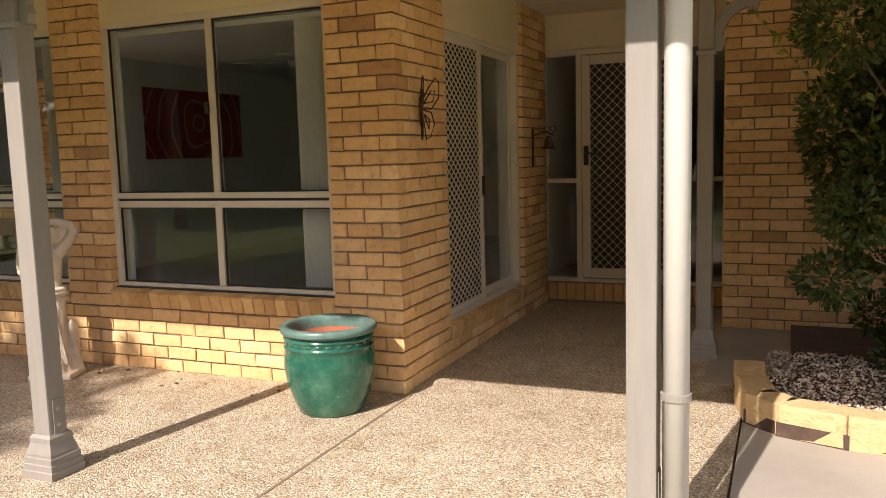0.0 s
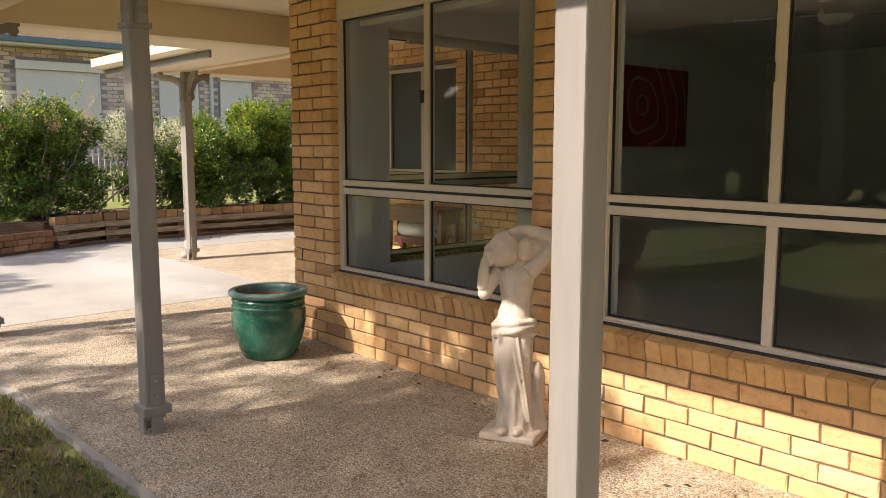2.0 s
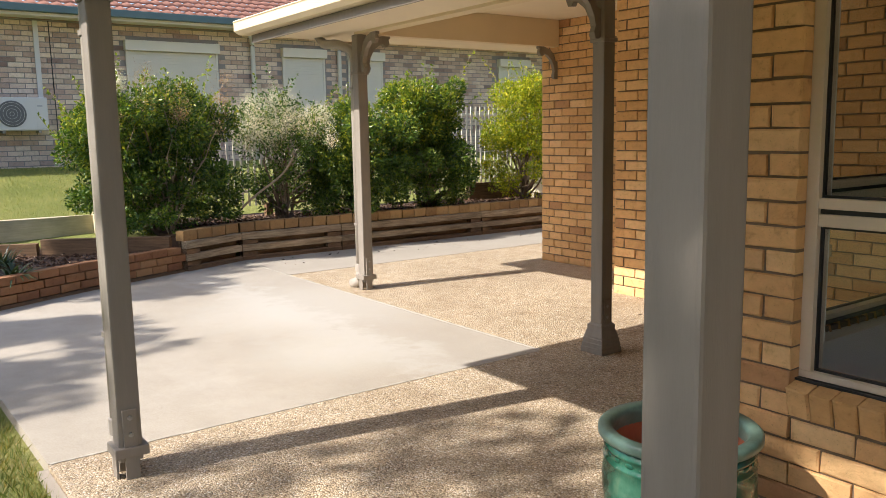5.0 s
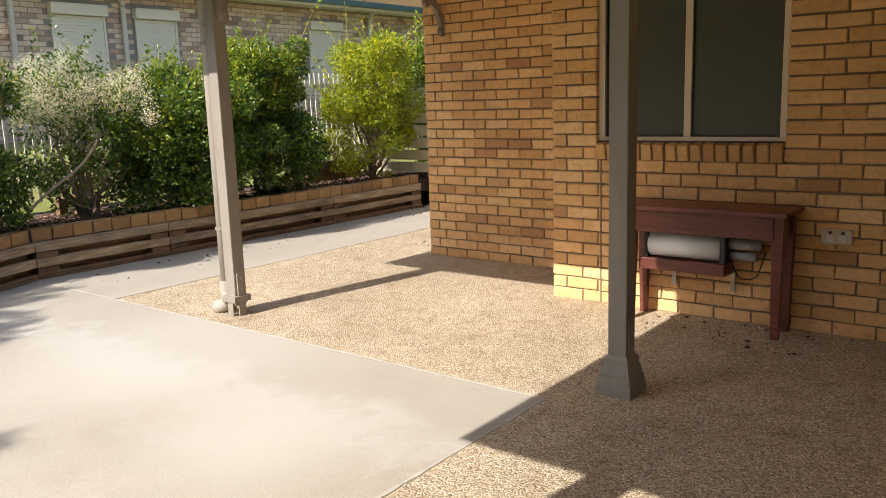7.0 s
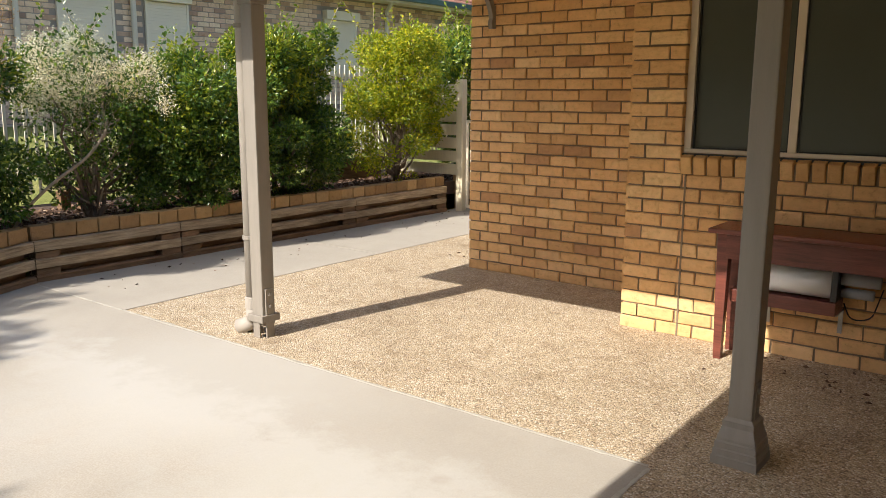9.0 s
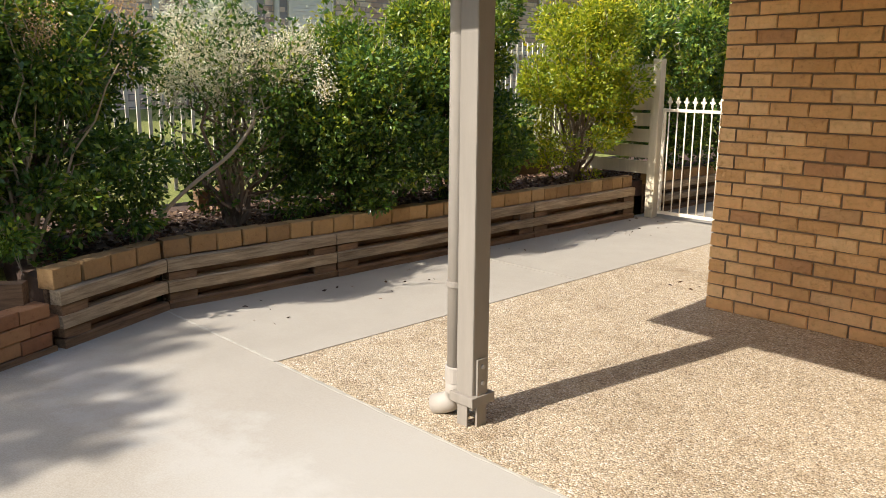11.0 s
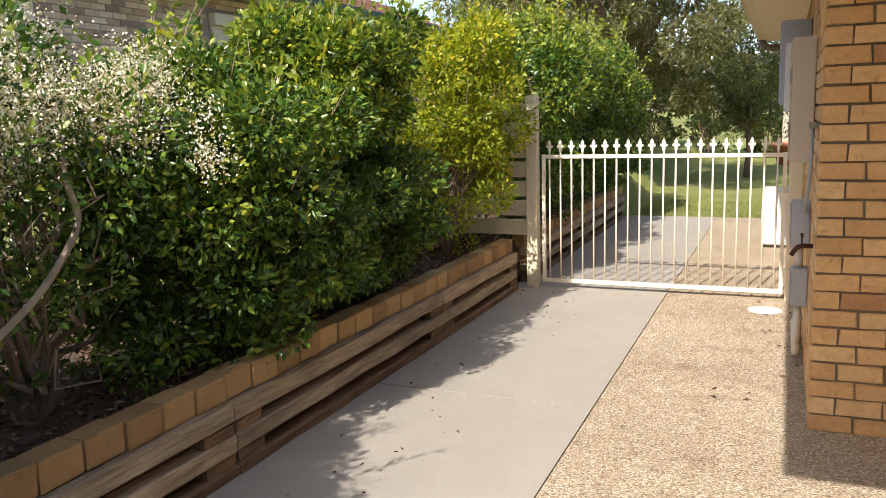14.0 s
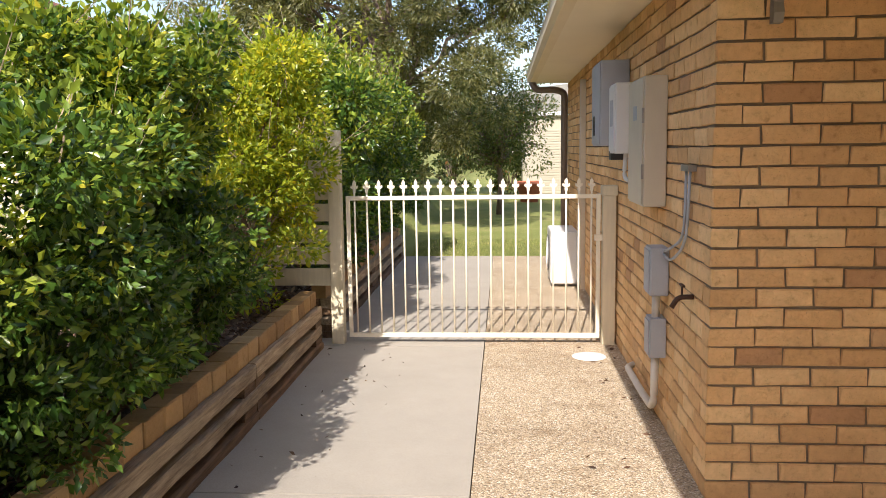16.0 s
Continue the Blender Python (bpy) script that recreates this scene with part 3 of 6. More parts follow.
pebbles = prism([(-9.0, 2.19), (-0.2, 2.36), (-0.2, 5.6), (-0.45, 5.6), (-0.45, 7.4), (-2.2, 7.4), (-2.2, 4.3), (-7.1, 4.3), (-7.1, 7.3), (-10.0, 7.3), (-10.0, 8.1), (-11.86, 8.1), (-11.86, 16.0), (-12.95, 16.0), (-12.95, 5.25), (-9.02, 5.25)], -0.12, 0.0)
tagged(link("pavement_pebble", pebbles, M_PEBBLE), "tan exposed-aggregate paving with rounded pebbles", "paving", kind="structure")
SLABS = [
    [(-9.006, 2.19), (-9.026, 5.244), (-12.956, 5.244), (-13.70, 5.244), (-14.30, 5.244), (-14.05, 4.6), (-13.75, 4.0), (-13.35, 3.2), (-12.95, 2.5), (-12.6, 2.10)],
    [(-12.956, 5.256), (-12.956, 7.92), (-14.3, 7.92), (-14.3, 5.256)],
    [(-12.956, 7.932), (-12.956, 10.68), (-14.3, 10.68), (-14.3, 7.932)],
    [(-12.956, 10.692), (-12.956, 13.6), (-14.3, 13.6), (-14.3, 10.692)],
    [(-12.956, 13.612), (-12.956, 16.0), (-14.3, 16.0), (-14.3, 13.612)],
    [(-0.188, -3.0), (3.5, -3.0), (3.5, 4.4), (-0.188, 4.4)],
]
for pts in SLABS:
    bm = prism(pts, -0.12, 0.002)
    bm.normal_update()
    for f in bm.faces:
        if f.calc_area() > 1 and f.normal.z < 0 and f.calc_center_median().z > 0:
            f.normal_flip()
    tagged(link("pavement_concrete", bm, M_CONC_OLD if pts[0][0] > -1 else M_CONC), "pale cream broom-finished concrete slab with worn joints", "paving", kind="structure")
# ragged pale mortar along the slab's edges
for a, b in (((-12.95, 5.25), (-9.03, 5.25)), ((-14.25, 5.25), (-12.97, 5.25)), ((-9.016, 5.23), (-9.0, 2.2))):
    a, b = Vector(a), Vector(b)
    side = Vector((-(b - a).y, (b - a).x)).normalized()
    n = int((b - a).length / 0.03)
    near, far = [], []
    for i in range(n + 1):
        q = a.lerp(b, i / n)
        w = 0.006 + 0.010 * max(0.0, noise.noise(Vector((q.x * 9, q.y * 9, 0))) + random.uniform(-0.3, 0.5))
        near.append(tuple(q - side * w))
        far.append(tuple(q + side * w))
    tagged(link("pavement_joint", prism(near + far[::-1], -0.05, 0.0035), M_JOINT), "ragged pale mortar joint beside the slab", "joint", kind="structure")
# the slab's worn front kerb
outer = [(-9.0 + 8.8 * i / 150, 2.148 + 0.17 * i / 150 + random.uniform(-0.014, 0.014)) for i in range(151)]
kerb = prism(outer + [(-0.2, 2.357), (-9.0, 2.187)], -0.12, -0.02)
tagged(link("pavement_edge", kerb, M_CONC_OLD), "worn concrete edge of the paved verandah", "paving edge", kind="structure")
# joint cut across the pebble paving
tagged(link("pavement_joint", boxes((-2.045, -2.03, 2.33, 4.24, -0.002, 0.003)), M_MORTAR), "sawn joint across the pebble paving", "joint", kind="structure")

# ---- walls of the house ----
FRONT, CORNER_X, WEST_X = 4.24, -2.08, -7.17
BACK_Y, STEP_X, END_Y, SIDE_X = 7.10, -10.05, 7.96, -11.92
TOP = 2.66
WIN1 = (-4.33, -2.54)
WIN2 = (-6.64, -4.74)
WIN_Z = (0.545, 2.37)


def along_front(x):
    return CORNER_X - x


front = brick_wall("wall_front", "golden cream brick wall with rustic faces", wall_frame(CORNER_X, FRONT, 180), CORNER_X - WEST_X, TOP,
                   [(along_front(WIN1[1]), along_front(WIN1[0]), 0.43, TOP), (along_front(WIN2[1]), along_front(WIN2[0]), 0.43, TOP)], 0, 0, near=2.0)
for w in (WIN1, WIN2):
    sill_row(front, along_front(w[1]), along_front(w[0]), 0.56)

# pier and sliding door beside the entry
SLIDE = (5.0, 6.68)
side = brick_wall("wall_entry_side", "golden brick pier beside the sliding door", wall_frame(CORNER_X, 7.42, -90), 7.42 - FRONT, TOP,
                  [(7.42 - SLIDE[1], 7.42 - SLIDE[0], 0.15, TOP)], None, 1, near=3.0)
sill_row(side, 7.42 - SLIDE[1], 7.42 - SLIDE[0], 0.28, tilt=8)
entry_right = brick_wall("wall_entry_right", "golden brick wall beside the entry", wall_frame(3.6, 6.62, 180), 4.05, TOP, (), None, 0, near=4.0)
brick_wall("wall_entry_return", "golden brick return of the entry recess", wall_frame(-0.45, 6.62, 90), 0.85, TOP, (), 1, None)
step = plain_wall("wall_entry_step", "mortar bed of the entry door's step", -2.17, -0.46, 7.41, 7.6, 0.0, 0.19, M_MORTAR)
for i in range(19):
    b = new("step_brick", brick_mesh(0.08, M_SILL, 0.16, 0.1))
    b.parent = step
    b.location = (-2.12 + 0.0885 * i, 7.405, 0.10)
    b.rotation_euler = (0, 0, math.pi)

# west side of the front room, the patio's back wall, the step and the long side wall
WIN4 = (5.01, 6.98)
west = brick_wall("wall_west", "golden brick wall of the front room towards the patio", wall_frame(WEST_X, FRONT, 90), BACK_Y - FRONT, TOP,
                  [(WIN4[0] - FRONT, WIN4[1] - FRONT, 0.43, 2.36)], 1, None, near=1.0)
sill_row(west, WIN4[0] - FRONT, WIN4[1] - FRONT, 0.56)
WIN3 = (-9.70, -8.44)
patio = brick_wall("wall_patio", "golden brick wall at the back of the patio", wall_frame(WEST_X, BACK_Y, 180), WEST_X - STEP_X, TOP,
                   [(WEST_X - WIN3[1], WEST_X - WIN3[0], 1.03, 2.36)], None, 0, near=1.6)
sill_row(patio, WEST_X - WIN3[1], WEST_X - WIN3[0], 1.155)
part("expansion_joint", boxes((2.485, 2.497, -0.02, 0.0025, 0.0, 1.03)), M_MORTAR, patio)
brick_wall("wall_patio_return", "golden brick return between two patio walls", wall_frame(STEP_X, BACK_Y, 90), END_Y - BACK_Y, TOP, (), 1, None)
brick_wall("wall_patio_end", "golden brick end wall of the patio", wall_frame(STEP_X, END_Y, 180), STEP_X - SIDE_X, TOP, (), None, 0, near=1.0)
brick_wall("wall_side", "golden brick side wall of the house along the path", wall_frame(SIDE_X, END_Y, 90), 7.8, 2.5, (), 1, None, near=0.5)

# plain inner leaves and the parts of the house that only close it
plain_wall("wall_room_west", "white plastered room wall", -7.05, -6.95, 7.12, 11.3, 0.0, 2.6, M_PLASTER)
plain_wall("wall_room_back", "white plastered room wall", -7.05, -2.2, 11.2, 11.3, 0.0, 2.6, M_PLASTER)
plain_wall("wall_room_east", "white plastered room wall", -2.3, -2.2, 6.72, 11.2, 0.0, 2.6, M_PLASTER)


def lining(name, x0, x1, y0, y1, axis, openings):
    """Plaster on the inside of an outer wall, cut at its windows."""
    lo, hi = (x0, x1) if axis == "x" else (y0, y1)
    cu = sorted({lo, hi, *[v for o in openings for v in o[:2]]})
    cz = sorted({0.0, 2.6, *[v for o in openings for v in o[2:]]})
    bm = bmesh.new()
    for a, b in zip(cu, cu[1:]):
        for c, d in zip(cz, cz[1:]):
            if any(o[0] < (a + b) / 2 < o[1] and o[2] < (c + d) / 2 < o[3] for o in openings):
                continue
            box(bm, *((a, b, y0, y1) if axis == "x" else (x0, x1, a, b)), c, d)
    return tagged(link(name, bm, M_PLASTER), "white plaster lining inside the front room", "wall", kind="structure")


lining("wall_lining_front", -6.95, -2.3, 4.39, 4.47, "x", [(*WIN1, 0.5, 2.34), (*WIN2, 0.5, 2.34)])
lining("wall_lining_west", -7.05, -6.96, 4.39, 7.12, "y", [(*WIN4, 0.5, 2.37)])
lining("wall_lining_east", -2.31, -2.22, 4.39, 6.72, "y", [(*SLIDE, 0.2, 2.3)])
tagged(link("floor", boxes((-7.05, -2.2, 4.37, 11.3, 0.1, 0.2)), M_CARPET), "grey carpet of the front room", "carpet", kind="structure")
tagged(link("floor_hall", boxes((-2.19, -0.4, 7.6, 13.0, 0.1, 0.2)), M_HALL), "pale tiled floor of the entry hall", "tiled floor", kind="structure")
tagged(link("ceiling", boxes((-7.06, -2.19, 4.36, 11.31, 2.6, 2.65)), M_PLASTER), "white ceiling of the front room", "ceiling", kind="structure")
tagged(link("ceiling_hall", boxes((-2.19, -0.3, 7.58, 13.0, 2.6, 2.65)), M_PLASTER), "white ceiling of the entry hall", "ceiling", kind="structure")
plain_wall("wall_hall_west", "white hall wall", -2.19, -2.12, 7.6, 13.0, 0.0, 2.6, M_PLASTER)
plain_wall("wall_hall_east", "white hall wall", -0.46, -0.4, 7.6, 13.0, 0.0, 2.6, M_PLASTER)
tagged(link("wall_hall_end", boxes((-2.19, -1.75, 13.0, 13.1, 0.0, 2.6), (-1.0, -0.4, 13.0, 13.1, 0, 2.6), (-1.75, -1.0, 13.0, 13.1, 0.0, 2.6)), M_PLASTER), "plain white wall at the end of the hall", "wall", kind="structure")
tagged(link("wall_house_back", boxes((-11.8, -1.75, 15.6, 15.75, 0, 2.6), (-1.0, 3.6, 15.6, 15.75, 0, 2.6)), M_CREAM), "cream rear wall closing the house", "wall", kind="structure")
plain_wall("wall_house_east", "cream east wall closing the house", 3.5, 3.6, 6.7, 15.6, 0, 2.6, M_CREAM)
plain_wall("wall_bath", "dark room behind the obscure window", -9.9, -8.2, 8.0, 8.05, 0, 2.6, M_PLASTER)

# ---- roof, ceilings, beams, eaves ----
GUT = 2.40
FRONT_EDGE, WEST_EDGE, PATIO_EDGE, FAR_EDGE = 1.94, -9.42, 4.70, -12.36
tagged(link("ceiling_verandah", boxes((-8.6, 3.6, 2.45, 4.32, TOP, TOP + 0.03), (-8.6, -7.1, 4.32, 7.2, TOP, TOP + 0.03), (-2.2, 3.6, 4.32, 7.6, TOP, TOP + 0.03), (-11.64, -8.6, 5.55, 8.05, TOP, TOP + 0.03)), M_CEIL), "smooth cream verandah ceiling", "ceiling", kind="structure")
tagged(link("ceiling_eave", boxes((-8.7, 3.6, FRONT_EDGE, 2.45, GUT, GUT + 0.02), (WEST_EDGE, -8.7, FRONT_EDGE, PATIO_EDGE, GUT, GUT + 0.02), (-11.74, -8.7, PATIO_EDGE, 5.45, GUT, GUT + 0.02), (FAR_EDGE, -11.74, PATIO_EDGE, 15.75, GUT, GUT + 0.02)), M_CEIL), "cream eave lining", "eave lining", kind="structure")
BEAMS = [(-8.79, -8.6, 2.6, 5.45), (-11.74, -8.6, 5.45, 5.585), (-11.74, -11.64, 5.55, 7.95), (-8.6, -7.18, 4.26, 4.34)]
for b in BEAMS[:3]:
    tagged(link("beam", boxes((*b, 2.375, TOP), bevel=0.004), M_CREAM), "cream painted verandah beam", "beam", kind="structure")
tagged(link("beam", prism([(-8.71, 2.41), (3.6, 2.68), (3.6, 2.78), (-8.71, 2.51)], 2.375, TOP), M_CREAM), "cream painted verandah beam along the front posts", "beam", kind="structure")
# head panels above the windows and the entry
for nm, b in (("trim_head", (WIN1[0], WIN1[1], 4.30, 4.36, 2.37, TOP)), ("trim_head", (WIN2[0], WIN2[1], 4.30, 4.36, 2.37, TOP)),
              ("trim_head", (-2.17, -2.11, SLIDE[0], SLIDE[1], 2.25, TOP)), ("trim_head", (-2.16, -0.46, 7.46, 7.56, 2.33, TOP))):
    tagged(link(nm, boxes(b), M_CREAM), "cream panel above the opening", "panel", kind="structure")
tagged(link("trim_head", boxes((WIN3[0], WIN3[1], BACK_Y + 0.02, BACK_Y + 0.1, 2.36, TOP), (-7.11, -7.05, WIN4[0], WIN4[1], 2.36, TOP)), M_CREAM), "cream panel above the opening", "panel", kind="structure")


def gutter(path, name="gutter"):
    """A quad gutter with a rolled lip along a path of plan points, its outside on the left of the way."""
    th = thing(name, "cream painted steel gutter along the eaves", "gutter", kind="structure")
    bm = bmesh.new()
    prof = [(0.0, 0.0), (0.075, 0.0), (0.11, 0.035), (0.11, 0.11), (0.118, 0.12), (0.11, 0.13), (0.098, 0.12), (0.098, 0.04), (0.07, 0.015), (0.0, 0.015)]
    pts = [Vector(p) for p in path]
    rings = []
    for i, p in enumerate(pts):
        a = (p - pts[i - 1]).normalized() if i else (pts[1] - p).normalized()
        b = (pts[i + 1] - p).normalized() if i < len(pts) - 1 else a
        n1, n2 = Vector((-a.y, a.x)), Vector((-b.y, b.x))
        mit = (n1 + n2).normalized()
        mit /= max(0.3, mit.dot(n1))
        rings.append([bm.verts.new((p.x + mit.x * d, p.y + mit.y * d, GUT + h)) for d, h in prof])
    for a, b in zip(rings, rings[1:]):
        for k in range(len(prof)):
            bm.faces.new((a[k], a[(k + 1) % len(prof)], b[(k + 1) % len(prof)], b[k]))
    bm.faces.new(rings[0])
    bm.faces.new(rings[-1][::-1])
    bmesh.ops.recalc_face_normals(bm, faces=bm.faces)
    part("channel", bm, M_CREAM, th)
    return th


tagged(link("trim_fascia", boxes((FAR_EDGE + 0.02, WEST_EDGE - 0.02, PATIO_EDGE + 0.006, PATIO_EDGE + 0.03, GUT - 0.075, GUT - 0.004), bevel=0.003), M_POST), "grey-beige fascia board below the patio gutter", "fascia", kind="structure")
gutter([(FAR_EDGE, 15.75), (FAR_EDGE, PATIO_EDGE), (WEST_EDGE, PATIO_EDGE), (WEST_EDGE, FRONT_EDGE), (3.6, FRONT_EDGE)][::-1])
# roof: low tiled slopes that shade the house
def roof_slope():
    bm = bmesh.new()
    def quad(*c):
        bm.faces.new([bm.verts.new(p) for p in c])
    z0, z1 = 2.50, 4.6
    e, w, p, f, r = FRONT_EDGE - 0.04, WEST_EDGE - 0.04, PATIO_EDGE - 0.04, FAR_EDGE - 0.04, 3.62
    quad((w, e, z0), (r, e, z0), (r, 8.0, z1), (w + 6.2, 8.0, z1))
    quad((w, e, z0), (w + 6.2, 8.0, z1), (w + 0.0001, p, z0))
    quad((f, p, z0), (w, p, z0), (w + 6.2, 8.0, z1), (w + 6.2, 9.9, z1), (f + 5.2, 9.9, z1))
    quad((f, 15.8, z0), (f, p, z0), (f + 5.2, 9.9, z1))
    quad((f, 15.8, z0), (f + 5.2, 9.9, z1), (r, 9.9, z1), (r, 15.8, z0))
    quad((w + 6.2, 8.0, z1), (r, 8.0, z1), (r, 9.9, z1), (w + 6.2, 9.9, z1))
    return tagged(link("roof", bm, M_ROOFTILE), "low terracotta tiled roof of the house", "roof", kind="structure")


roof_slope()

# ---- windows and doors ----
def bars(bm_list, material, parent, name, label=""):
    return [part(name, boxes(b, bevel=0.003), material, parent, label) for b in bm_list]


def sliding_window(name, label, m, width, z0, z1, mid=None, blinds=None, screen=False):
    """An aluminium window: local x along it, y outwards; a frame, panes and their sash bars."""
    th = thing(name, label, "window", kind="structure")
    th.matrix_basis = m
    f = 0.045
    part("window_frame", boxes((0, width, -0.05, 0.03, z0, z0 + 0.026), (0, width, -0.05, 0.03, z1 - f, z1), (0, f, -0.05, 0.03, z0 + 0.026, z1 - f), (width - f, width, -0.05, 0.03, z0 + 0.026, z1 - f), bevel=0.003), M_FRAME, th)
    part("sub_sill", boxes((-0.005, width + 0.005, -0.05, 0.05, z0 - 0.022, z0 - 0.002), bevel=0.003), M_DARK, th)
    half = width / 2
    if mid:
        part("mid_rail", boxes((f, width - f, -0.045, 0.028, mid + 0.012, mid + 0.05), (f, width - f, -0.045, 0.024, mid - 0.05, mid - 0.006), bevel=0.003), M_FRAME, th)
        part("rail_groove", boxes((f, width - f, -0.03, 0.012, mid - 0.006, mid + 0.012)), M_DARK, th)
    levels = [(z0 + 0.026, mid - 0.05), (mid + 0.05, z1 - f)] if mid else [(z0 + 0.026, z1 - f)]
    for i, (a, b) in enumerate(levels):
        part("mullion", boxes((half - 0.024, half + 0.024, -0.03, 0.02, a, b), bevel=0.003), M_FRAME, th)
        for j, (l, r) in enumerate(((f, half - 0.024), (half + 0.024, width - f))):
            y = -0.012 if j else -0.004
            p = part("pane", boxes((l, r, y - 0.002, y + 0.002, a, b)), M_OBSCURE if screen else M_GLASS, th)
            p.visible_shadow = bool(screen)
            part("gasket", boxes((l, l + 0.009, -0.008, 0.006, a, b), (r - 0.009, r, -0.008, 0.006, a, b), (l + 0.009, r - 0.009, -0.008, 0.006, a, a + 0.009), (l + 0.009, r - 0.009, -0.008, 0.006, b - 0.009, b)), M_DARK, th)
    if not screen:
        a, b = levels[-1]
        part("latch", boxes((half - 0.012 + 0.03, half + 0.048, 0.016, 0.04, (a + b) / 2 - 0.05, (a + b) / 2 + 0.03), bevel=0.006), M_DARK, th)
    return th


def front_window(name, x0, x1, label):
    return sliding_window(name, label, pose(x1, FRONT + 0.09, 0, 0, 0, 180), x1 - x0, WIN_Z[0] + 0.022, WIN_Z[1], 1.165)


front_window("window_1", *WIN1, "wide four-pane aluminium window over a brick sill")
front_window("window_2", *WIN2, "four-pane aluminium window seen through to the patio")
sliding_window("window_3", "two-pane obscure window over a brick sill", pose(WIN3[1], BACK_Y + 0.07, 0, 0, 0, 180), WIN3[1] - WIN3[0], 1.155, 2.36, None, screen=True)
sliding_window("window_4", "four-pane aluminium window facing the patio", pose(WEST_X + 0.09, WIN4[0], 0, 0, 0, 90), WIN4[1] - WIN4[0], 0.567, 2.36, 1.165)


def vertical_blind(m, count, pitch, z0, z1, turn):
    th = thing("vertical_blind", "pale grey vertical blind drawn to one side of the window", "blind")
    th.matrix_basis = m
    part("head_rail", boxes((0, 1.7, -0.02, 0.02, z1, z1 + 0.035)), M_WHITEMET, th)
    for i in range(count):
        s = part("slat", boxes((-0.044, 0.044, -0.001, 0.001, z0, z1)), M_BLIND, th)
        s.location = (0.05 + i * pitch, 0, 0)
        s.rotation_euler = (0, 0, radians(turn))
    return th


vertical_blind(pose(-2.58, 4.42, 0, 0, 0, 180), 10, 0.02, 0.6, 2.28, 62)
vertical_blind(pose(-4.80, 4.42, 0, 0, 0, 180), 7, 0.018, 0.6, 2.28, 68)
vertical_blind(pose(-6.99, 6.93, 0, 0, 0, -90), 8, 0.02, 0.6, 2.28, 62)


def lattice(bm, w, h, cell_x, cell_y, t, wavy=False):
    """Crossed bars clipped to a w by h field, in local x and z."""
    slope = cell_y / cell_x
    n = int((w + h / slope) / cell_x) + 2
    for sgn in (1, -1):
        for i in range(-2, n):
            x0 = i * cell_x if sgn > 0 else i * cell_x
            a = x0 - h / slope if sgn > 0 else x0
            b = x0 if sgn > 0 else x0 - h / slope
            za, zb = 0.0, h
            p, q = (a, za), (b, zb)
            lo, hi = 0.0, 1.0
            d = q[0] - p[0]
            for lim, s in ((0.0, 1), (w, -1)):
                if abs(d) > 1e-9:
                    tt = (lim - p[0]) / d
                    if d * s > 0:
                        lo = max(lo, tt)
                    else:
                        hi = min(hi, tt)
            if hi - lo < 0.01:
                continue
            p0 = (p[0] + d * lo, za + (zb - za) * lo)
            p1 = (p[0] + d * hi, za + (zb - za) * hi)
            nx, nz = (p1[1] - p0[1]), -(p1[0] - p0[0])
            ln = math.hypot(nx, nz)
            nx, nz = nx / ln * t, nz / ln * t
            dy = 0.0025 * sgn
            c = [(p0[0] - nx, dy, p0[1] - nz), (p0[0] + nx, dy, p0[1] + nz), (p1[0] + nx, dy, p1[1] + nz), (p1[0] - nx, dy, p1[1] - nz)]
            f = [bm.verts.new((x, y + 0.003, z)) for x, y, z in c]
            g = [bm.verts.new((x, y - 0.003, z)) for x, y, z in c]
            bm.faces.new(f)
            bm.faces.new(g[::-1])
            for k in range(4):
                bm.faces.new((f[k], g[k], g[(k + 1) % 4], f[(k + 1) % 4]))
    return bm


M_MESH = plain("insect_screen", (0.030, 0.026, 0.022), 0.7, spread=0.2, scale=30)

# sliding door with its diamond security screen, in the entry's west side
slide = thing("door_1", "aluminium sliding glass door with a diamond security screen", "sliding door", kind="structure")
slide.matrix_basis = pose(CORNER_X - 0.07, SLIDE[1], 0, 0, 0, -90)
W = SLIDE[1] - SLIDE[0]
part("door_frame", boxes((0, W, -0.06, 0.03, 0.27, 0.31), (0, W, -0.06, 0.03, 2.22, 2.26), (0, 0.045, -0.06, 0.03, 0.31, 2.22), (W - 0.03, W, -0.06, 0.03, 0.31, 2.22), bevel=0.003), M_FRAME, slide)
for l, r, y in ((0.045, W / 2 + 0.02, -0.035), (W / 2 - 0.03, W - 0.03, -0.05)):
    p = part("pane", boxes((l + 0.05, r - 0.05, y - 0.002, y + 0.002, 0.37, 2.17)), M_GLASS, slide)
    p.visible_shadow = False
    part("sash", boxes((l, l + 0.05, y - 0.012, y + 0.012, 0.31, 2.22), (r - 0.05, r, y - 0.012, y + 0.012, 0.31, 2.22), (l + 0.05, r - 0.05, y - 0.012, y + 0.012, 0.31, 0.37), (l + 0.05, r - 0.05, y - 0.012, y + 0.012, 2.17, 2.22), bevel=0.003), M_FRAME, slide)
scr = part("screen_frame", boxes((W - 0.8, W - 0.755, 0.0, 0.026, 0.31, 2.22), (W - 0.075, W - 0.03, 0.0, 0.026, 0.31, 2.22), (W - 0.755, W - 0.075, 0.0, 0.026, 0.31, 0.355), (W - 0.755, W - 0.075, 0.0, 0.026, 2.175, 2.22), bevel=0.003), M_FRAME, slide)
bm = lattice(bmesh.new(), 0.68, 1.82, 0.082, 0.06, 0.0034)
lat = part("diamond_grille", bm, M_FRAME, slide, "cream diamond grille")
lat.location = (W - 0.755, 0.014, 0.355)
part("insect_mesh", boxes((W - 0.755, W - 0.075, 0.003, 0.005, 0.355, 2.175)), M_MESH, slide, "dark insect mesh")
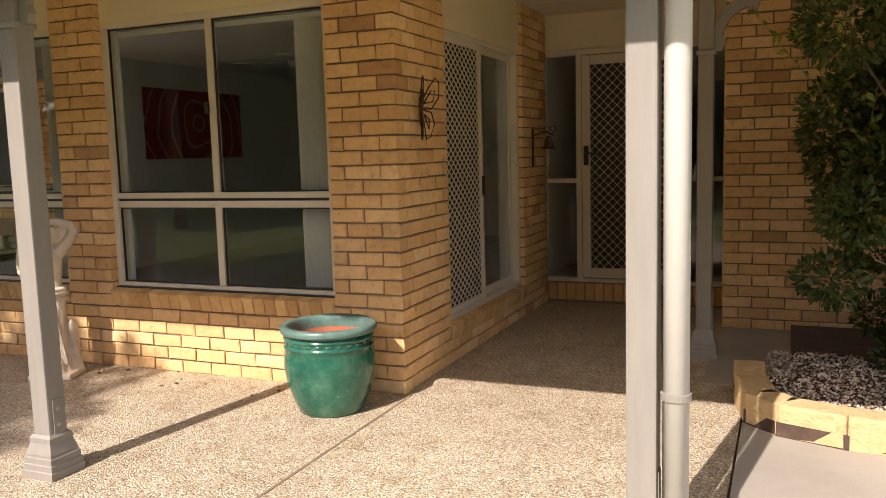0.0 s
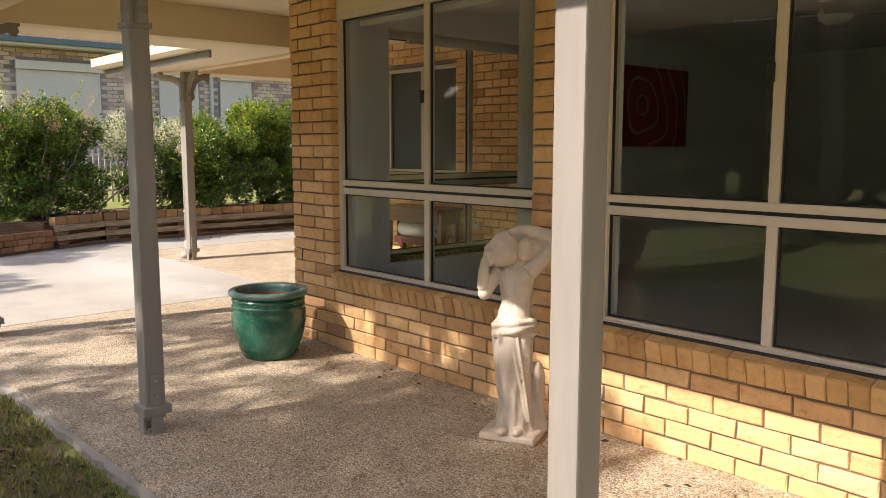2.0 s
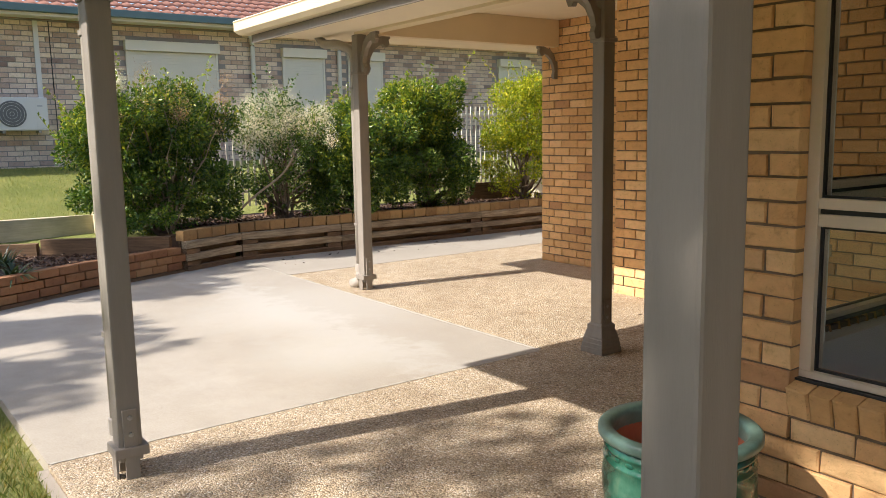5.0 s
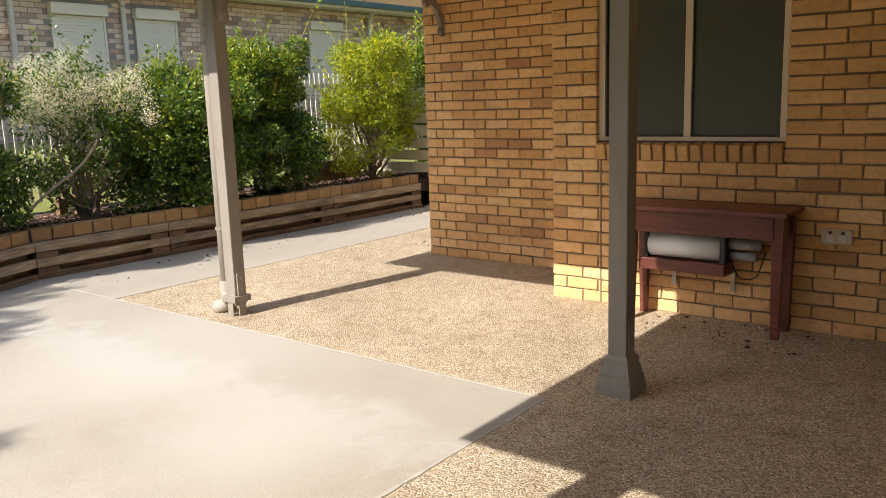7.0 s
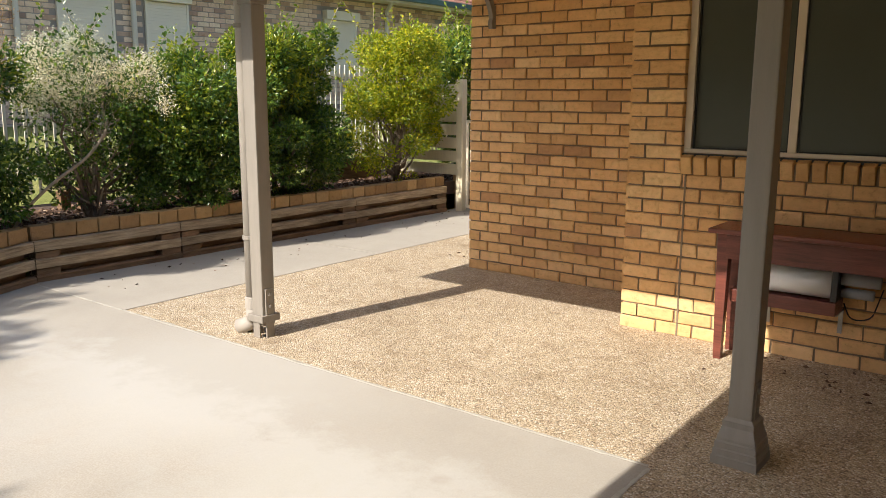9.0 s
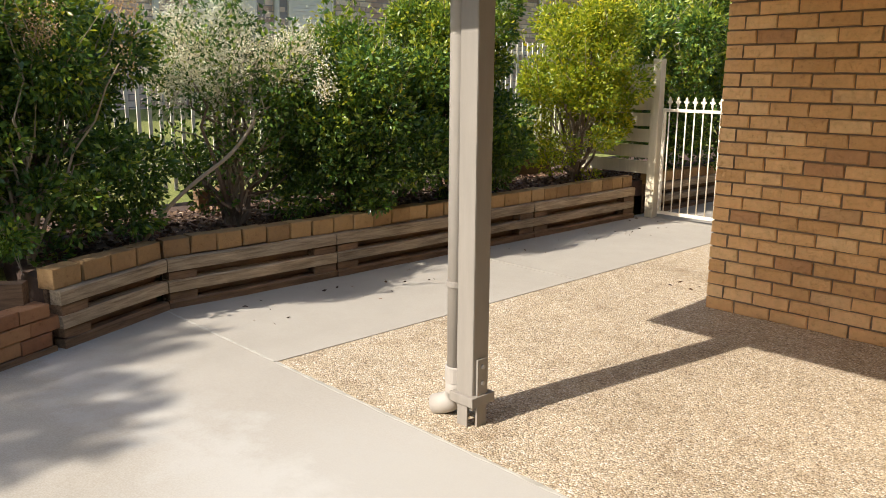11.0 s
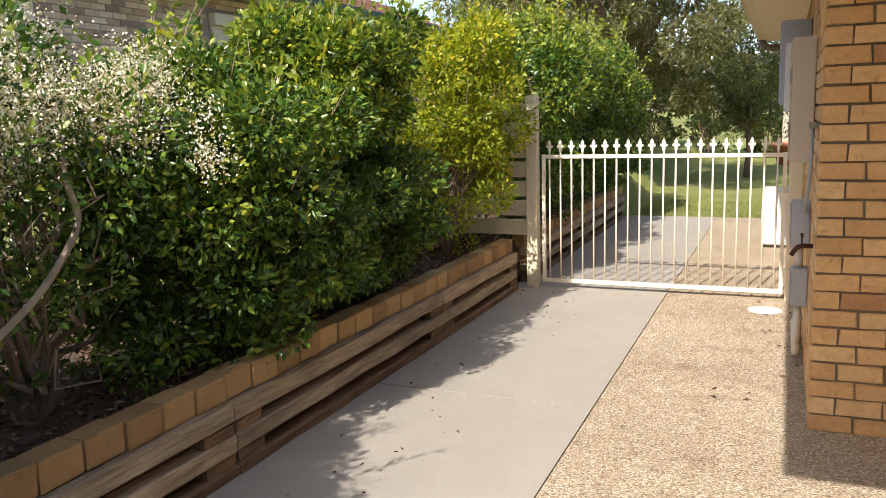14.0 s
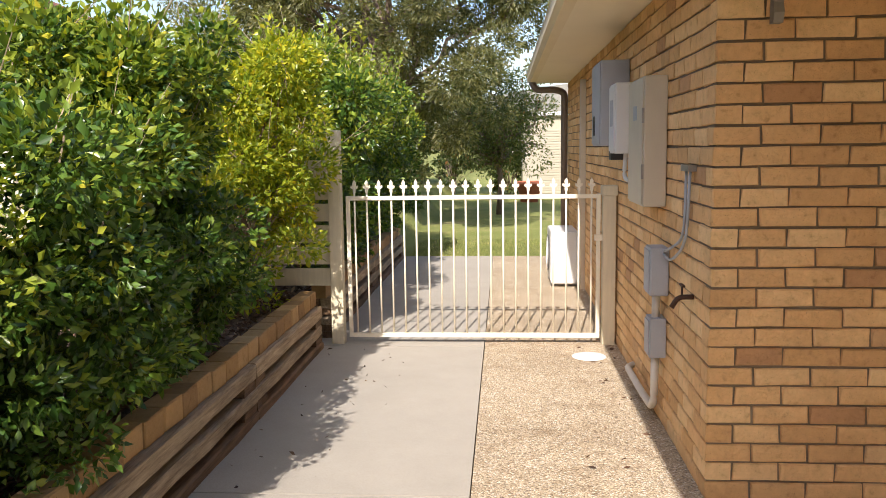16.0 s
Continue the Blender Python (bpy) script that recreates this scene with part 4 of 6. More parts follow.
part("latch", boxes((W - 0.795, W - 0.765, 0.026, 0.045, 1.1, 1.25), bevel=0.006), M_DARK, slide)

# entry: security door with two sidelights
ENT_Y, EX0, EX1 = 7.46, -2.15, -0.47
entry = thing("door_2", "cream security door with diamond grille between two sidelights", "security door", kind="structure")
entry.matrix_basis = pose(EX1, ENT_Y, 0, 0, 0, 180)
EW = EX1 - EX0
D0, D1 = EW - 1.31, EW - 0.40
part("door_frame", boxes((0, EW, -0.05, 0.035, 0.19, 0.225), (0, EW, -0.05, 0.035, 2.28, 2.33), (0, 0.04, -0.05, 0.035, 0.225, 2.28), (EW - 0.04, EW, -0.05, 0.035, 0.225, 2.28), (D0 - 0.05, D0, -0.05, 0.035, 0.225, 2.28), (D1, D1 + 0.05, -0.05, 0.035, 0.225, 2.28), bevel=0.003), M_FRAME, entry)
for l, r in ((0.04, D0 - 0.05), (D1 + 0.05, EW - 0.04)):
    part("mid_rail", boxes((l, r, -0.03, 0.025, 1.12, 1.16), bevel=0.003), M_FRAME, entry)
    for a, b in ((0.225, 1.12), (1.16, 2.28)):
        p = part("sidelight_pane", boxes((l, r, -0.012, -0.008, a, b)), M_GLASS, entry)
        p.visible_shadow = False
leaf = part("door_leaf", boxes((D0 + 0.004, D0 + 0.08, 0.0, 0.034, 0.235, 2.275), (D1 - 0.08, D1 - 0.004, 0.0, 0.034, 0.235, 2.275), (D0 + 0.08, D1 - 0.08, 0.0, 0.034, 0.235, 0.325), (D0 + 0.08, D1 - 0.08, 0.0, 0.034, 2.19, 2.275), bevel=0.004), M_FRAME, entry)
bm = lattice(bmesh.new(), D1 - D0 - 0.16, 1.865, 0.08, 0.08, 0.0028)
g = part("diamond_grille", bm, M_FRAME, leaf, "cream diamond grille")
g.location = (D0 + 0.08, 0.02, 0.325)
part("insect_mesh", boxes((D0 + 0.08, D1 - 0.08, 0.006, 0.008, 0.325, 2.19)), M_MESH, leaf, "dark insect mesh")
hb = boxes((D1 - 0.065, D1 - 0.02, 0.034, 0.044, 1.28, 1.46), bevel=0.004)
hb = tube(bend([(D1 - 0.042, 0.044, 1.39), (D1 - 0.042, 0.085, 1.39), (D1 - 0.15, 0.085, 1.385)]), 0.009, 8, hb)
part("lever_handle", hb, M_DARK, leaf, "black lever handle on a back plate")
part("timber_door", boxes((D0, D1, -0.045, -0.008, 0.23, 2.28)), M_TABLE, entry, "dark timber door behind the screen")

# ---- inside the front room ----
pic = thing("painting", "dark red abstract canvas with pale looping strokes", "painting", (-6.94, 8.36, 1.87))
part("canvas", boxes((0.0, 0.03, -0.9, 0.9, -0.42, 0.42), bevel=0.004), M_PAINTING, pic)

fan = thing("ceiling_fan", "white ceiling fan on a short rod", "ceiling fan", (-4.15, 6.5, 2.6))
part("canopy", turned([(0.0, 0.0), (0.06, 0.0), (0.065, -0.02), (0.03, -0.06), (0.0, -0.06)], 20), M_WHITEMET, fan)
part("rod", tube([(0, 0, -0.05), (0, 0, -0.25)], 0.012), M_WHITEMET, fan)
part("motor", turned([(0.0, -0.24), (0.09, -0.25), (0.11, -0.29), (0.10, -0.33), (0.05, -0.36), (0.0, -0.36)], 24), M_WHITEMET, fan, smooth=True)
for i in range(4):
    b = part("blade", boxes((0.12, 0.62, -0.06, 0.06, -0.305, -0.297), bevel=0.003), M_WHITEMET, fan)
    b.rotation_euler = (0, 0, radians(90 * i + 20))

# ---- verandah posts ----
def corbel():
    """The curved bracket between a post and its beam; local x away from the post, z up to the beam."""
    out = [(0.0, -0.34), (0.045, -0.34), (0.06, -0.30), (0.045, -0.26), (0.06, -0.2), (0.1, -0.13), (0.16, -0.085), (0.2, -0.075), (0.215, -0.1), (0.25, -0.1), (0.27, -0.06), (0.26, -0.03), (0.28, -0.02), (0.28, 0.0), (0.2, 0.0), (0.11, -0.03), (0.055, -0.08), (0.03, -0.15), (0.0, -0.16)]
    bm = bmesh.new()
    a = [bm.verts.new((x, -0.02, z)) for x, z in out]
    b = [bm.verts.new((x, 0.02, z)) for x, z in out]
    bm.faces.new(a)
    bm.faces.new(b[::-1])
    n = len(out)
    for i in range(n):
        bm.faces.new((a[i], b[i], b[(i + 1) % n], a[(i + 1) % n]))
    bmesh.ops.recalc_face_normals(bm, faces=bm.faces)
    return bm


def verandah_post(x, y, base, brackets, label, top=2.375):
    th = thing("verandah_post", label, "post", (x, y, 0), group="verandah posts")
    m = M_POST
    h = 0.05
    if base == "plinth":
        part("shaft", boxes((-h, h, -h, h, 0.0, top), bevel=0.008), m, th)
        bm = bmesh.new()
        lay = [(0.094, 0.0), (0.094, 0.035), (0.089, 0.04), (0.089, 0.065), (0.084, 0.07), (0.084, 0.095), (0.078, 0.10), (0.078, 0.112), (0.064, 0.16), (0.064, 0.185), (0.052, 0.20)]
        rings = [[bm.verts.new((sx * r, sy * r, z)) for sx, sy in ((-1, -1), (1, -1), (1, 1), (-1, 1))] for r, z in lay]
        for a, b in zip(rings, rings[1:]):
            for k in range(4):
                bm.faces.new((a[k], a[(k + 1) % 4], b[(k + 1) % 4], b[k]))
        part("plinth", bm, m, th)
        zb = 0.24
    else:
        part("shaft", boxes((-h, h, -h, h, 0.075, top), bevel=0.008), m, th)
        part("collar", boxes((-0.072, 0.072, -0.072, 0.072, 0.10, 0.145), bevel=0.005), m, th)
        part("stirrup", boxes((-0.062, -0.051, -0.03, 0.03, 0.0, 0.31), (0.051, 0.062, -0.03, 0.03, 0.0, 0.31), (-0.03, 0.03, -0.062, -0.051, 0.0, 0.1), bevel=0.002), m, th)
        zb = 0.2
    for sx in (-1, 1):
        for z in (zb, zb + 0.075):
            b = part("bolt", turned([(0, 0.0), (0.011, 0.0), (0.011, 0.008), (0, 0.01)], 6), M_STEEL, th)
            b.location = (sx * (0.062 if base != "plinth" else 0.05), 0, z)
            b.rotation_euler = (0, radians(90 * sx), 0)
    if base == "plinth":
        part("side_plate", boxes((0.049, 0.055, -0.025, 0.025, 0.19, 0.36), bevel=0.002), m, th)
    part("cap_block", boxes((-0.062, 0.062, -0.062, 0.062, top - 0.36, top - 0.33), bevel=0.006), m, th)
    for ang in brackets:
        c = part("bracket", corbel(), m, th, "curved timber bracket")
        c.matrix_basis = pose(0, 0, top, 0, 0, ang) @ pose(0.05, 0, 0)
    return th


ROW_Y = 2.55
verandah_post(-0.425, 2.66, "plinth", (0, 180), "grey-beige painted square post with a round downpipe")
verandah_post(-3.12, 2.62, "plinth", (0, 180), "grey-beige painted square post on a moulded plinth")
verandah_post(-5.80, ROW_Y, "stirrup", (0, 180), "grey-beige painted square post on a steel stirrup")
verandah_post(-8.66, 2.46, "stirrup", (0, 90), "grey-beige painted corner post on a steel stirrup")
verandah_post(-8.75, 5.54, "plinth", (-90, 180), "grey-beige painted inner corner post on a moulded plinth")
verandah_post(-11.71, 5.48, "stirrup", (0, 90), "grey-beige painted corner post with a round downpipe")
verandah_post(-0.50, 5.66, "plinth", (0,), "dark shaded square post on a moulded plinth by the entry")
for at, ang in (((-11.69, END_Y, 2.375), -90), ((-7.9, FRONT + 0.06, 2.375), 0)):
    if at[1] == END_Y:
        th = tagged(link("wall_bracket", corbel(), M_POST), "grey-beige curved bracket on the brick wall", "bracket")
        th.matrix_basis = pose(*at, 0, 0, ang)


def downpipe(x, y, path, elbow, label, paint=None):
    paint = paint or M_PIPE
    th = thing("downpipe", label, "downpipe", (x, y, 0))
    r = 0.043
    part("pipe", tube(bend(path), r, 18), paint, th, smooth=True)
    for z in (0.62, 1.9):
        part("clip", turned([(r, z - 0.013), (r + 0.008, z - 0.011), (r + 0.008, z + 0.011), (r, z + 0.013)], 18), M_POST, th)
    part("joint", turned([(r + 0.001, 0.16), (r + 0.009, 0.165), (r + 0.009, 0.235), (r + 0.001, 0.24)], 18), paint, th)
    part("elbow", tube(bend(elbow), r + 0.006, 18), paint, th, smooth=True)
    return th


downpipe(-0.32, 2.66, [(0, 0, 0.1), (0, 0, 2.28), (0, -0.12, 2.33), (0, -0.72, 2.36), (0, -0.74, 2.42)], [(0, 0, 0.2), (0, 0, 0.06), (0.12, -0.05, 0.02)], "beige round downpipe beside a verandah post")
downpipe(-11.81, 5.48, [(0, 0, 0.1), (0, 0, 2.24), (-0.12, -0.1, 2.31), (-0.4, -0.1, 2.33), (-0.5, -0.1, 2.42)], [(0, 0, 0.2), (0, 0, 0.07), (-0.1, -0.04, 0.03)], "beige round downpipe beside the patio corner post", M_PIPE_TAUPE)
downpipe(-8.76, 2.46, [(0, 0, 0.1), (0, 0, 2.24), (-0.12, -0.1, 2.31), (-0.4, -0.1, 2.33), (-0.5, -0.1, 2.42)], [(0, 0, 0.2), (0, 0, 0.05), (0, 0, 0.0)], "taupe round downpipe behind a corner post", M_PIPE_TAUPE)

# ---- glazed pots ----
def glazed_pot(x, y, label, turn, size=1.0, squat=1.0):
    th = thing("glazed_pot", label, "pot", (x, y, 0), turn, group="green glazed pots")
    outer = [(0.0, 0.0), (0.17, 0.0), (0.182, 0.012), (0.215, 0.09), (0.245, 0.19), (0.258, 0.28), (0.256, 0.35), (0.248, 0.385), (0.255, 0.392), (0.255, 0.402), (0.247, 0.408), (0.248, 0.435), (0.254, 0.44), (0.254, 0.449), (0.245, 0.455), (0.243, 0.468)]
    part("body", turned(outer, 64), M_GLAZE, th, smooth=True)
    part("rim", turned([(0.242, 0.466), (0.262, 0.472), (0.272, 0.484), (0.272, 0.506), (0.262, 0.516), (0.235, 0.516), (0.224, 0.508), (0.222, 0.48), (0.225, 0.44)], 64), M_RIM, th, "worn grey-green rolled rim", True)
    part("bare_inside", turned([(0.2245, 0.445), (0.235, 0.3), (0.23, 0.25), (0.0, 0.25)], 48), M_TERRA, th, "unglazed terracotta inside", True)
    th.scale = (size, size, size * squat)
    rnd = random.Random(turn)
    rng = np.random.default_rng(turn)
    ang, rad, ln = rng.uniform(0, 6.28, 60), 0.21 * rng.uniform(0, 1, 60) ** 0.5, rng.uniform(0.02, 0.07, 60)
    v, f = leaf_arrays(np.stack([rad * np.cos(ang), rad * np.sin(ang), rng.uniform(0.252, 0.27, 60)], 1), rng.normal(size=(60, 3)) * [1, 1, 0.2], ln, ln * 0.4)
    leaf_part("dry_leaves", th, v, f, M_MULCH, "dry leaves lying on the soil")["kind"] = "stuff"
    for i in range(26):
        a = 2 * math.pi * i / 26
        b = part("raised_scroll", turned([(0, -0.002), (0.012, -0.002), (0.008, 0.0022), (0, 0.003)], 8), M_GLAZE, th, smooth=True)
        b.matrix_basis = pose(0.247 * math.cos(a), 0.247 * math.sin(a), 0.422, 0, 0, math.degrees(a)) @ pose(0, 0, 0, 0, 90, 0) @ Matrix.Diagonal((1.0, rnd.uniform(1.6, 2.4), 1, 1))
    return th


def leaf_arrays(points, dirs, lens, widths, fold=0.25):
    """Folded four-cornered leaves: arrays of corners and of faces."""
    n = len(points)
    rng = np.random.default_rng(n)
    d = dirs / np.linalg.norm(dirs, axis=1, keepdims=True)
    r = rng.normal(size=(n, 3))
    s = np.cross(d, r)
    s /= np.linalg.norm(s, axis=1, keepdims=True)
    u = np.cross(s, d)
    L, Wd = lens[:, None], widths[:, None]
    mid = points + d * L * 0.5
    v = np.stack([points, mid + s * Wd * 0.5 + u * Wd * fold, points + d * L, mid - s * Wd * 0.5 + u * Wd * fold], 1).reshape(-1, 3)
    i = np.arange(n)[:, None] * 4
    f = np.concatenate([i + [0, 1, 2], i + [0, 2, 3]], 1).reshape(-1, 3)
    return v, f


def mesh_from(name, v, f, material):
    me = bpy.data.meshes.new(name)
    me.vertices.add(len(v))
    me.vertices.foreach_set("co", np.asarray(v, dtype=np.float32).ravel())
    me.loops.add(f.size)
    me.loops.foreach_set("vertex_index", f.astype(np.int32).ravel())
    me.polygons.add(len(f))
    me.polygons.foreach_set("loop_start", np.arange(len(f), dtype=np.int32) * f.shape[1])
    me.update(calc_edges=True)
    me.materials.append(material)
    return me


def leaf_part(name, parent, v, f, material, label=""):
    ob = new(name, mesh_from(name, v, f, material))
    ob.parent = parent
    return tagged(ob, label)


def clump_leaves(rng, centres, radii, count, size, aspect=0.5, droop=0.2, squash=0.8):
    """Leaves spread through round clumps, thicker near their skins."""
    w = radii ** 2
    pick = rng.choice(len(centres), count, p=w / w.sum())
    d = rng.normal(size=(count, 3))
    d /= np.linalg.norm(d, axis=1, keepdims=True)
    r = radii[pick] * rng.uniform(0.45, 1.06, count) ** 0.6
    p = centres[pick] + d * r[:, None] * [1, 1, squash]
    way = d * 0.9 + rng.normal(size=(count, 3)) * 0.55 + [0, 0, 0.25 - droop]
    ln = rng.uniform(0.65, 1.25, count) * size
    return leaf_arrays(p, way, ln, ln * aspect * rng.uniform(0.8, 1.15, count))


def branches(rng, base, tips, r0, seg=6, wob=0.06):
    bm = bmesh.new()
    for t in tips:
        a, b = Vector(base), Vector(t)
        pts = []
        for k in range(seg + 1):
            s = k / seg
            p = a.lerp(b, s)
            p.z = a.z + (b.z - a.z) * s ** 0.8
            pts.append(p + Vector(rng.normal(size=3) * wob * (0.3 + s) * (1 if 0 < k < seg else 0.2)))
        tube(pts, [r0 * (1 - 0.75 * k / seg) for k in range(seg + 1)], 6, bm)
    return bm


def shrub(x, y, z, half_x, half_y, top, leaves, label, seed, material=None, size=0.043, name="shrub", light=0.0, stems=9, low=0.03, turn=0.0, group="hedge shrubs", gaps=0.0, clumps=120):
    """A hedge shrub: stems from one stool and a crown of leaves in clumps."""
    rng = np.random.default_rng(seed)
    th = thing(name, label, "shrub", (x, y, z), turn, group=group)
    h = top - z
    c = rng.uniform(-1, 1, (clumps * 3, 3))
    edge_wob = np.array([1 + 0.35 * noise.noise(Vector(q) * 1.9 + Vector((seed, 0, 0))) for q in c])
    keep = (np.abs(c[:, 0]) ** 3 + np.abs(c[:, 1]) ** 3 + np.abs(c[:, 2]) ** 4) < edge_wob
    c = c[keep][:clumps]
    rr = rng.uniform(0.12, 0.26, len(c))
    lump = np.array([noise.noise(Vector((*q[:2], seed)) * 1.7) for q in c])
    cz = low + (c[:, 2] * 0.5 + 0.5) * (h - low - 0.26) * (1 + 0.16 * lump)
    c = np.stack([c[:, 0] * (half_x - 0.12), c[:, 1] * (half_y - 0.1), cz], 1)
    if gaps:
        ok = rng.uniform(size=len(c)) > gaps * np.clip(1.3 - c[:, 2] / h, 0, 1)
        c, rr = c[ok], rr[ok]
    rr *= np.clip(0.65 + 0.5 * c[:, 2] / h, 0.6, 1.05)
    tips = c[rng.choice(len(c), min(stems * 3, len(c)), replace=False)]
    part("stem", branches(rng, (0, 0, -0.02), tips[:stems], 0.022, wob=0.05), M_BARK, th)
    part("twig", branches(rng, (0, 0, 0.25), tips[stems:], 0.010, wob=0.08), M_TWIG, th)
    v, f = clump_leaves(rng, c, rr, int(leaves * 1.2), size, 0.52)
    leaf_part("crown", th, v, f, material or M_LEAF)
    if leaves > 3000:
        high = c[c[:, 2] > h * 0.42]
        bm = bmesh.new()
        pts, ways = [], []
        for q in high[rng.choice(len(high), min(90, len(high)), replace=False)]:
            d = Vector((rng.normal() * 0.5, rng.normal() * 0.5, 1.0)).normalized()
            ln = rng.uniform(0.3, 0.62) * min(1.4, h / 1.8)
            tube([q, Vector(q) + d * ln * 0.5, Vector(q) + d * ln], [0.004, 0.003, 0.001], 4, bm)
            for k in range(16):
                pts.append(Vector(q) + d * ln * (0.35 + 0.65 * k / 15))
                ways.append(d * 0.5 + Vector(rng.normal(size=3)) * 0.7)
        part("shoot", bm, M_TWIG, th)["kind"] = "stuff"
        ln = rng.uniform(0.8, 1.35, len(pts)) * size
        v, f = leaf_arrays(np.array([tuple(q) for q in pts]), np.array([tuple(q) for q in ways]), ln, ln * 0.55)
        leaf_part("shoot_leaves", th, v, f, (M_LEAF_LIGHT if material is M_LEAF_LIGHT else M_LEAF_NEW_SUNLIT) if light else (material or M_LEAF))
    # upper crown: young leaves whose bright colour also stands in for sunlit tops
    if light:
        up = c[:, 2] > h * 0.45
        v, f = clump_leaves(rng, c[up] + [0.0, 0, 0.05], rr[up] * 1.05, int(leaves * light), size, 0.52)
        leaf_part("new_growth", th, v, f, M_LEAF_LIGHT if material is M_LEAF_LIGHT else M_LEAF_NEW_SUNLIT, "bright young leaves with the crown's sunlit top in their colour")["kind"] = "stuff"
    return th, c, rr, rng


def flower_heads(th, rng, centres, count, per, spread, material, label):
    pts = []
    for _ in range(count):
        q = centres[rng.integers(len(centres))]
        pts.append(q + rng.normal(size=(per, 3)) * spread)
    p = np.concatenate(pts)
    ln = rng.uniform(0.008, 0.02, len(p))
    v, f = leaf_arrays(p, rng.normal(size=(len(p), 3)), ln, ln * 0.55)
    leaf_part("dry_flower_head", th, v, f, material, label)["kind"] = "stuff"


# ---- retaining wall of sleepers with a brick capping ----
def run_pose(a, b):
    a, b = Vector((*a, 0)), Vector((*b, 0))
    d = b - a
    return Matrix.Translation(a) @ Matrix.Rotation(math.atan2(d.y, d.x), 4, "Z"), d.length


def sleeper(parent, l, r, y0, y1, z0, z1, material, name="sleeper"):
    bm = bmesh.new()
    n = max(2, int((r - l) / 0.35))
    rings = []
    for i in range(n + 1):
        u = l + (r - l) * i / n
        w = 0.005
        rings.append([bm.verts.new((u, y + random.uniform(-w, w), zz + random.uniform(-w, w))) for y, zz in ((y0, z0), (y0, z1 - 0.008), (y0 + 0.01, z1), (y1, z1), (y1, z0))])
    for a, b in zip(rings, rings[1:]):
        for k in range(5):
            bm.faces.new((a[k], a[(k + 1) % 5], b[(k + 1) % 5], b[k]))
    bm.faces.new(rings[0][::-1])
    bm.faces.new(rings[-1])
    bmesh.ops.recalc_face_normals(bm, faces=bm.faces)
    return part(name, bm, material, parent)


def retaining_run(a, b, cap=True, wood=M_SLEEPER):
    """One bay: rails of timber with gaps between, blocks at their ends, half bricks on top; local y runs behind the face."""
    m, ln = run_pose(a, b)
    th = thing("retaining_wall", "weathered sleeper retaining wall capped with yellow bricks", "retaining wall", kind="structure")
    th.matrix_basis = m
    # bottom rail, spacers and the backing behind the gaps take the darker timber
    for z0, z1, y in ((0.0, 0.055, -0.005), (0.115, 0.19, 0.0), (0.25, 0.335, 0.0)):
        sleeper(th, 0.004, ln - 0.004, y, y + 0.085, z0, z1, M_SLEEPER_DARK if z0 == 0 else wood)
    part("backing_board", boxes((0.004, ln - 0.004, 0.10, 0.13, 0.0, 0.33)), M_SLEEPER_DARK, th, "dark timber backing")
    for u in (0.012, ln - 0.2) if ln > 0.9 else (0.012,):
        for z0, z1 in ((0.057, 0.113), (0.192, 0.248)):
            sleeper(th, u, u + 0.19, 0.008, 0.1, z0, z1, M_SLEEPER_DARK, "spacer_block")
    if cap:
        n = int(ln / 0.18)
        w = ln / n
        for i in range(n):
            c = new("cap_brick", brick_mesh(w - 0.012, M_CAPBRICK, 0.115, 0.12))
            c.parent = th
            c.location = (w * (i + 0.5), 0.04 + random.uniform(-0.006, 0.006), 0.395 + random.uniform(-0.004, 0.004))
            c.rotation_euler = (random.uniform(-0.02, 0.02), random.uniform(-0.015, 0.015), math.pi + random.uniform(-0.03, 0.03))
    return th


BED_X = -14.22
ret = [(-13.92, 4.5), (BED_X - 0.04, 5.28), (BED_X - 0.02, 6.62), (BED_X, 8.92), (BED_X, 10.62)]
for a, b in zip(ret, ret[1:]):
    retaining_run(a, b)
for a, b in (((BED_X, 10.95), (BED_X, 13.3)), ((BED_X, 13.3), (BED_X, 15.8))):
    retaining_run(a, b)
bm = prism([(-14.06, 4.46), (-14.38, 5.28), (-14.36, 6.62), (-14.34, 15.8), (-16.2, 15.8), (-16.2, 4.46)], 0.2, 0.37)
tagged(link("garden_soil", bm, M_SOIL), "dark mulched soil of the hedge bed", "soil", kind="structure")

# bark mulch on the bed
rng = np.random.default_rng(5)
n = 9000
p = np.stack([rng.uniform(-15.7, -14.38, n), rng.uniform(4.6, 11.5, n), 0.372 + rng.uniform(0, 0.02, n)], 1)
way = rng.normal(size=(n, 3)) * [1, 1, 0.25]
ln = rng.uniform(0.02, 0.07, n)
v, f = leaf_arrays(p, way, ln, ln * 0.4)
chips = new("bark_mulch", mesh_from("bark_mulch", v, f, M_MULCH))
tagged(chips, "dark bark chips and dead leaves on the bed", "mulch", kind="stuff")

# ---- hedge ----
HX = -14.74
s0, c0, r0, g0 = shrub(HX - 0.04, 4.46, 0.36, 0.74, 1.0, 2.22, 44000, "dense glossy green hedge shrub with dry flower heads", 11, light=0.16, gaps=0.1, low=0.0, size=0.047, clumps=170)
flower_heads(s0, g0, c0[(c0[:, 2] > 1.45) & (c0[:, 1] < -0.2)] + [0.12, 0, 0.22], 64, 130, 0.07, M_FLOWER, "dry cream flower heads")
flower_heads(s0, g0, c0[(c0[:, 2] > 1.25) & (c0[:, 0] > 0.25)] + [0.2, 0, 0.05], 10, 80, 0.05, M_PINKFLOWER, "faded pinkish flower heads")
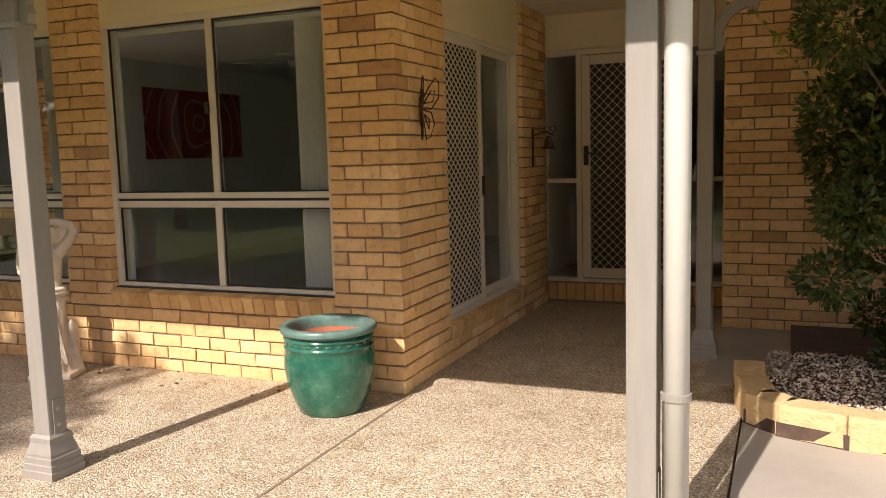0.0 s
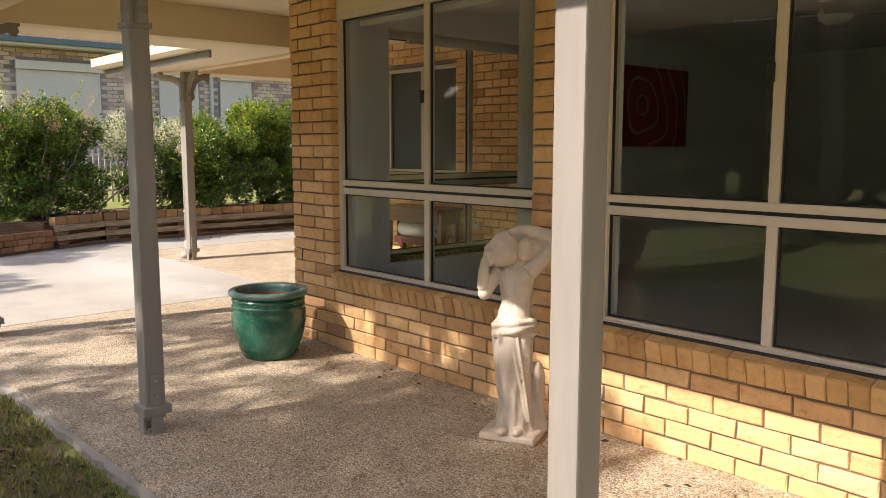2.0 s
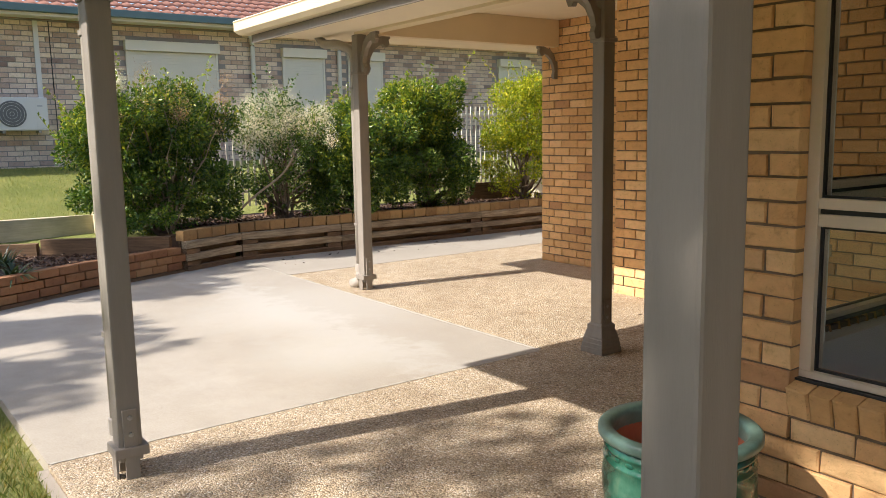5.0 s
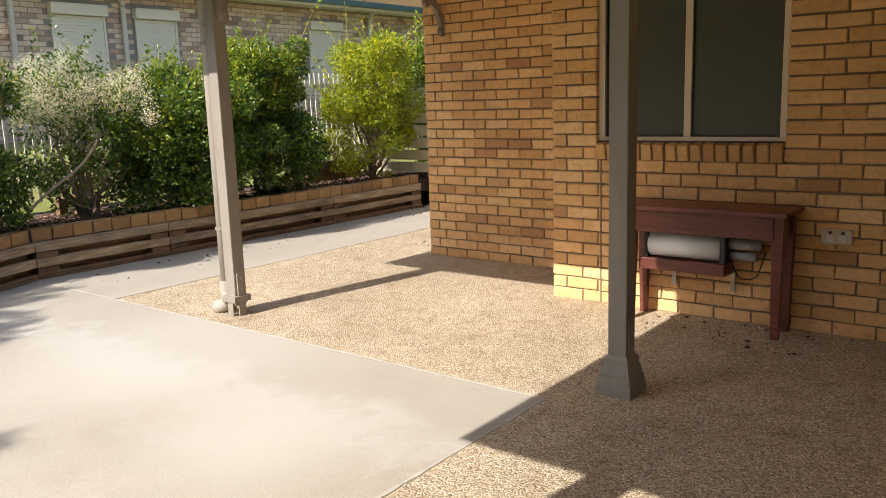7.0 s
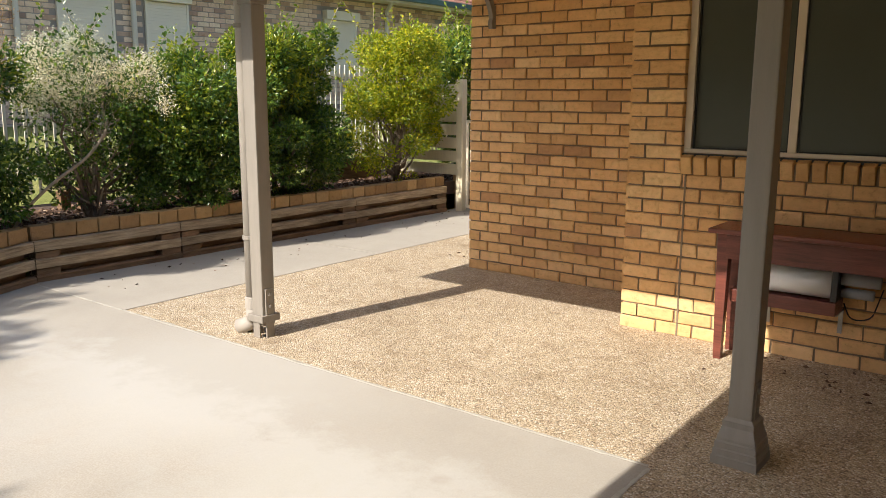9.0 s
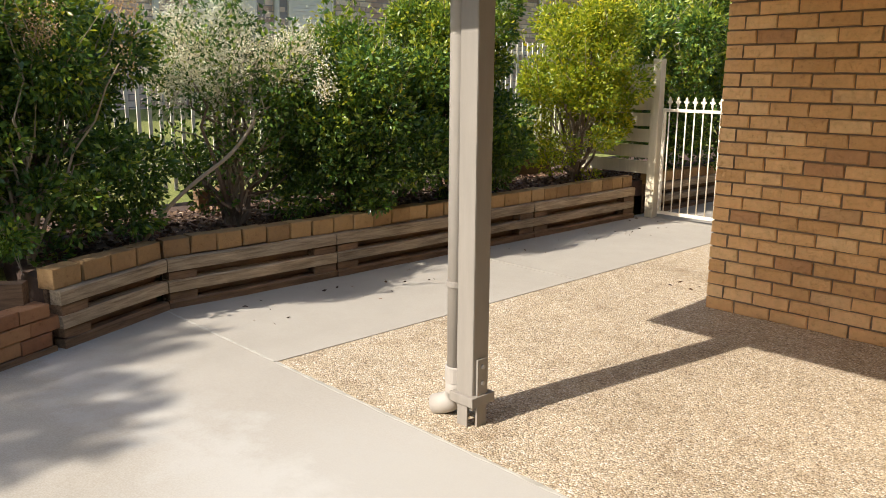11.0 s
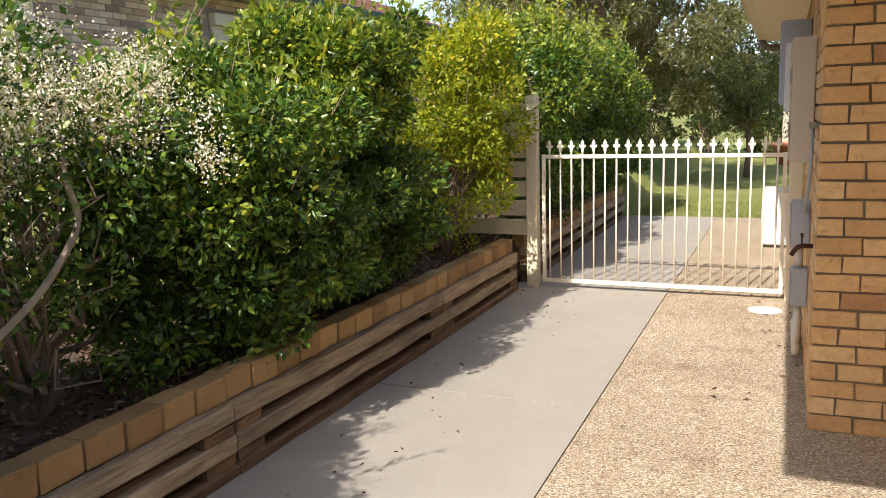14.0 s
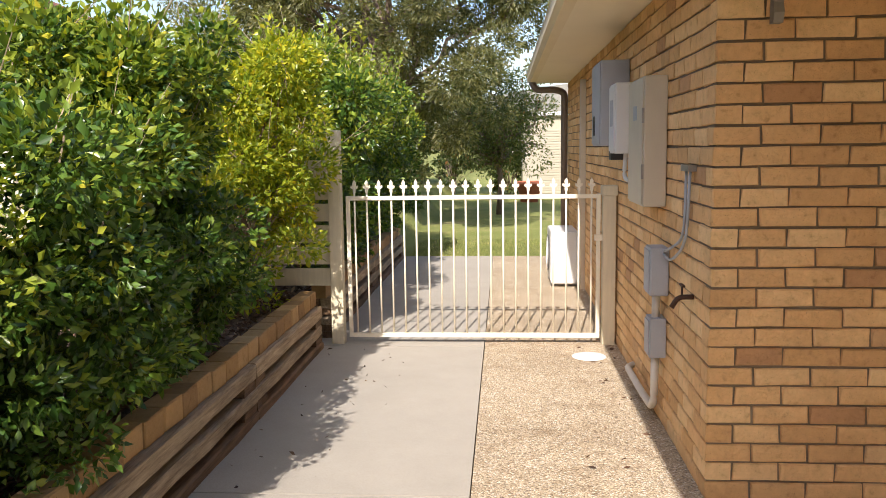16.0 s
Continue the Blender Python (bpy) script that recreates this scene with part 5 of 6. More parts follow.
s2, c2, r2, g2 = shrub(HX - 0.1, 6.12, 0.36, 0.6, 0.62, 2.12, 8500, "sparse grey-green shrub covered in dry cream flowers", 12, gaps=0.6, stems=15, size=0.045)
top = c2[c2[:, 2] > 0.95]
flower_heads(s2, g2, top + [0, 0, 0.08], 300, 150, 0.085, M_FLOWER, "dry cream flower heads")
flower_heads(s2, g2, np.array([[0.68, 0.32, 1.22], [0.69, 0.35, 1.14], [0.68, 0.36, 1.04]]), 5, 90, 0.042, M_WHITEFLOWER, "white drooping flower head")
shrub(HX, 7.15, 0.36, 0.74, 0.76, 2.0, 31000, "dense dark green hedge shrub with glossy leaves", 13, light=0.14, size=0.048)
shrub(HX, 8.3, 0.36, 0.74, 0.68, 2.36, 29000, "tall green hedge shrub with brown stems", 14, light=0.4, stems=18, gaps=0.25, size=0.048)
shrub(HX + 0.06, 10.12, 0.36, 0.68, 0.72, 2.42, 16000, "yellow-green hedge shrub beside the gate", 15, material=M_LEAF_LIGHT, light=0.5, gaps=0.6, stems=16, size=0.046)
s1 = thing("flowering_shrub", "bare twiggy shrub with pinkish dry flower heads", "shrub", (HX + 0.2, 4.55, 0.36))
rng = np.random.default_rng(21)
tips = np.stack([rng.uniform(-0.5, 0.5, 14), rng.uniform(-0.55, 0.75, 14), rng.uniform(1.2, 2.0, 14)], 1)
part("stem", branches(rng, (0, 0, 0), tips, 0.012, wob=0.05), M_TWIG, s1)
flower_heads(s1, rng, tips, 40, 60, 0.06, M_PINKFLOWER, "faded pink flower heads")
limb = thing("fallen_limb", "crooked pale limb leaning out of the hedge", "branch", (0, 0, 0))
part("limb", tube(bend([(-14.5, 5.2, 0.36), (-14.5, 5.38, 0.6), (-14.5, 5.6, 0.77), (-14.48, 5.92, 0.97), (-14.46, 6.1, 1.2), (-14.52, 6.08, 1.38), (-14.6, 6.2, 1.6)]), 0.014, 8), M_TWIG, limb, smooth=True)
for sx, sy, sh in ((-15.5, 6.38, 0.26), (-15.62, 6.24, 0.2)):
    stake = thing("timber_stake", "short weathered timber stake in the hedge bed", "stake", (sx, sy, 0.36), group="bed stakes")
    part("shaft", boxes((-0.045, 0.045, -0.05, 0.05, 0.0, sh), bevel=0.008), M_SLEEPER_DARK, stake)
# hedge beyond the gate
for i, (yy, tp) in enumerate(((11.9, 2.5), (13.4, 2.85), (15.0, 2.75), (16.6, 2.5))):
    shrub(HX + 0.05, yy, 0.36, 0.72, 0.95, tp, 14000, "dark green hedge shrub beyond the gate", 30 + i, light=0.3 if i != 1 else 0.6, size=0.06)

# ---- gate ----
GY, GX0, GX1 = 10.8, -14.04, -12.05
gate = thing("gate", "cream steel picket gate with arrow finials", "gate")
gate.matrix_basis = pose(GX0, GY, 0)
GW = GX1 - GX0
part("gate_frame", boxes((0, 0.03, -0.015, 0.015, 0.05, 1.185), (GW - 0.03, GW, -0.015, 0.015, 0.05, 1.185), (0.03, GW - 0.03, -0.015, 0.015, 1.15, 1.182), (0.03, GW - 0.03, -0.015, 0.015, 0.05, 0.085), bevel=0.003), M_GATE, gate)
n = 20
for i in range(n):
    u = GW * (i + 0.7) / (n + 0.4)
    bar = part("bar", tube([(u, 0, 0.08), (u, 0, 1.26)], 0.0075, 8), M_GATE, gate, smooth=True)
    bm = bmesh.new()
    out = [(0.008, 1.205), (0.013, 1.225), (0.009, 1.235), (0.03, 1.25), (0.026, 1.268), (0.012, 1.262), (0.014, 1.285), (0.0, 1.312)]
    out = out + [(-x, z) for x, z in out[-2::-1]]
    a = [bm.verts.new((u + x, -0.006, z)) for x, z in out]
    b = [bm.verts.new((u + x, 0.006, z)) for x, z in out]
    bm.faces.new(a)
    bm.faces.new(b[::-1])
    for k in range(len(out)):
        bm.faces.new((a[k], b[k], b[(k + 1) % len(out)], a[(k + 1) % len(out)]))
    part("finial", bm, M_GATE, bar)
part("latch", boxes((GW - 0.05, GW + 0.03, -0.03, -0.015, 0.82, 0.87), bevel=0.004), M_GATE, gate)
gp = thing("gate_post", "cream painted square timber gate post", "post", (-14.125, GY, 0), group="gate posts")
part("shaft", boxes((-0.05, 0.05, -0.05, 0.05, 0, 1.7), bevel=0.006), M_GATEPOST, gp)
gp2 = thing("gate_post", "cream painted gate post against the brick wall", "post", (-11.985, GY, 0), group="gate posts")
part("shaft", boxes((-0.05, 0.05, -0.05, 0.05, 0, 1.17), bevel=0.006), M_GATEPOST, gp2)
part("cap", boxes((-0.06, 0.06, -0.06, 0.06, 1.17, 1.25), bevel=0.01), M_GATEPOST, gp2)
slats = thing("slat_fence", "cream horizontal slat screen over the garden bed", "fence", (-14.18, GY, 0))
for i in range(7):
    part("slat", boxes((-1.05, 0, -0.012, 0.012, 0.47 + 0.172 * i, 0.47 + 0.172 * i + 0.14), bevel=0.003), M_GATEPOST, slats)
part("far_post", boxes((-1.08, -1.0, 0.014, 0.09, 0.36, 1.68), bevel=0.004), M_GATEPOST, slats)

# ---- picket fence towards the neighbour ----
fence = thing("picket_fence", "cream steel picket fence behind the hedge", "fence", (-16.25, 5.0, 0.42))
for z in (0.25, 1.35):
    part("rail", boxes((-0.02, 0.02, 0, 9.2, z, z + 0.04), bevel=0.003), M_GATE, fence)
for i in range(92):
    part("picket", boxes((0.021, 0.035, 0.1 * i, 0.1 * i + 0.03, 0.06, 1.5)), M_GATE, fence)

# ---- red-brown table with a roll holder ----
table = thing("side_table", "red-brown varnished timber table against the brick wall", "table", (-8.84, 6.92, 0))
part("tabletop", boxes((-0.53, 0.53, -0.19, 0.17, 0.745, 0.772), bevel=0.006), M_TABLE, table)
part("apron", boxes((-0.44, 0.44, -0.135, -0.115, 0.60, 0.744), (-0.44, 0.44, 0.105, 0.125, 0.6, 0.744), (-0.475, -0.455, -0.09, 0.09, 0.6, 0.744), (0.455, 0.475, -0.09, 0.09, 0.6, 0.744)), M_TABLE, table)
for sx in (-1, 1):
    for sy in (-0.09, 0.12):
        bm = bmesh.new()
        rings = [[bm.verts.new((sx * 0.462 + px * r, sy + py * r, z)) for px, py in ((-1, -1), (1, -1), (1, 1), (-1, 1))] for r, z in ((0.02, 0.0), (0.021, 0.02), (0.032, 0.58), (0.033, 0.744))]
        for a, b in zip(rings, rings[1:]):
            for k in range(4):
                bm.faces.new((a[k], a[(k + 1) % 4], b[(k + 1) % 4], b[k]))
        bm.faces.new(rings[0][::-1])
        bm.faces.new(rings[-1])
        part("leg", bm, M_TABLE, table)
roll = thing("roll_holder", "white roll on a red-brown shelf with steel brackets", "roll holder", (-9.02, 7.0, 0.335))
part("shelf", boxes((-0.25, 0.31, -0.12, 0.06, 0.0, 0.075), bevel=0.004), M_TABLE, roll)
part("roll", tube([(-0.195, -0.03, 0.165), (0.275, -0.03, 0.165)], 0.086, 32), M_PAPER, roll, "white rolled sheet", True)
part("end_cap", boxes((0.276, 0.31, -0.11, 0.05, 0.076, 0.25), bevel=0.006), M_DARK, roll)
part("end_cap", boxes((-0.22, -0.196, -0.11, 0.05, 0.076, 0.25), bevel=0.006), M_DARK, roll)
part("spindle", tube([(0.311, -0.02, 0.195), (0.5, -0.02, 0.195)], 0.036, 16), M_GREYBOX, roll, "grey spindle", True)
part("spindle", tube([(0.311, 0.0, 0.115), (0.47, 0.0, 0.115)], 0.028, 16), M_GREYBOX, roll, "grey spindle", True)
for u in (-0.09, 0.3):
    part("wall_bracket", boxes((u - 0.012, u + 0.012, 0.085, 0.09, -0.14, 0.0), (u - 0.012, u + 0.012, -0.08, 0.085, -0.006, 0.0)), M_STEEL, roll, "steel angle bracket")
part("cable", tube(bend([(0.33, -0.02, 0.06), (0.36, 0.02, -0.04), (0.46, 0.05, -0.03), (0.5, 0.08, 0.14)]), 0.004, 6), M_DARK, roll, "thin black cable")
outlet = thing("power_outlet", "cream double power outlet on the brick wall", "power outlet", (-8.12, BACK_Y, 0.60))
part("plate", boxes((-0.085, 0.085, -0.03, 0.0, -0.045, 0.045), bevel=0.008), M_BOXCREAM, outlet)
for u in (-0.035, 0.035):
    part("socket", boxes((u - 0.022, u + 0.022, -0.034, -0.03, -0.03, 0.012), bevel=0.002), M_WHITEMET, outlet)
    part("switch", boxes((u - 0.008, u + 0.008, -0.038, -0.03, 0.02, 0.036), bevel=0.002), M_DARK, outlet)

glazed_pot(-2.36, 3.86, "large green glazed pot with terracotta inside by the entry pier", 10, 1.0, 0.97)
glazed_pot(-6.75, 3.77, "large green glazed pot on the verandah by the corner", 75, 0.99, 0.93)

# ---- statue: a plain robed figure carrying a jar, in one mesh ----
def statue(x, y, turn):
    bm = boxes((-0.17, 0.17, -0.14, 0.14, 0.0, 0.045), bevel=0.012)
    seg = 64

    def blend(keys, z):
        for (za, *a), (zb, *b) in zip(keys, keys[1:]):
            if z <= zb:
                k = (z - za) / (zb - za)
                k = k * k * (3 - 2 * k)
                return [p + (q - p) * k for p, q in zip(a, b)]
        return list(keys[-1][1:])

    def loft(keys, shape, step=0.012):
        z, rings = keys[0][0], []
        while z <= keys[-1][0] + 1e-6:
            rx, ry, cx, cy = blend(keys, z)
            ring = []
            for i in range(seg):
                a = 2 * math.pi * i / seg
                k = shape(a, z)
                ring.append(bm.verts.new((cx + (rx + k) * math.cos(a), cy + (ry + k) * math.sin(a), z)))
            rings.append(ring)
            z += step
        for p, q in zip(rings, rings[1:]):
            for i in range(seg):
                bm.faces.new((p[i], p[(i + 1) % seg], q[(i + 1) % seg], q[i]))
        bm.faces.new(rings[0][::-1])
        bm.faces.new(rings[-1])

    def folds(a, z):
        # long folds that sweep from the hip to the far foot, deeper towards the hem
        deep = 0.003 + 0.009 * max(0.0, 1 - z / 0.6)
        sweep = math.sin(5 * a + 7.5 * z + 0.9 * math.sin(6 * z))
        knee = 0.028 * math.exp(-((a - 4.35) / 0.45) ** 2 - ((z - 0.36) / 0.12) ** 2)
        return deep * sweep + 0.5 * deep * math.sin(11 * a - 16 * z) + knee

    # skirt, weight on one leg
    loft([(0.03, 0.135, 0.115, 0.015, 0.0), (0.08, 0.112, 0.098, 0.012, 0.0), (0.2, 0.092, 0.085, 0.006, 0.0), (0.34, 0.102, 0.09, 0.0, -0.004), (0.46, 0.117, 0.098, -0.006, -0.004), (0.56, 0.124, 0.1, -0.012, 0.0), (0.63, 0.118, 0.092, -0.01, 0.0), (0.67, 0.1, 0.078, 0.0, 0.0)], folds)
    # bare trunk
    def flesh(a, z):
        bust = 0.016 * (math.exp(-((a - 4.3) / 0.3) ** 2) + math.exp(-((a - 5.15) / 0.3) ** 2)) * math.exp(-((z - 0.86) / 0.035) ** 2)
        cloth = 0.002 * math.sin(9 * a + 30 * z) * (1 if z > 0.8 else 0)
        return bust + cloth - 0.006 * math.exp(-((a - 4.71) / 0.12) ** 2) * math.exp(-((z - 0.74) / 0.08) ** 2)
    loft([(0.62, 0.112, 0.086, -0.012, 0.0), (0.68, 0.098, 0.074, -0.004, 0.0), (0.75, 0.087, 0.066, 0.006, 0.0), (0.83, 0.098, 0.072, 0.006, 0.0), (0.9, 0.112, 0.07, 0.002, 0.004), (0.94, 0.09, 0.056, 0.0, 0.006), (0.965, 0.045, 0.042, 0.006, 0.004), (1.0, 0.036, 0.038, 0.02, -0.002)], flesh)
    # rolled cloth round the hips with a knot in front
    for z, r, tilt, off in ((0.60, 0.021, 0.03, 0.0), (0.632, 0.018, 0.022, 0.6), (0.575, 0.014, 0.04, 1.3)):
        tube([(-0.011 + (0.119 + 0.004 * math.sin(3 * a)) * math.cos(a), (0.097 + 0.004 * math.sin(3 * a)) * math.sin(a), z + tilt * math.cos(a + off)) for a in [2 * math.pi * k / 36 for k in range(37)]], [r * (1 + 0.3 * math.sin(0.9 * k + off)) for k in range(37)], 8, bm)
    tube([(-0.045, -0.092, 0.62), (-0.06, -0.104, 0.59), (-0.052, -0.098, 0.55), (-0.066, -0.09, 0.5)], [0.014, 0.02, 0.015, 0.004], 10, bm)
    for x0, x1 in ((-0.03, 0.07), (0.01, 0.1), (0.05, 0.115)):
        tube([(x0, -0.093 + 0.25 * x0 * x0, 0.58), (x0 * 0.6 + x1 * 0.4, -0.087 + 0.4 * x0 * x0, 0.42), (x0 * 0.25 + x1 * 0.75, -0.066, 0.25), (x1, -0.045, 0.1)], [0.006, 0.009, 0.009, 0.007], 8, bm)

    def ball(c, r, sx=1, sy=1, sz=1):
        bmesh.ops.create_icosphere(bm, subdivisions=3, radius=r, matrix=Matrix.Translation(c) @ Matrix.Diagonal((sx, sy, sz, 1)))
    # head bowed towards the jar, hair gathered behind
    ball((0.072, -0.02, 1.045), 0.06, 0.88, 1.0, 1.1)
    ball((0.1, 0.022, 1.06), 0.064, 1.0, 0.95, 0.95)
    ball((0.05, -0.07, 1.02), 0.016, 0.8, 1.0, 1.5)
    ball((0.068, -0.055, 0.995), 0.022, 1.0, 0.9, 0.7)
    for k in range(9):
        b = 0.4 + 0.22 * k
        tube([(0.08 + 0.03 * math.cos(b), -0.055 + 0.02 * k * 0.4, 1.095 - 0.004 * k), (0.115 + 0.012 * math.sin(k), -0.02 + 0.008 * k, 1.1 - 0.008 * k), (0.15, 0.02 + 0.004 * k, 1.06 - 0.01 * k)], [0.007, 0.011, 0.006], 6, bm)
    tube([(0.01, 0.004, 0.94), (0.05, -0.005, 1.02)], [0.045, 0.036], 12, bm)
    # low arm, bent up to the jar's mouth
    tube([(-0.09, 0.0, 0.925), (-0.13, -0.02, 0.87), (-0.165, -0.04, 0.81), (-0.172, -0.05, 0.79), (-0.176, -0.062, 0.83), (-0.17, -0.075, 0.91), (-0.155, -0.08, 0.985), (-0.14, -0.07, 1.03)], [0.044, 0.042, 0.04, 0.038, 0.037, 0.032, 0.026, 0.024], 14, bm)
    ball((-0.145, -0.075, 1.03), 0.03, 0.7, 0.8, 1.3)
    ball((-0.172, -0.052, 0.798), 0.04)
    ball((0.206, 0.021, 1.072), 0.043)
    # raised arm over the head
    tube([(0.085, 0.0, 0.92), (0.15, 0.01, 0.985), (0.2, 0.02, 1.05), (0.215, 0.022, 1.085), (0.19, 0.02, 1.115), (0.11, 0.012, 1.14), (0.02, 0.0, 1.145), (-0.04, -0.01, 1.125)], [0.05, 0.045, 0.041, 0.039, 0.036, 0.031, 0.025, 0.02], 14, bm)
    # jar on the shoulder, mouth tipped forwards
    path = [(-0.135, -0.125, 0.985), (-0.128, -0.117, 0.99), (-0.115, -0.1, 0.998), (-0.107, -0.09, 1.003), (-0.09, -0.07, 1.015), (-0.06, -0.035, 1.04), (-0.03, 0.0, 1.06), (0.0, 0.03, 1.08)]
    tube(path, [0.03, 0.044, 0.032, 0.062, 0.078, 0.094, 0.088, 0.04], 28, bm)
    # stump with a slung jug beside the leg
    loft([(0.03, 0.075, 0.065, 0.11, 0.06), (0.18, 0.052, 0.05, 0.115, 0.06), (0.34, 0.042, 0.042, 0.12, 0.055), (0.42, 0.03, 0.03, 0.118, 0.05)], lambda a, z: 0.006 * math.sin(4 * a + 20 * z))
    ball((0.135, 0.02, 0.375), 0.042, 0.7, 0.8, 1.4)
    ball((-0.03, -0.12, 0.06), 0.04, 0.8, 1.3, 0.6)
    ball((0.06, -0.11, 0.06), 0.036, 0.8, 1.3, 0.6)
    bmesh.ops.recalc_face_normals(bm, faces=bm.faces)
    ob = link("statue", bm, M_STONE, True)
    ob.matrix_basis = pose(x, y, 0, 0, 0, turn)
    rm = ob.modifiers.new("fuse", "REMESH")
    rm.mode, rm.voxel_size, rm.use_smooth_shade = "VOXEL", 0.005, True
    sm = ob.modifiers.new("soften", "SMOOTH")
    sm.factor, sm.iterations = 0.5, 2
    return tagged(ob, "weathered cream stone garden statue of a robed jar carrier", "statue")


statue(-4.52, 3.885, 24).scale = (0.85, 0.87, 0.915)

# ---- neighbouring house ----
NX, NZ = -20.3, 0.98
nb = thing("neighbouring_house", "pale brick house with roller shutters and terracotta tiled roof", "house", (NX, 0, NZ))
NW = [(5.74, 7.38, 0.75), (8.75, 9.65, 0.75), (10.25, 11.05, 0.75), (14.35, 15.25, 0.75), (18.2, 19.2, 0.75)]
NY0, NY1, NH = -8.0, 24.0, 2.5
part("wall", boxes((-0.3, -0.012, NY0, NY1, -0.4, NH)), M_MORTAR_GREY, nb, "pale mottled brick wall")
vs, fs = [], []
rng = np.random.default_rng(8)
for k in range(int((NH + 0.1) / 0.086)):
    z = -0.1 + k * 0.086
    y = 0.6 - (0.12 if k % 2 else 0.0)
    while y < 19.5:
        if not any(a - 0.1 < y + 0.115 < b + 0.1 and NH - 0.32 - 1.3 < z < NH - 0.3 + 0.1 for a, b, _ in NW):
            d = rng.uniform(-0.004, 0.004)
            n = len(vs)
            vs += [(-0.02, y, z), (-0.02, y + 0.23, z), (-0.02, y + 0.23, z + 0.076), (-0.02, y, z + 0.076), (d, y + 0.004, z + 0.004), (d, y + 0.226, z + 0.004), (d, y + 0.226, z + 0.072), (d, y + 0.004, z + 0.072)]
            fs += [(n + 4, n + 5, n + 6, n + 7), (n, n + 1, n + 5, n + 4), (n + 1, n + 2, n + 6, n + 5), (n + 2, n + 3, n + 7, n + 6), (n + 3, n, n + 4, n + 7)]
        y += 0.24
me = bpy.data.meshes.new("brickwork")
me.from_pydata(vs, [], fs)
me.materials.append(M_NEIGH)
bw = new("brickwork", me)
bw.parent = nb
bw["kind"] = "stuff"
for a, b, _ in NW:
    w = part("window", boxes((-0.06, -0.01, a, b, NH - 1.6, NH - 0.28)), M_SHUTTER, nb, "closed cream roller shutter")
    part("shutter_box", boxes((-0.009, 0.13, a - 0.04, b + 0.04, NH - 0.45, NH - 0.27), bevel=0.01), M_SHUTTER, w)
    for i in range(22):
        part("slat", boxes((0.02, 0.032, a + 0.02, b - 0.02, NH - 1.6 + 0.052 * i, NH - 1.6 + 0.052 * i + 0.048)), M_SHUTTER, w)
    for g in (a, b):
        part("guide", boxes((0.0, 0.045, g - 0.02, g + 0.02, NH - 1.62, NH - 0.45)), M_SHUTTER, w)
for y in (8.1, 10.0, 16.2):
    part("downpipe", tube(bend([(0.06, y, 0.0), (0.06, y, NH - 0.18), (0.3, y - 0.15, NH - 0.06), (0.48, y - 0.2, NH + 0.05)]), 0.045, 10), M_WHITEMET, nb, smooth=True)
part("conduit_cover", boxes((0.0, 0.04, 4.25, 4.33, 1.1, NH - 0.03), bevel=0.006), M_WHITEMET, nb, "white pipe cover above the air conditioner")
part("cable", tube([(0.008, 4.52, 0.2), (0.008, 4.5, NH - 0.02)], 0.008, 6), M_DARK, nb, "thin dark cable down the wall")
part("eave", boxes((-0.01, 0.55, NY0, NY1, NH + 0.01, NH + 0.04)), M_SHUTTER, nb, "cream eave lining")
part("fascia", boxes((0.55, 0.57, NY0, NY1, NH - 0.02, NH + 0.16)), M_SHUTTER, nb)
part("gutter", boxes((0.571, 0.68, NY0, NY1, NH + 0.03, NH + 0.15), bevel=0.012), M_TEAL, nb, "teal painted gutter")
# roof tiles: rows of rolls rising from the gutter
roof_part = part("roof", boxes((-3.0, 0.62, NY0, NY1, NH + 0.05, NH + 0.06)), M_ROOFTILE, nb, "terracotta tiled roof")
rows, cols = 10, int((NY1 - NY0 - 6) / 0.1)
for r in range(rows):
    x0, z0 = 0.66 - 0.31 * r, NH + 0.13 + 0.125 * r
    x1, z1 = x0 - 0.36, z0 + 0.125
    bm = bmesh.new()
    lo, hi, under = [], [], []
    for c in range(cols + 1):
        y = NY0 + 4 + c * 0.1
        wv = 0.02 * math.cos(c * math.pi)
        lo.append(bm.verts.new((x0, y, z0 + 0.028 + wv)))
        hi.append(bm.verts.new((x1, y, z1 + wv)))
        under.append(bm.verts.new((x0 - 0.005, y, z0 - 0.01)))
    for c in range(cols):
        bm.faces.new((lo[c], lo[c + 1], hi[c + 1], hi[c]))
        bm.faces.new((under[c], under[c + 1], lo[c + 1], lo[c]))
    part("tile_course", bm, M_ROOFTILE, roof_part, smooth=True)


def condenser(name, at, turn, label, w=0.82, h=0.54, d=0.3):
    th = thing(name, label, "air conditioner", at, turn)
    part("casing", boxes((-w / 2, w / 2, -d, 0, 0, h), bevel=0.02), M_WHITEMET, th)
    g = part("fan_grille", turned([(0.0, 0.0), (0.2, 0.0), (0.215, 0.006), (0.2, 0.012), (0.0, 0.008)], 32), M_GRILLE, th)
    g.matrix_basis = pose(-w * 0.16, -d - 0.001, h * 0.5, 90, 0, 0)
    for i in range(4):
        r = part("grille_ring", turned([(0.05 * i + 0.030, 0.012), (0.05 * i + 0.0325, 0.016), (0.05 * i + 0.035, 0.012)], 28), M_WHITEMET, g)
    part("side_panel", boxes((w * 0.28, w / 2 - 0.01, -d - 0.004, -d, 0.03, h - 0.03)), M_WHITEMET, th)
    part("badge", boxes((w * 0.3, w * 0.4, -d - 0.006, -d - 0.004, h * 0.72, h * 0.76)), M_GREYBOX, th)
    part("feet", boxes((-w * 0.35, -w * 0.3, -d, 0, -0.04, 0), (w * 0.3, w * 0.35, -d, 0, -0.04, 0)), M_STEEL, th)
    return th


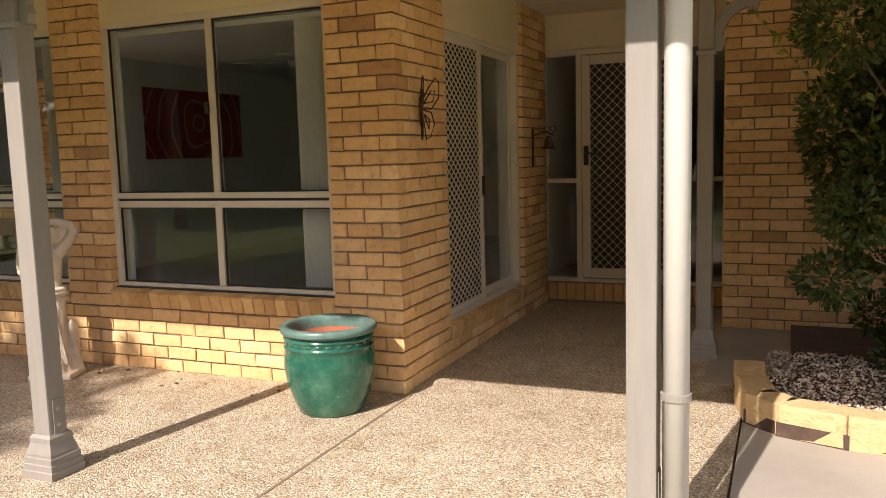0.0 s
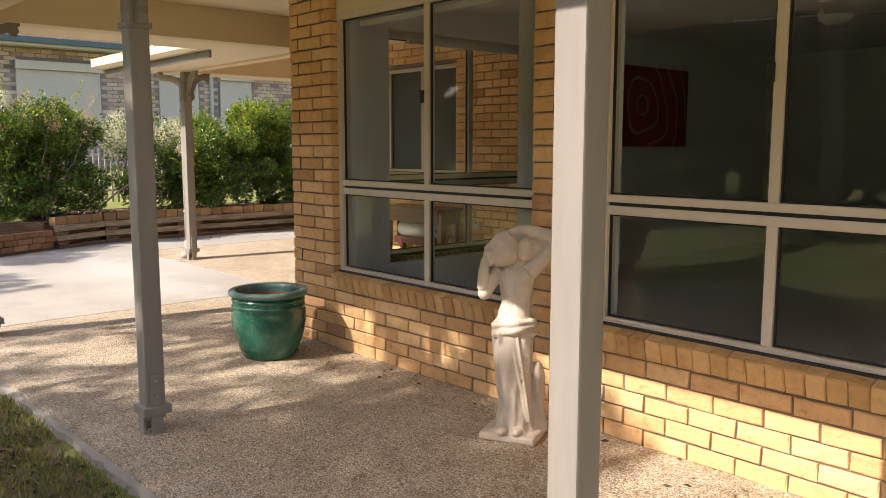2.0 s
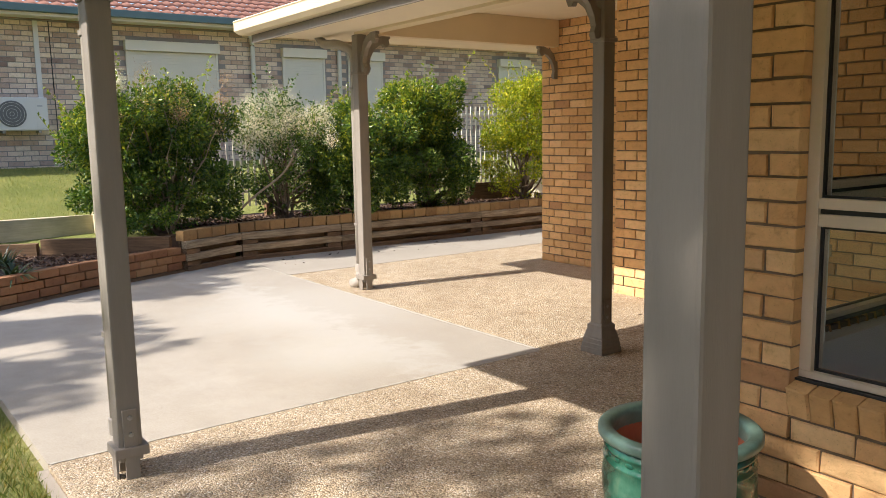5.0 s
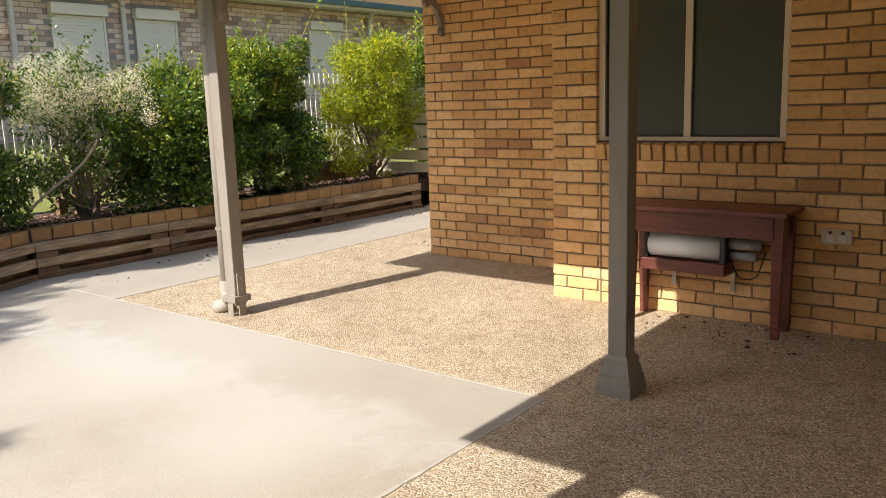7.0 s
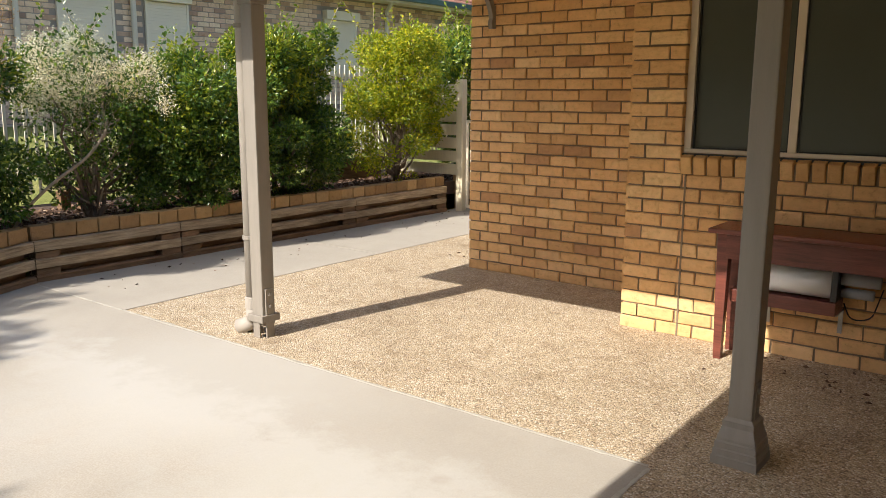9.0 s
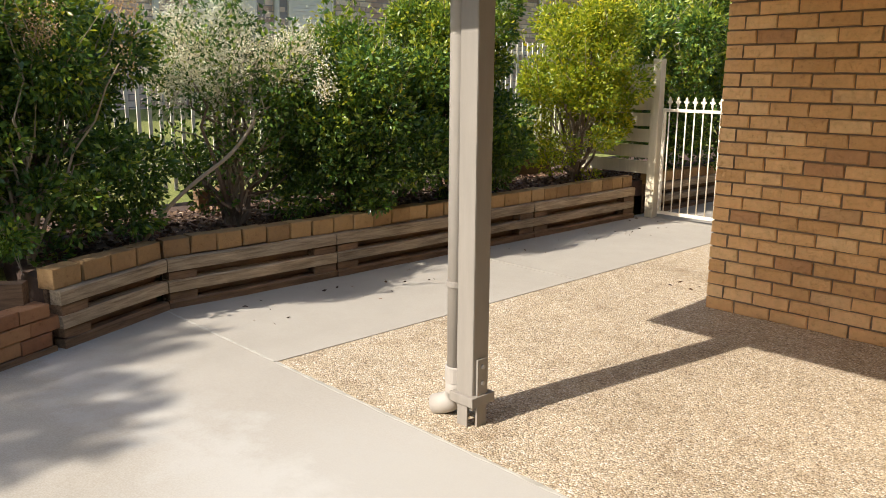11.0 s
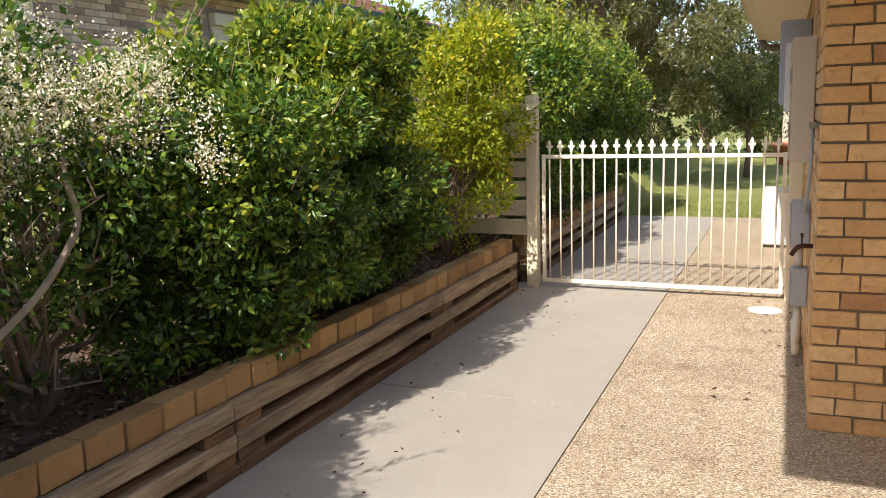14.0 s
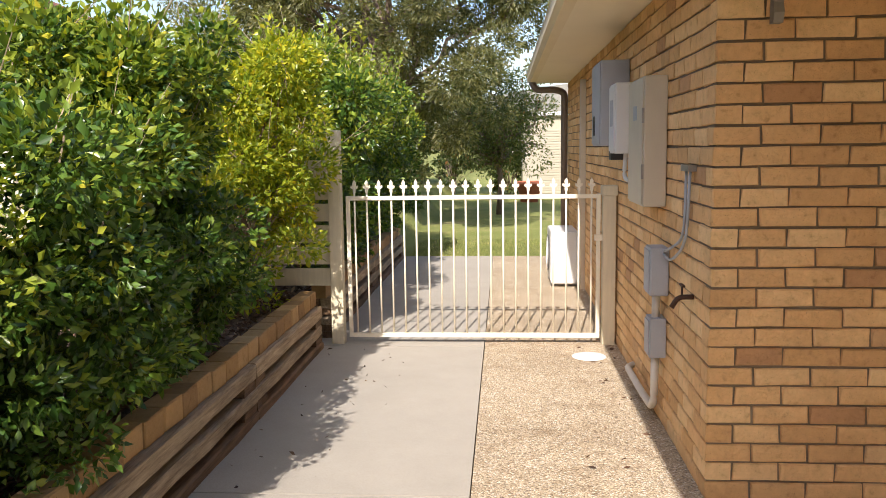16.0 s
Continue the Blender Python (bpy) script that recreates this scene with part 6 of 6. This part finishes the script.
condenser("air_conditioner", (NX + 0.02, 3.92, 1.64), 90, "white outdoor air conditioner on the neighbour's brick wall")
condenser("air_conditioner", (SIDE_X - 0.06, 13.75, 0.04), -90, "white outdoor air conditioner standing beyond the gate", 0.75, 0.58)

# ---- fittings on the side wall ----
def wall_box(name, label, y0, y1, z0, z1, depth, material, category, extra=None):
    th = thing(name, label, category, (SIDE_X, (y0 + y1) / 2, (z0 + z1) / 2))
    w, h = (y1 - y0) / 2, (z1 - z0) / 2
    part("body", boxes((-depth, -0.002, -w, w, -h, h), bevel=0.008), material, th)
    part("cover", boxes((-depth - 0.008, -depth - 0.0005, -w + 0.012, w - 0.012, -h + 0.015, h - 0.015), bevel=0.003), material, th)
    return th, w, h


mb, w, h = wall_box("meter_box", "beige metal meter box with stained door on the brick wall", 8.92, 9.42, 1.22, 1.92, 0.125, M_BOXCREAM, "meter box")
for hz in (0.1, -0.2):
    part("hinge", boxes((-0.137, -0.125, -w - 0.001, -w + 0.012, hz, hz + 0.08)), M_STEEL, mb)
part("sticker", boxes((-0.1355, -0.1335, -0.06, 0.06, 0.12, 0.2)), M_GREYBOX, mb)
inv, w, h = wall_box("inverter", "white electrical inverter box with warning labels", 9.78, 10.06, 1.5, 1.95, 0.16, M_WHITEMET, "inverter")
part("label", boxes((-0.1705, -0.1685, -0.06, 0.06, -0.05, 0.12)), M_GREYBOX, inv)
part("cable", tube(bend([(-0.08, -0.05, -h), (-0.09, -0.05, -h - 0.16), (-0.07, -0.24, -h - 0.18), (-0.05, -0.36, -h - 0.02)]), 0.014, 8), M_WHITEMET, inv, "white flexible conduit", True)
inv2, w, h = wall_box("inverter", "large grey inverter cabinet on the brick wall", 10.25, 10.75, 1.55, 2.14, 0.2, M_GREYBOX, "inverter")
part("label", boxes((-0.2105, -0.2085, 0.02, 0.14, -0.22, -0.08)), M_DARK, inv2)
part("isolator", boxes((-0.12, -0.03, -0.2, -0.08, -h - 0.1, -h), bevel=0.006), M_DARK, inv2)
jb, w, h = wall_box("junction_box", "grey junction box with cable loop on the brick wall", 8.80, 8.97, 0.75, 1.01, 0.1, M_GREYBOX, "junction box")
part("cable", tube(bend([(-0.03, -0.08, h - 0.02), (-0.05, -0.3, h + 0.02), (-0.03, -0.55, h + 0.10), (-0.02, -0.52, h + 0.42)]), 0.007, 8), M_GREYBOX, jb, "grey looped cable", True)
part("cable", tube(bend([(-0.03, -0.05, h - 0.03), (-0.05, -0.34, h - 0.04), (-0.03, -0.60, h + 0.08), (-0.02, -0.60, h + 0.44)]), 0.007, 8), M_GREYBOX, jb, "grey looped cable", True)
part("hook", boxes((-0.04, 0.0, -0.64, -0.49, h + 0.42, h + 0.45)), M_STEEL, jb)
jb2, w, h = wall_box("junction_box", "small grey lower junction box on the brick wall", 8.84, 8.98, 0.40, 0.62, 0.09, M_GREYBOX, "junction box")
part("conduit", tube([(-0.05, -0.01, h), (-0.05, -0.01, h + 0.13)], 0.022, 12), M_PIPE, jb2, smooth=True)
part("conduit", tube(bend([(-0.05, -0.01, -h), (-0.05, -0.01, -0.42), (-0.05, 0.5, -0.44), (-0.05, 0.95, -0.44), (0.0, 1.02, -0.44)]), 0.022, 12), M_PIPE, jb2, "beige conduit along the wall foot", True)
tap = thing("garden_tap", "weathered brass garden tap on the brick wall", "tap", (SIDE_X, 8.25, 0.85))
part("spout", tube(bend([(0, 0, 0), (-0.07, 0, 0), (-0.1, 0, -0.05)]), 0.012, 10), M_RUST, tap, smooth=True)
part("handle", boxes((-0.06, -0.045, -0.035, 0.035, 0.05, 0.06), (-0.057, -0.048, -0.006, 0.006, 0.0, 0.05), bevel=0.003), M_RUST, tap)
cv = thing("drain_cover", "round white drain cover set in the paving", "drain cover", (-12.17, 10.4, 0))
part("lid", turned([(0, 0.006), (0.11, 0.006), (0.125, 0.003), (0.125, 0.0)], 32), M_WHITEMET, cv)
dp = thing("rear_downpipe", "dark brown downpipe at the rear corner of the house", "downpipe", (SIDE_X - 0.06, 15.55, 0))
part("pipe", tube(bend([(0, 0, 0), (0, 0, 2.26), (-0.12, 0, 2.3), (-0.38, 0, 2.3), (-0.44, 0, 2.42)]), 0.045, 12), M_GUTTER, dp, smooth=True)
cn = thing("conduit_cover", "cream vertical conduit cover on the brick wall", "conduit", (SIDE_X - 0.03, 13.3, 0))
part("cover", boxes((-0.03, 0.03, -0.05, 0.05, 0.0, 2.25), bevel=0.006), M_BOXCREAM, cn)

# ---- ornaments by the entry ----
def butterfly(x, y, z):
    th = thing("butterfly_ornament", "rusty iron butterfly ornament on the brick pier", "wall ornament", (x, y, z))
    for s in (-1, 1):
        w = bmesh.new()
        for loop in ([(0.0, 0.02), (0.05, 0.12), (0.085, 0.17), (0.105, 0.15), (0.1, 0.06), (0.06, 0.0), (0.0, 0.0)], [(0.0, 0.0), (0.06, -0.02), (0.075, -0.08), (0.055, -0.15), (0.03, -0.17), (0.02, -0.08), (0.0, -0.02)], [(0.02, 0.03), (0.06, 0.1), (0.08, 0.1), (0.07, 0.04), (0.02, 0.03)], [(0.02, -0.03), (0.05, -0.06), (0.045, -0.11), (0.02, -0.03)]):
            tube([(0.012 + 0.75 * abs(u), s * u * 1.1, v * 1.1) for u, v in loop], 0.0045, 6, w)
        part("wing", w, M_RUST, th, smooth=True)
    part("body", tube([(0.012, 0, -0.1), (0.016, 0, 0.0), (0.014, 0, 0.07)], [0.005, 0.011, 0.006], 8), M_RUST, th, smooth=True)
    return th


butterfly(CORNER_X + 0.002, 4.55, 1.70)
bell = thing("door_bell", "dark cast-iron hanging bell on a scrolled bracket", "bell", (CORNER_X, 6.95, 1.5))
part("wall_plate", boxes((0.002, 0.012, -0.02, 0.02, -0.22, 0.12), bevel=0.003), M_RUST, bell)
arm = tube(bend([(0.01, 0, 0.06), (0.12, 0, 0.09), (0.2, 0, 0.06)]), 0.007, 8)
for u in (0.09, 0.14, 0.19):
    tube([(u + 0.025 * math.cos(a * 0.7), 0, 0.115 + 0.025 * math.sin(a * 0.7)) for a in range(10)], 0.004, 6, arm)
part("scroll_arm", arm, M_RUST, bell)
part("bell_cup", turned([(0.0, 0.05), (0.02, 0.05), (0.032, 0.02), (0.04, -0.03), (0.062, -0.06), (0.058, -0.062), (0.035, -0.03), (0.0, 0.03)], 24, at=(0.15, 0, 0)), M_RUST, bell, smooth=True)
part("pull_cord", tube([(0.15, 0, -0.02), (0.152, 0, -0.2)], 0.004, 6), M_PAPER, bell, "pale pull cord")

# ---- garden bed and climbing shrub by the entry ----
edge = [(-0.27, 5.0), (-0.245, 4.66), (-0.18, 4.32), (-0.02, 4.16), (0.28, 4.06), (0.66, 4.02), (1.08, 4.03), (1.44, 4.08), (1.8, 4.16), (2.2, 4.3)]
bed = thing("garden_edging", "curved edging of yellow rock-face blocks", "garden edging", kind="structure")
for a, b in zip(edge, edge[1:]):
    m, ln = run_pose(a, b)
    bm = bmesh.new()
    n = 5
    box(bm, 0.004, ln - 0.004, -0.0, 0.17, 0.0, 0.165, bevel=0.012)
    for v in bm.verts:
        if v.co.y < 0.02:
            v.co.y += random.uniform(-0.006, 0.006)
    o = part("block", bm, M_EDGEBLOCK, bed)
    o.matrix_basis = m
tagged(link("pavement_strip", boxes((-0.45, 0.1, 4.98, 6.6, -0.1, 0.012)), M_CONC_OLD), "shaded worn concrete strip beside the entry bed", "paving", kind="structure")
bm = prism(edge + [(2.2, 6.5), (0.05, 6.5), (0.05, 5.02)], 0.0, 0.075)
tagged(link("entry_bed_soil", bm, M_SOIL), "dark soil of the entry garden bed", "soil", kind="structure")
rng = np.random.default_rng(9)
n = 9000
p = np.stack([rng.uniform(-0.1, 2.0, n), rng.uniform(4.25, 5.6, n), 0.079 + rng.uniform(0, 0.012, n)], 1)
p = p[(p[:, 1] > 4.62 - 0.55 * np.clip(p[:, 0] + 0.1, 0, 0.6)) | (p[:, 0] > 0.5)]
ln = rng.uniform(0.012, 0.028, len(p))
v, f = leaf_arrays(p, rng.normal(size=(len(p), 3)) * [1, 1, 0.3], ln, ln * 0.8)
tagged(new("white_gravel", mesh_from("white_gravel", v, f, M_GRAVEL)), "white and pink gravel on the garden bed", "gravel", kind="stuff")
shrub(0.98, 5.26, 0.1, 0.96, 0.62, 2.45, 46000, "tall dark green shrub against the entry brick wall", 41, material=M_LEAF_DARK, size=0.055, group="", light=0.02, low=0.0)
shrub(0.72, 4.5, 0.1, 0.16, 0.16, 0.42, 160, "small pale green young plant in the gravel bed", 42, material=M_LEAF_LIGHT, size=0.09, group="", stems=4, low=0.1, clumps=10, name="young_plant")

# ---- low garden at the drive's end ----
lowbed = thing("brick_bed_edging", "low curved garden wall of reddish bricks", "garden wall", kind="structure")
line = [(-12.75, 2.1), (-12.98, 2.5), (-13.2, 2.9), (-13.4, 3.3), (-13.6, 3.7), (-13.78, 4.1), (-13.93, 4.46)]
for a, b in zip(line, line[1:]):
    m, ln = run_pose(a, b)
    for k in range(3):
        for i in range(2):
            c = new("brick", brick_mesh(ln / 2 - 0.01, M_BEDBRICK, 0.076, 0.11))
            c.parent = lowbed
            c.matrix_basis = m @ pose(ln * (i + 0.5) / 2 + (0.04 if k % 2 else -0.02), random.uniform(-0.006, 0.006), 0.075 + 0.083 * k, 0, 0, 180)
    s = part("base_sleeper", boxes((0, ln, -0.012, 0.08, 0.0, 0.032), bevel=0.004), M_SLEEPER_DARK, lowbed)
    s.matrix_basis = m
low = prism([(-12.85, 2.1), (-13.1, 2.5), (-13.5, 3.3), (-14.0, 4.45), (-15.6, 4.45), (-15.6, 1.2), (-13.2, 1.2)], 0.0, 0.22)
tagged(link("low_bed_soil", low, M_SOIL), "dark soil of the low garden bed", "soil", kind="structure")
rng = np.random.default_rng(6)
n = 3500
p = np.stack([rng.uniform(-15.5, -13.7, n), rng.uniform(2.3, 4.6, n), 0.225 + rng.uniform(0, 0.02, n)], 1)
p = p[p[:, 0] < -13.4 - (p[:, 1] - 2.5) * 0.4]
n = len(p)
ln = rng.uniform(0.02, 0.06, n)
v, f = leaf_arrays(p, rng.normal(size=(n, 3)) * [1, 1, 0.25], ln, ln * 0.5)
tagged(new("bark_mulch", mesh_from("bark_mulch", v, f, M_MULCH)), "bark chips and litter on the low bed", "mulch", kind="stuff")
def log_edge(name, label, a, b, z0, z1, material):
    m, ln = run_pose(a, b)
    th = thing(name, label, "garden edging", kind="structure")
    th.matrix_basis = m
    sleeper(th, 0, ln, -0.05, 0.05, z0, z1, material)


log_edge("timber_edging", "round weathered timber edging across the bed", (-14.0, 4.35), (-14.75, 3.2), 0.2, 0.40, M_SLEEPER_DARK)
log_edge("timber_edging", "old timber edging across the low bed", (-14.75, 3.15), (-15.4, 1.9), 0.2, 0.36, M_SLEEPER_DARK)
log_edge("timber_edging", "pale treated pine edging below the lawn", (-15.75, 4.2), (-15.75, 0.2), 0.2, 0.55, M_PINE)
log_edge("timber_edging", "dark stained board standing at the back of the hedge bed", (-15.55, 10.75), (-15.55, 9.7), 0.34, 0.66, M_SLEEPER_DARK)
log_edge("timber_edging", "pale treated pine end block", (-15.68, 4.25), (-15.68, 3.95), 0.2, 0.62, M_PINE)


def strap_plant(x, y, z, n, ln, seed):
    rng = np.random.default_rng(seed)
    th = thing("strap_leaf_plant", "clump of dark glossy strap leaves", "plant", (x, y, z), group="strap-leaf plants")
    vs, fs = [], []
    for i in range(n):
        a, tilt = rng.uniform(0, 2 * math.pi), rng.uniform(0.4, 1.2)
        l, w = ln * rng.uniform(0.7, 1.2), rng.uniform(0.009, 0.014)
        o = rng.normal(size=2) * 0.03
        base = len(vs)
        for s in (0.0, 0.35, 0.7, 1.0):
            r = l * s * math.sin(tilt * (0.6 + 0.6 * s))
            h = l * s * math.cos(tilt * (0.5 + 0.9 * s))
            ww = w * (1 - s ** 3) + 0.001
            cx, cy = o[0] + r * math.cos(a), o[1] + r * math.sin(a)
            vs += [(cx - ww * math.sin(a), cy + ww * math.cos(a), h), (cx + ww * math.sin(a), cy - ww * math.cos(a), h)]
        fs += [(base + 2 * k, base + 2 * k + 1, base + 2 * k + 3, base + 2 * k + 2) for k in range(3)]
    me = bpy.data.meshes.new("leaves")
    me.from_pydata(vs, [], fs)
    me.materials.append(M_AGAP)
    o = new("leaves", me)
    o.parent = th
    return th


rng = np.random.default_rng(3)
for i in range(16):
    strap_plant(rng.uniform(-14.2, -12.9), rng.uniform(1.5, 2.75), 0.0 if i < 5 else 0.2, 60, 0.27, 50 + i)
bush = shrub(-15.2, 2.6, 0.22, 0.16, 0.16, 0.75, 500, "small dry upright shrub in the low bed", 61, material=M_LEAF_DARK, size=0.045, group="", stems=5, clumps=10, name="small_shrub")

# ---- back yard beyond the gate ----
shed = thing("garden_shed", "cream steel shed with a ribbed roller door", "shed", (-11.2, 30.0, -0.06))
part("wall", boxes((-1.0, 2.6, 0, 3.0, 0, 2.55)), M_SHEET, shed)
part("roof", boxes((-1.15, 2.8, -0.15, 3.1, 2.55, 2.66)), M_WHITEMET, shed, "pale steel roof")
rd = part("roller_door", boxes((-0.45, 1.9, -0.02, -0.002, 0.05, 2.15)), M_SHEET, shed)
for i in range(26):
    part("rib", boxes((-0.45, 1.9, -0.035, -0.021, 0.07 + 0.08 * i, 0.12 + 0.08 * i), bevel=0.004), M_SHEET, rd)
for i in range(7):
    shrub(-24 + 1.9 * i, 32 + 0.5 * (i % 2), -0.06, 1.2, 0.9, 3.0 + 0.5 * (i % 3), 4000, "dark rear boundary shrub", 140 + i, material=M_LEAF_DARK, size=0.15, group="rear boundary shrubs", clumps=60)
tp = thing("terracotta_pot", "terracotta pot by the shed wall", "pot", (-12.05, 28.3, -0.06))
part("pot", turned([(0, 0), (0.24, 0), (0.36, 0.5), (0.4, 0.52), (0.4, 0.6), (0.36, 0.6), (0.33, 0.5), (0, 0.45)], 24), M_TERRA, tp, smooth=True)
hill = bmesh.new()
prev = None
for i in range(61):
    x = -260 + 8 * i
    hh = 16 + 6 * noise.noise(Vector((i * 0.16, 0, 0))) + 3 * noise.noise(Vector((i * 0.9, 3, 0)))
    cur = [hill.verts.new((x, 190, -1)), hill.verts.new((x, 205, hh * 0.6)), hill.verts.new((x, 225, hh))]
    if prev:
        for k in range(2):
            hill.faces.new((prev[k], cur[k], cur[k + 1], prev[k + 1]))
    prev = cur
tagged(link("backdrop_hill", hill, M_HILL, True), "far wooded hillside behind the gardens", "hill", kind="structure")


def tree(name, x, y, z, height, crown, crown_z, leaves, seed, material, size, label, trunk=0.16, clumps=150, rlo=0.25, rhi=0.6):
    rng = np.random.default_rng(seed)
    th = thing(name, label, "tree", (x, y, z))
    c = rng.normal(size=(clumps, 3))
    c /= np.linalg.norm(c, axis=1, keepdims=True)
    c *= rng.uniform(0.25, 1.0, (clumps, 1)) ** 0.5
    c = c * crown + [0, 0, crown_z]
    rr = rng.uniform(rlo, rhi, clumps)
    bm = tube([(0, 0, -0.1), (0.05, 0.03, height * 0.2), (-0.04, 0.05, height * 0.42), (0.03, 0, height * 0.6)], [trunk, trunk * 0.8, trunk * 0.65, trunk * 0.4], 10)
    part("trunk", bm, M_BARK, th, smooth=True)
    tips = c[rng.choice(clumps, min(26, clumps), replace=False)]
    part("limb", branches(rng, (0, 0.03, height * 0.35), tips, trunk * 0.4, wob=0.15), M_BARK, th)
    v, f = clump_leaves(rng, c, rr, leaves, size, 0.35, droop=0.5)
    leaf_part("crown", th, v, f, material)
    return th


tree("olive_tree", -15.0, 20.5, -0.06, 6.6, (3.3, 2.8, 3.2), 4.3, 105000, 71, M_LEAF_GREY, 0.10, "grey-green feathery tree beyond the lawn")
tree("olive_tree", -18.5, 27.0, -0.06, 8.0, (3.8, 3.0, 3.6), 5.2, 40000, 72, M_LEAF_GREY, 0.13, "tall grey-green feathery tree by the rear fence", clumps=160, rlo=0.3, rhi=0.7)
tree("garden_tree", -12.9, 24.0, -0.06, 3.4, (1.3, 1.3, 1.2), 2.2, 14000, 73, M_LEAF_DARK, 0.09, "dark green rounded tree beside the shed", trunk=0.1, clumps=70)
# trees of the front yard, behind the walk, that throw the dappled shade and show in the panes
tree("front_tree", -7.6, -6.1, -0.06, 8.5, (2.8, 2.5, 1.6), 7.0, 22000, 81, M_LEAF, 0.16, "tall open-crowned tree in the front yard", trunk=0.2, clumps=98, rlo=0.2, rhi=0.42)
tree("front_tree", -14.8, -3.75, -0.06, 7.5, (0.95, 0.8, 0.9), 6.6, 2500, 82, M_LEAF, 0.2, "open-crowned tree in the front yard beside the drive", trunk=0.15, clumps=20, rlo=0.14, rhi=0.3)
tree("front_tree", -12.3, -5.45, -0.06, 8.0, (1.5, 0.9, 0.7), 6.7, 5000, 83, M_LEAF, 0.18, "open-crowned tree beside the drive entrance", trunk=0.15, clumps=28, rlo=0.14, rhi=0.3)
for i, (x, y, hgt) in enumerate(((6, -16, 7), (1.0, -18, 9), (-5, -20, 8), (-11, -17, 8), (-18, -19, 9), (12, -20, 9))):
    tree("street_tree", x, y, -0.06, hgt, (3.6, 2.6, hgt * 0.36), hgt * 0.6, 9000, 90 + i, M_LEAF_DARK, 0.3, "dark leafy tree across the front yard", trunk=0.2, clumps=80, rlo=0.4, rhi=0.9)

for i in range(28):
    shrub(-26 + 1.5 * i, -13.0 - 2.4 * (i % 3), -0.06, 1.9, 1.3, 6.0 + 0.7 * (i % 4), 9000, "dark street-side shrub across the front yard", 110 + i, material=M_LEAF_GREY, size=0.32, group="street-side shrubs", clumps=110)

# ---- grass on the lawn beside the paving ----
def grass(name, x0, x1, y0, y1, n, seed, keep, h=0.05, material=M_GRASS_SUNLIT):
    rng = np.random.default_rng(seed)
    x, y = rng.uniform(x0, x1, n), rng.uniform(y0, y1, n)
    ok = np.array([keep(a, b) for a, b in zip(x, y)])
    x, y = x[ok], y[ok]
    z = np.array([ground_height(a, b) for a, b in zip(x, y)])
    p = np.stack([x, y, z], 1)
    ln = rng.uniform(0.5, 1.3, len(p)) * h
    d = rng.normal(size=(len(p), 3)) * [0.5, 0.5, 0.1] + [0, 0, 0.8]
    v, f = leaf_arrays(p, d, ln, np.full(len(p), 0.005), 0.1)
    tagged(new(name, mesh_from(name, v, f, material)), "short uneven grass blades of the lawn", "grass", kind="stuff")


def bare(x, y):
    return noise.noise(Vector((x * 0.9, y * 0.9, 4))) < 0.12 + 0.25 * smooth_step(-6.5, -8.5, x)


# front blades are coloured darker, as under tree shade; the rest keep the sunlit colour
grass("grass", -13.0, -4.0, -0.6, 2.18, 110000, 14, lambda x, y: y < 2.15 + 0.019 * (x + 9.0) and bare(x, y), 0.07, M_GRASS_SHADED)
grass("grass", -19.8, -15.8, 0.5, 6.0, 30000, 15, lambda x, y: True, 0.05)
grass("grass", -14.2, -11.8, 16.02, 18.5, 12000, 16, lambda x, y: True, 0.05)
pts = []
for i in range(48):
    a = 2 * math.pi * i / 48
    k = 1 + 0.25 * noise.noise(Vector((3 * math.cos(a), 3 * math.sin(a), 1)))
    pts.append((-5.0 + 3.3 * k * math.cos(a), min(1.1 + 1.35 * k * math.sin(a), 2.13)))
tagged(link("bare_ground", prism(pts, -0.1, -0.052), M_DIRT), "bare brown earth where the lawn has worn away", "earth", kind="structure")
rng = np.random.default_rng(17)
n = 5200
p = np.stack([rng.uniform(-7.9, -2.5, n), rng.uniform(0.5, 2.14, n), -0.055 + rng.uniform(0, 0.02, n)], 1)
ln = rng.uniform(0.02, 0.06, n)
v, f = leaf_arrays(p, rng.normal(size=(n, 3)) * [1, 1, 0.25], ln, ln * 0.5)
tagged(new("leaf_litter", mesh_from("leaf_litter", v, f, M_MULCH)), "dry brown leaf litter on bare ground", "leaf litter", kind="stuff")

# fallen leaves on the paving
rng = np.random.default_rng(23)
spots = np.concatenate([np.stack([rng.uniform(-9.3, -8.0, 70), rng.uniform(6.55, 7.05, 70)], 1), np.stack([rng.uniform(-14.15, -13.5, 60), rng.uniform(5.3, 10.6, 60)], 1), np.stack([rng.uniform(-7.0, -2.2, 50), rng.uniform(3.9, 4.22, 50)], 1), np.stack([rng.uniform(-12.4, -11.95, 30), rng.uniform(8.2, 10.7, 30)], 1)])
p = np.concatenate([spots, np.full((len(spots), 1), 0.006)], 1)
ln = rng.uniform(0.015, 0.05, len(p))
v, f = leaf_arrays(p, rng.normal(size=(len(p), 3)) * [1, 1, 0.12], ln, ln * 0.4)
tagged(new("fallen_leaves", mesh_from("fallen_leaves", v, f, M_MULCH)), "scattered dry leaves on the paving", "leaves", kind="stuff")
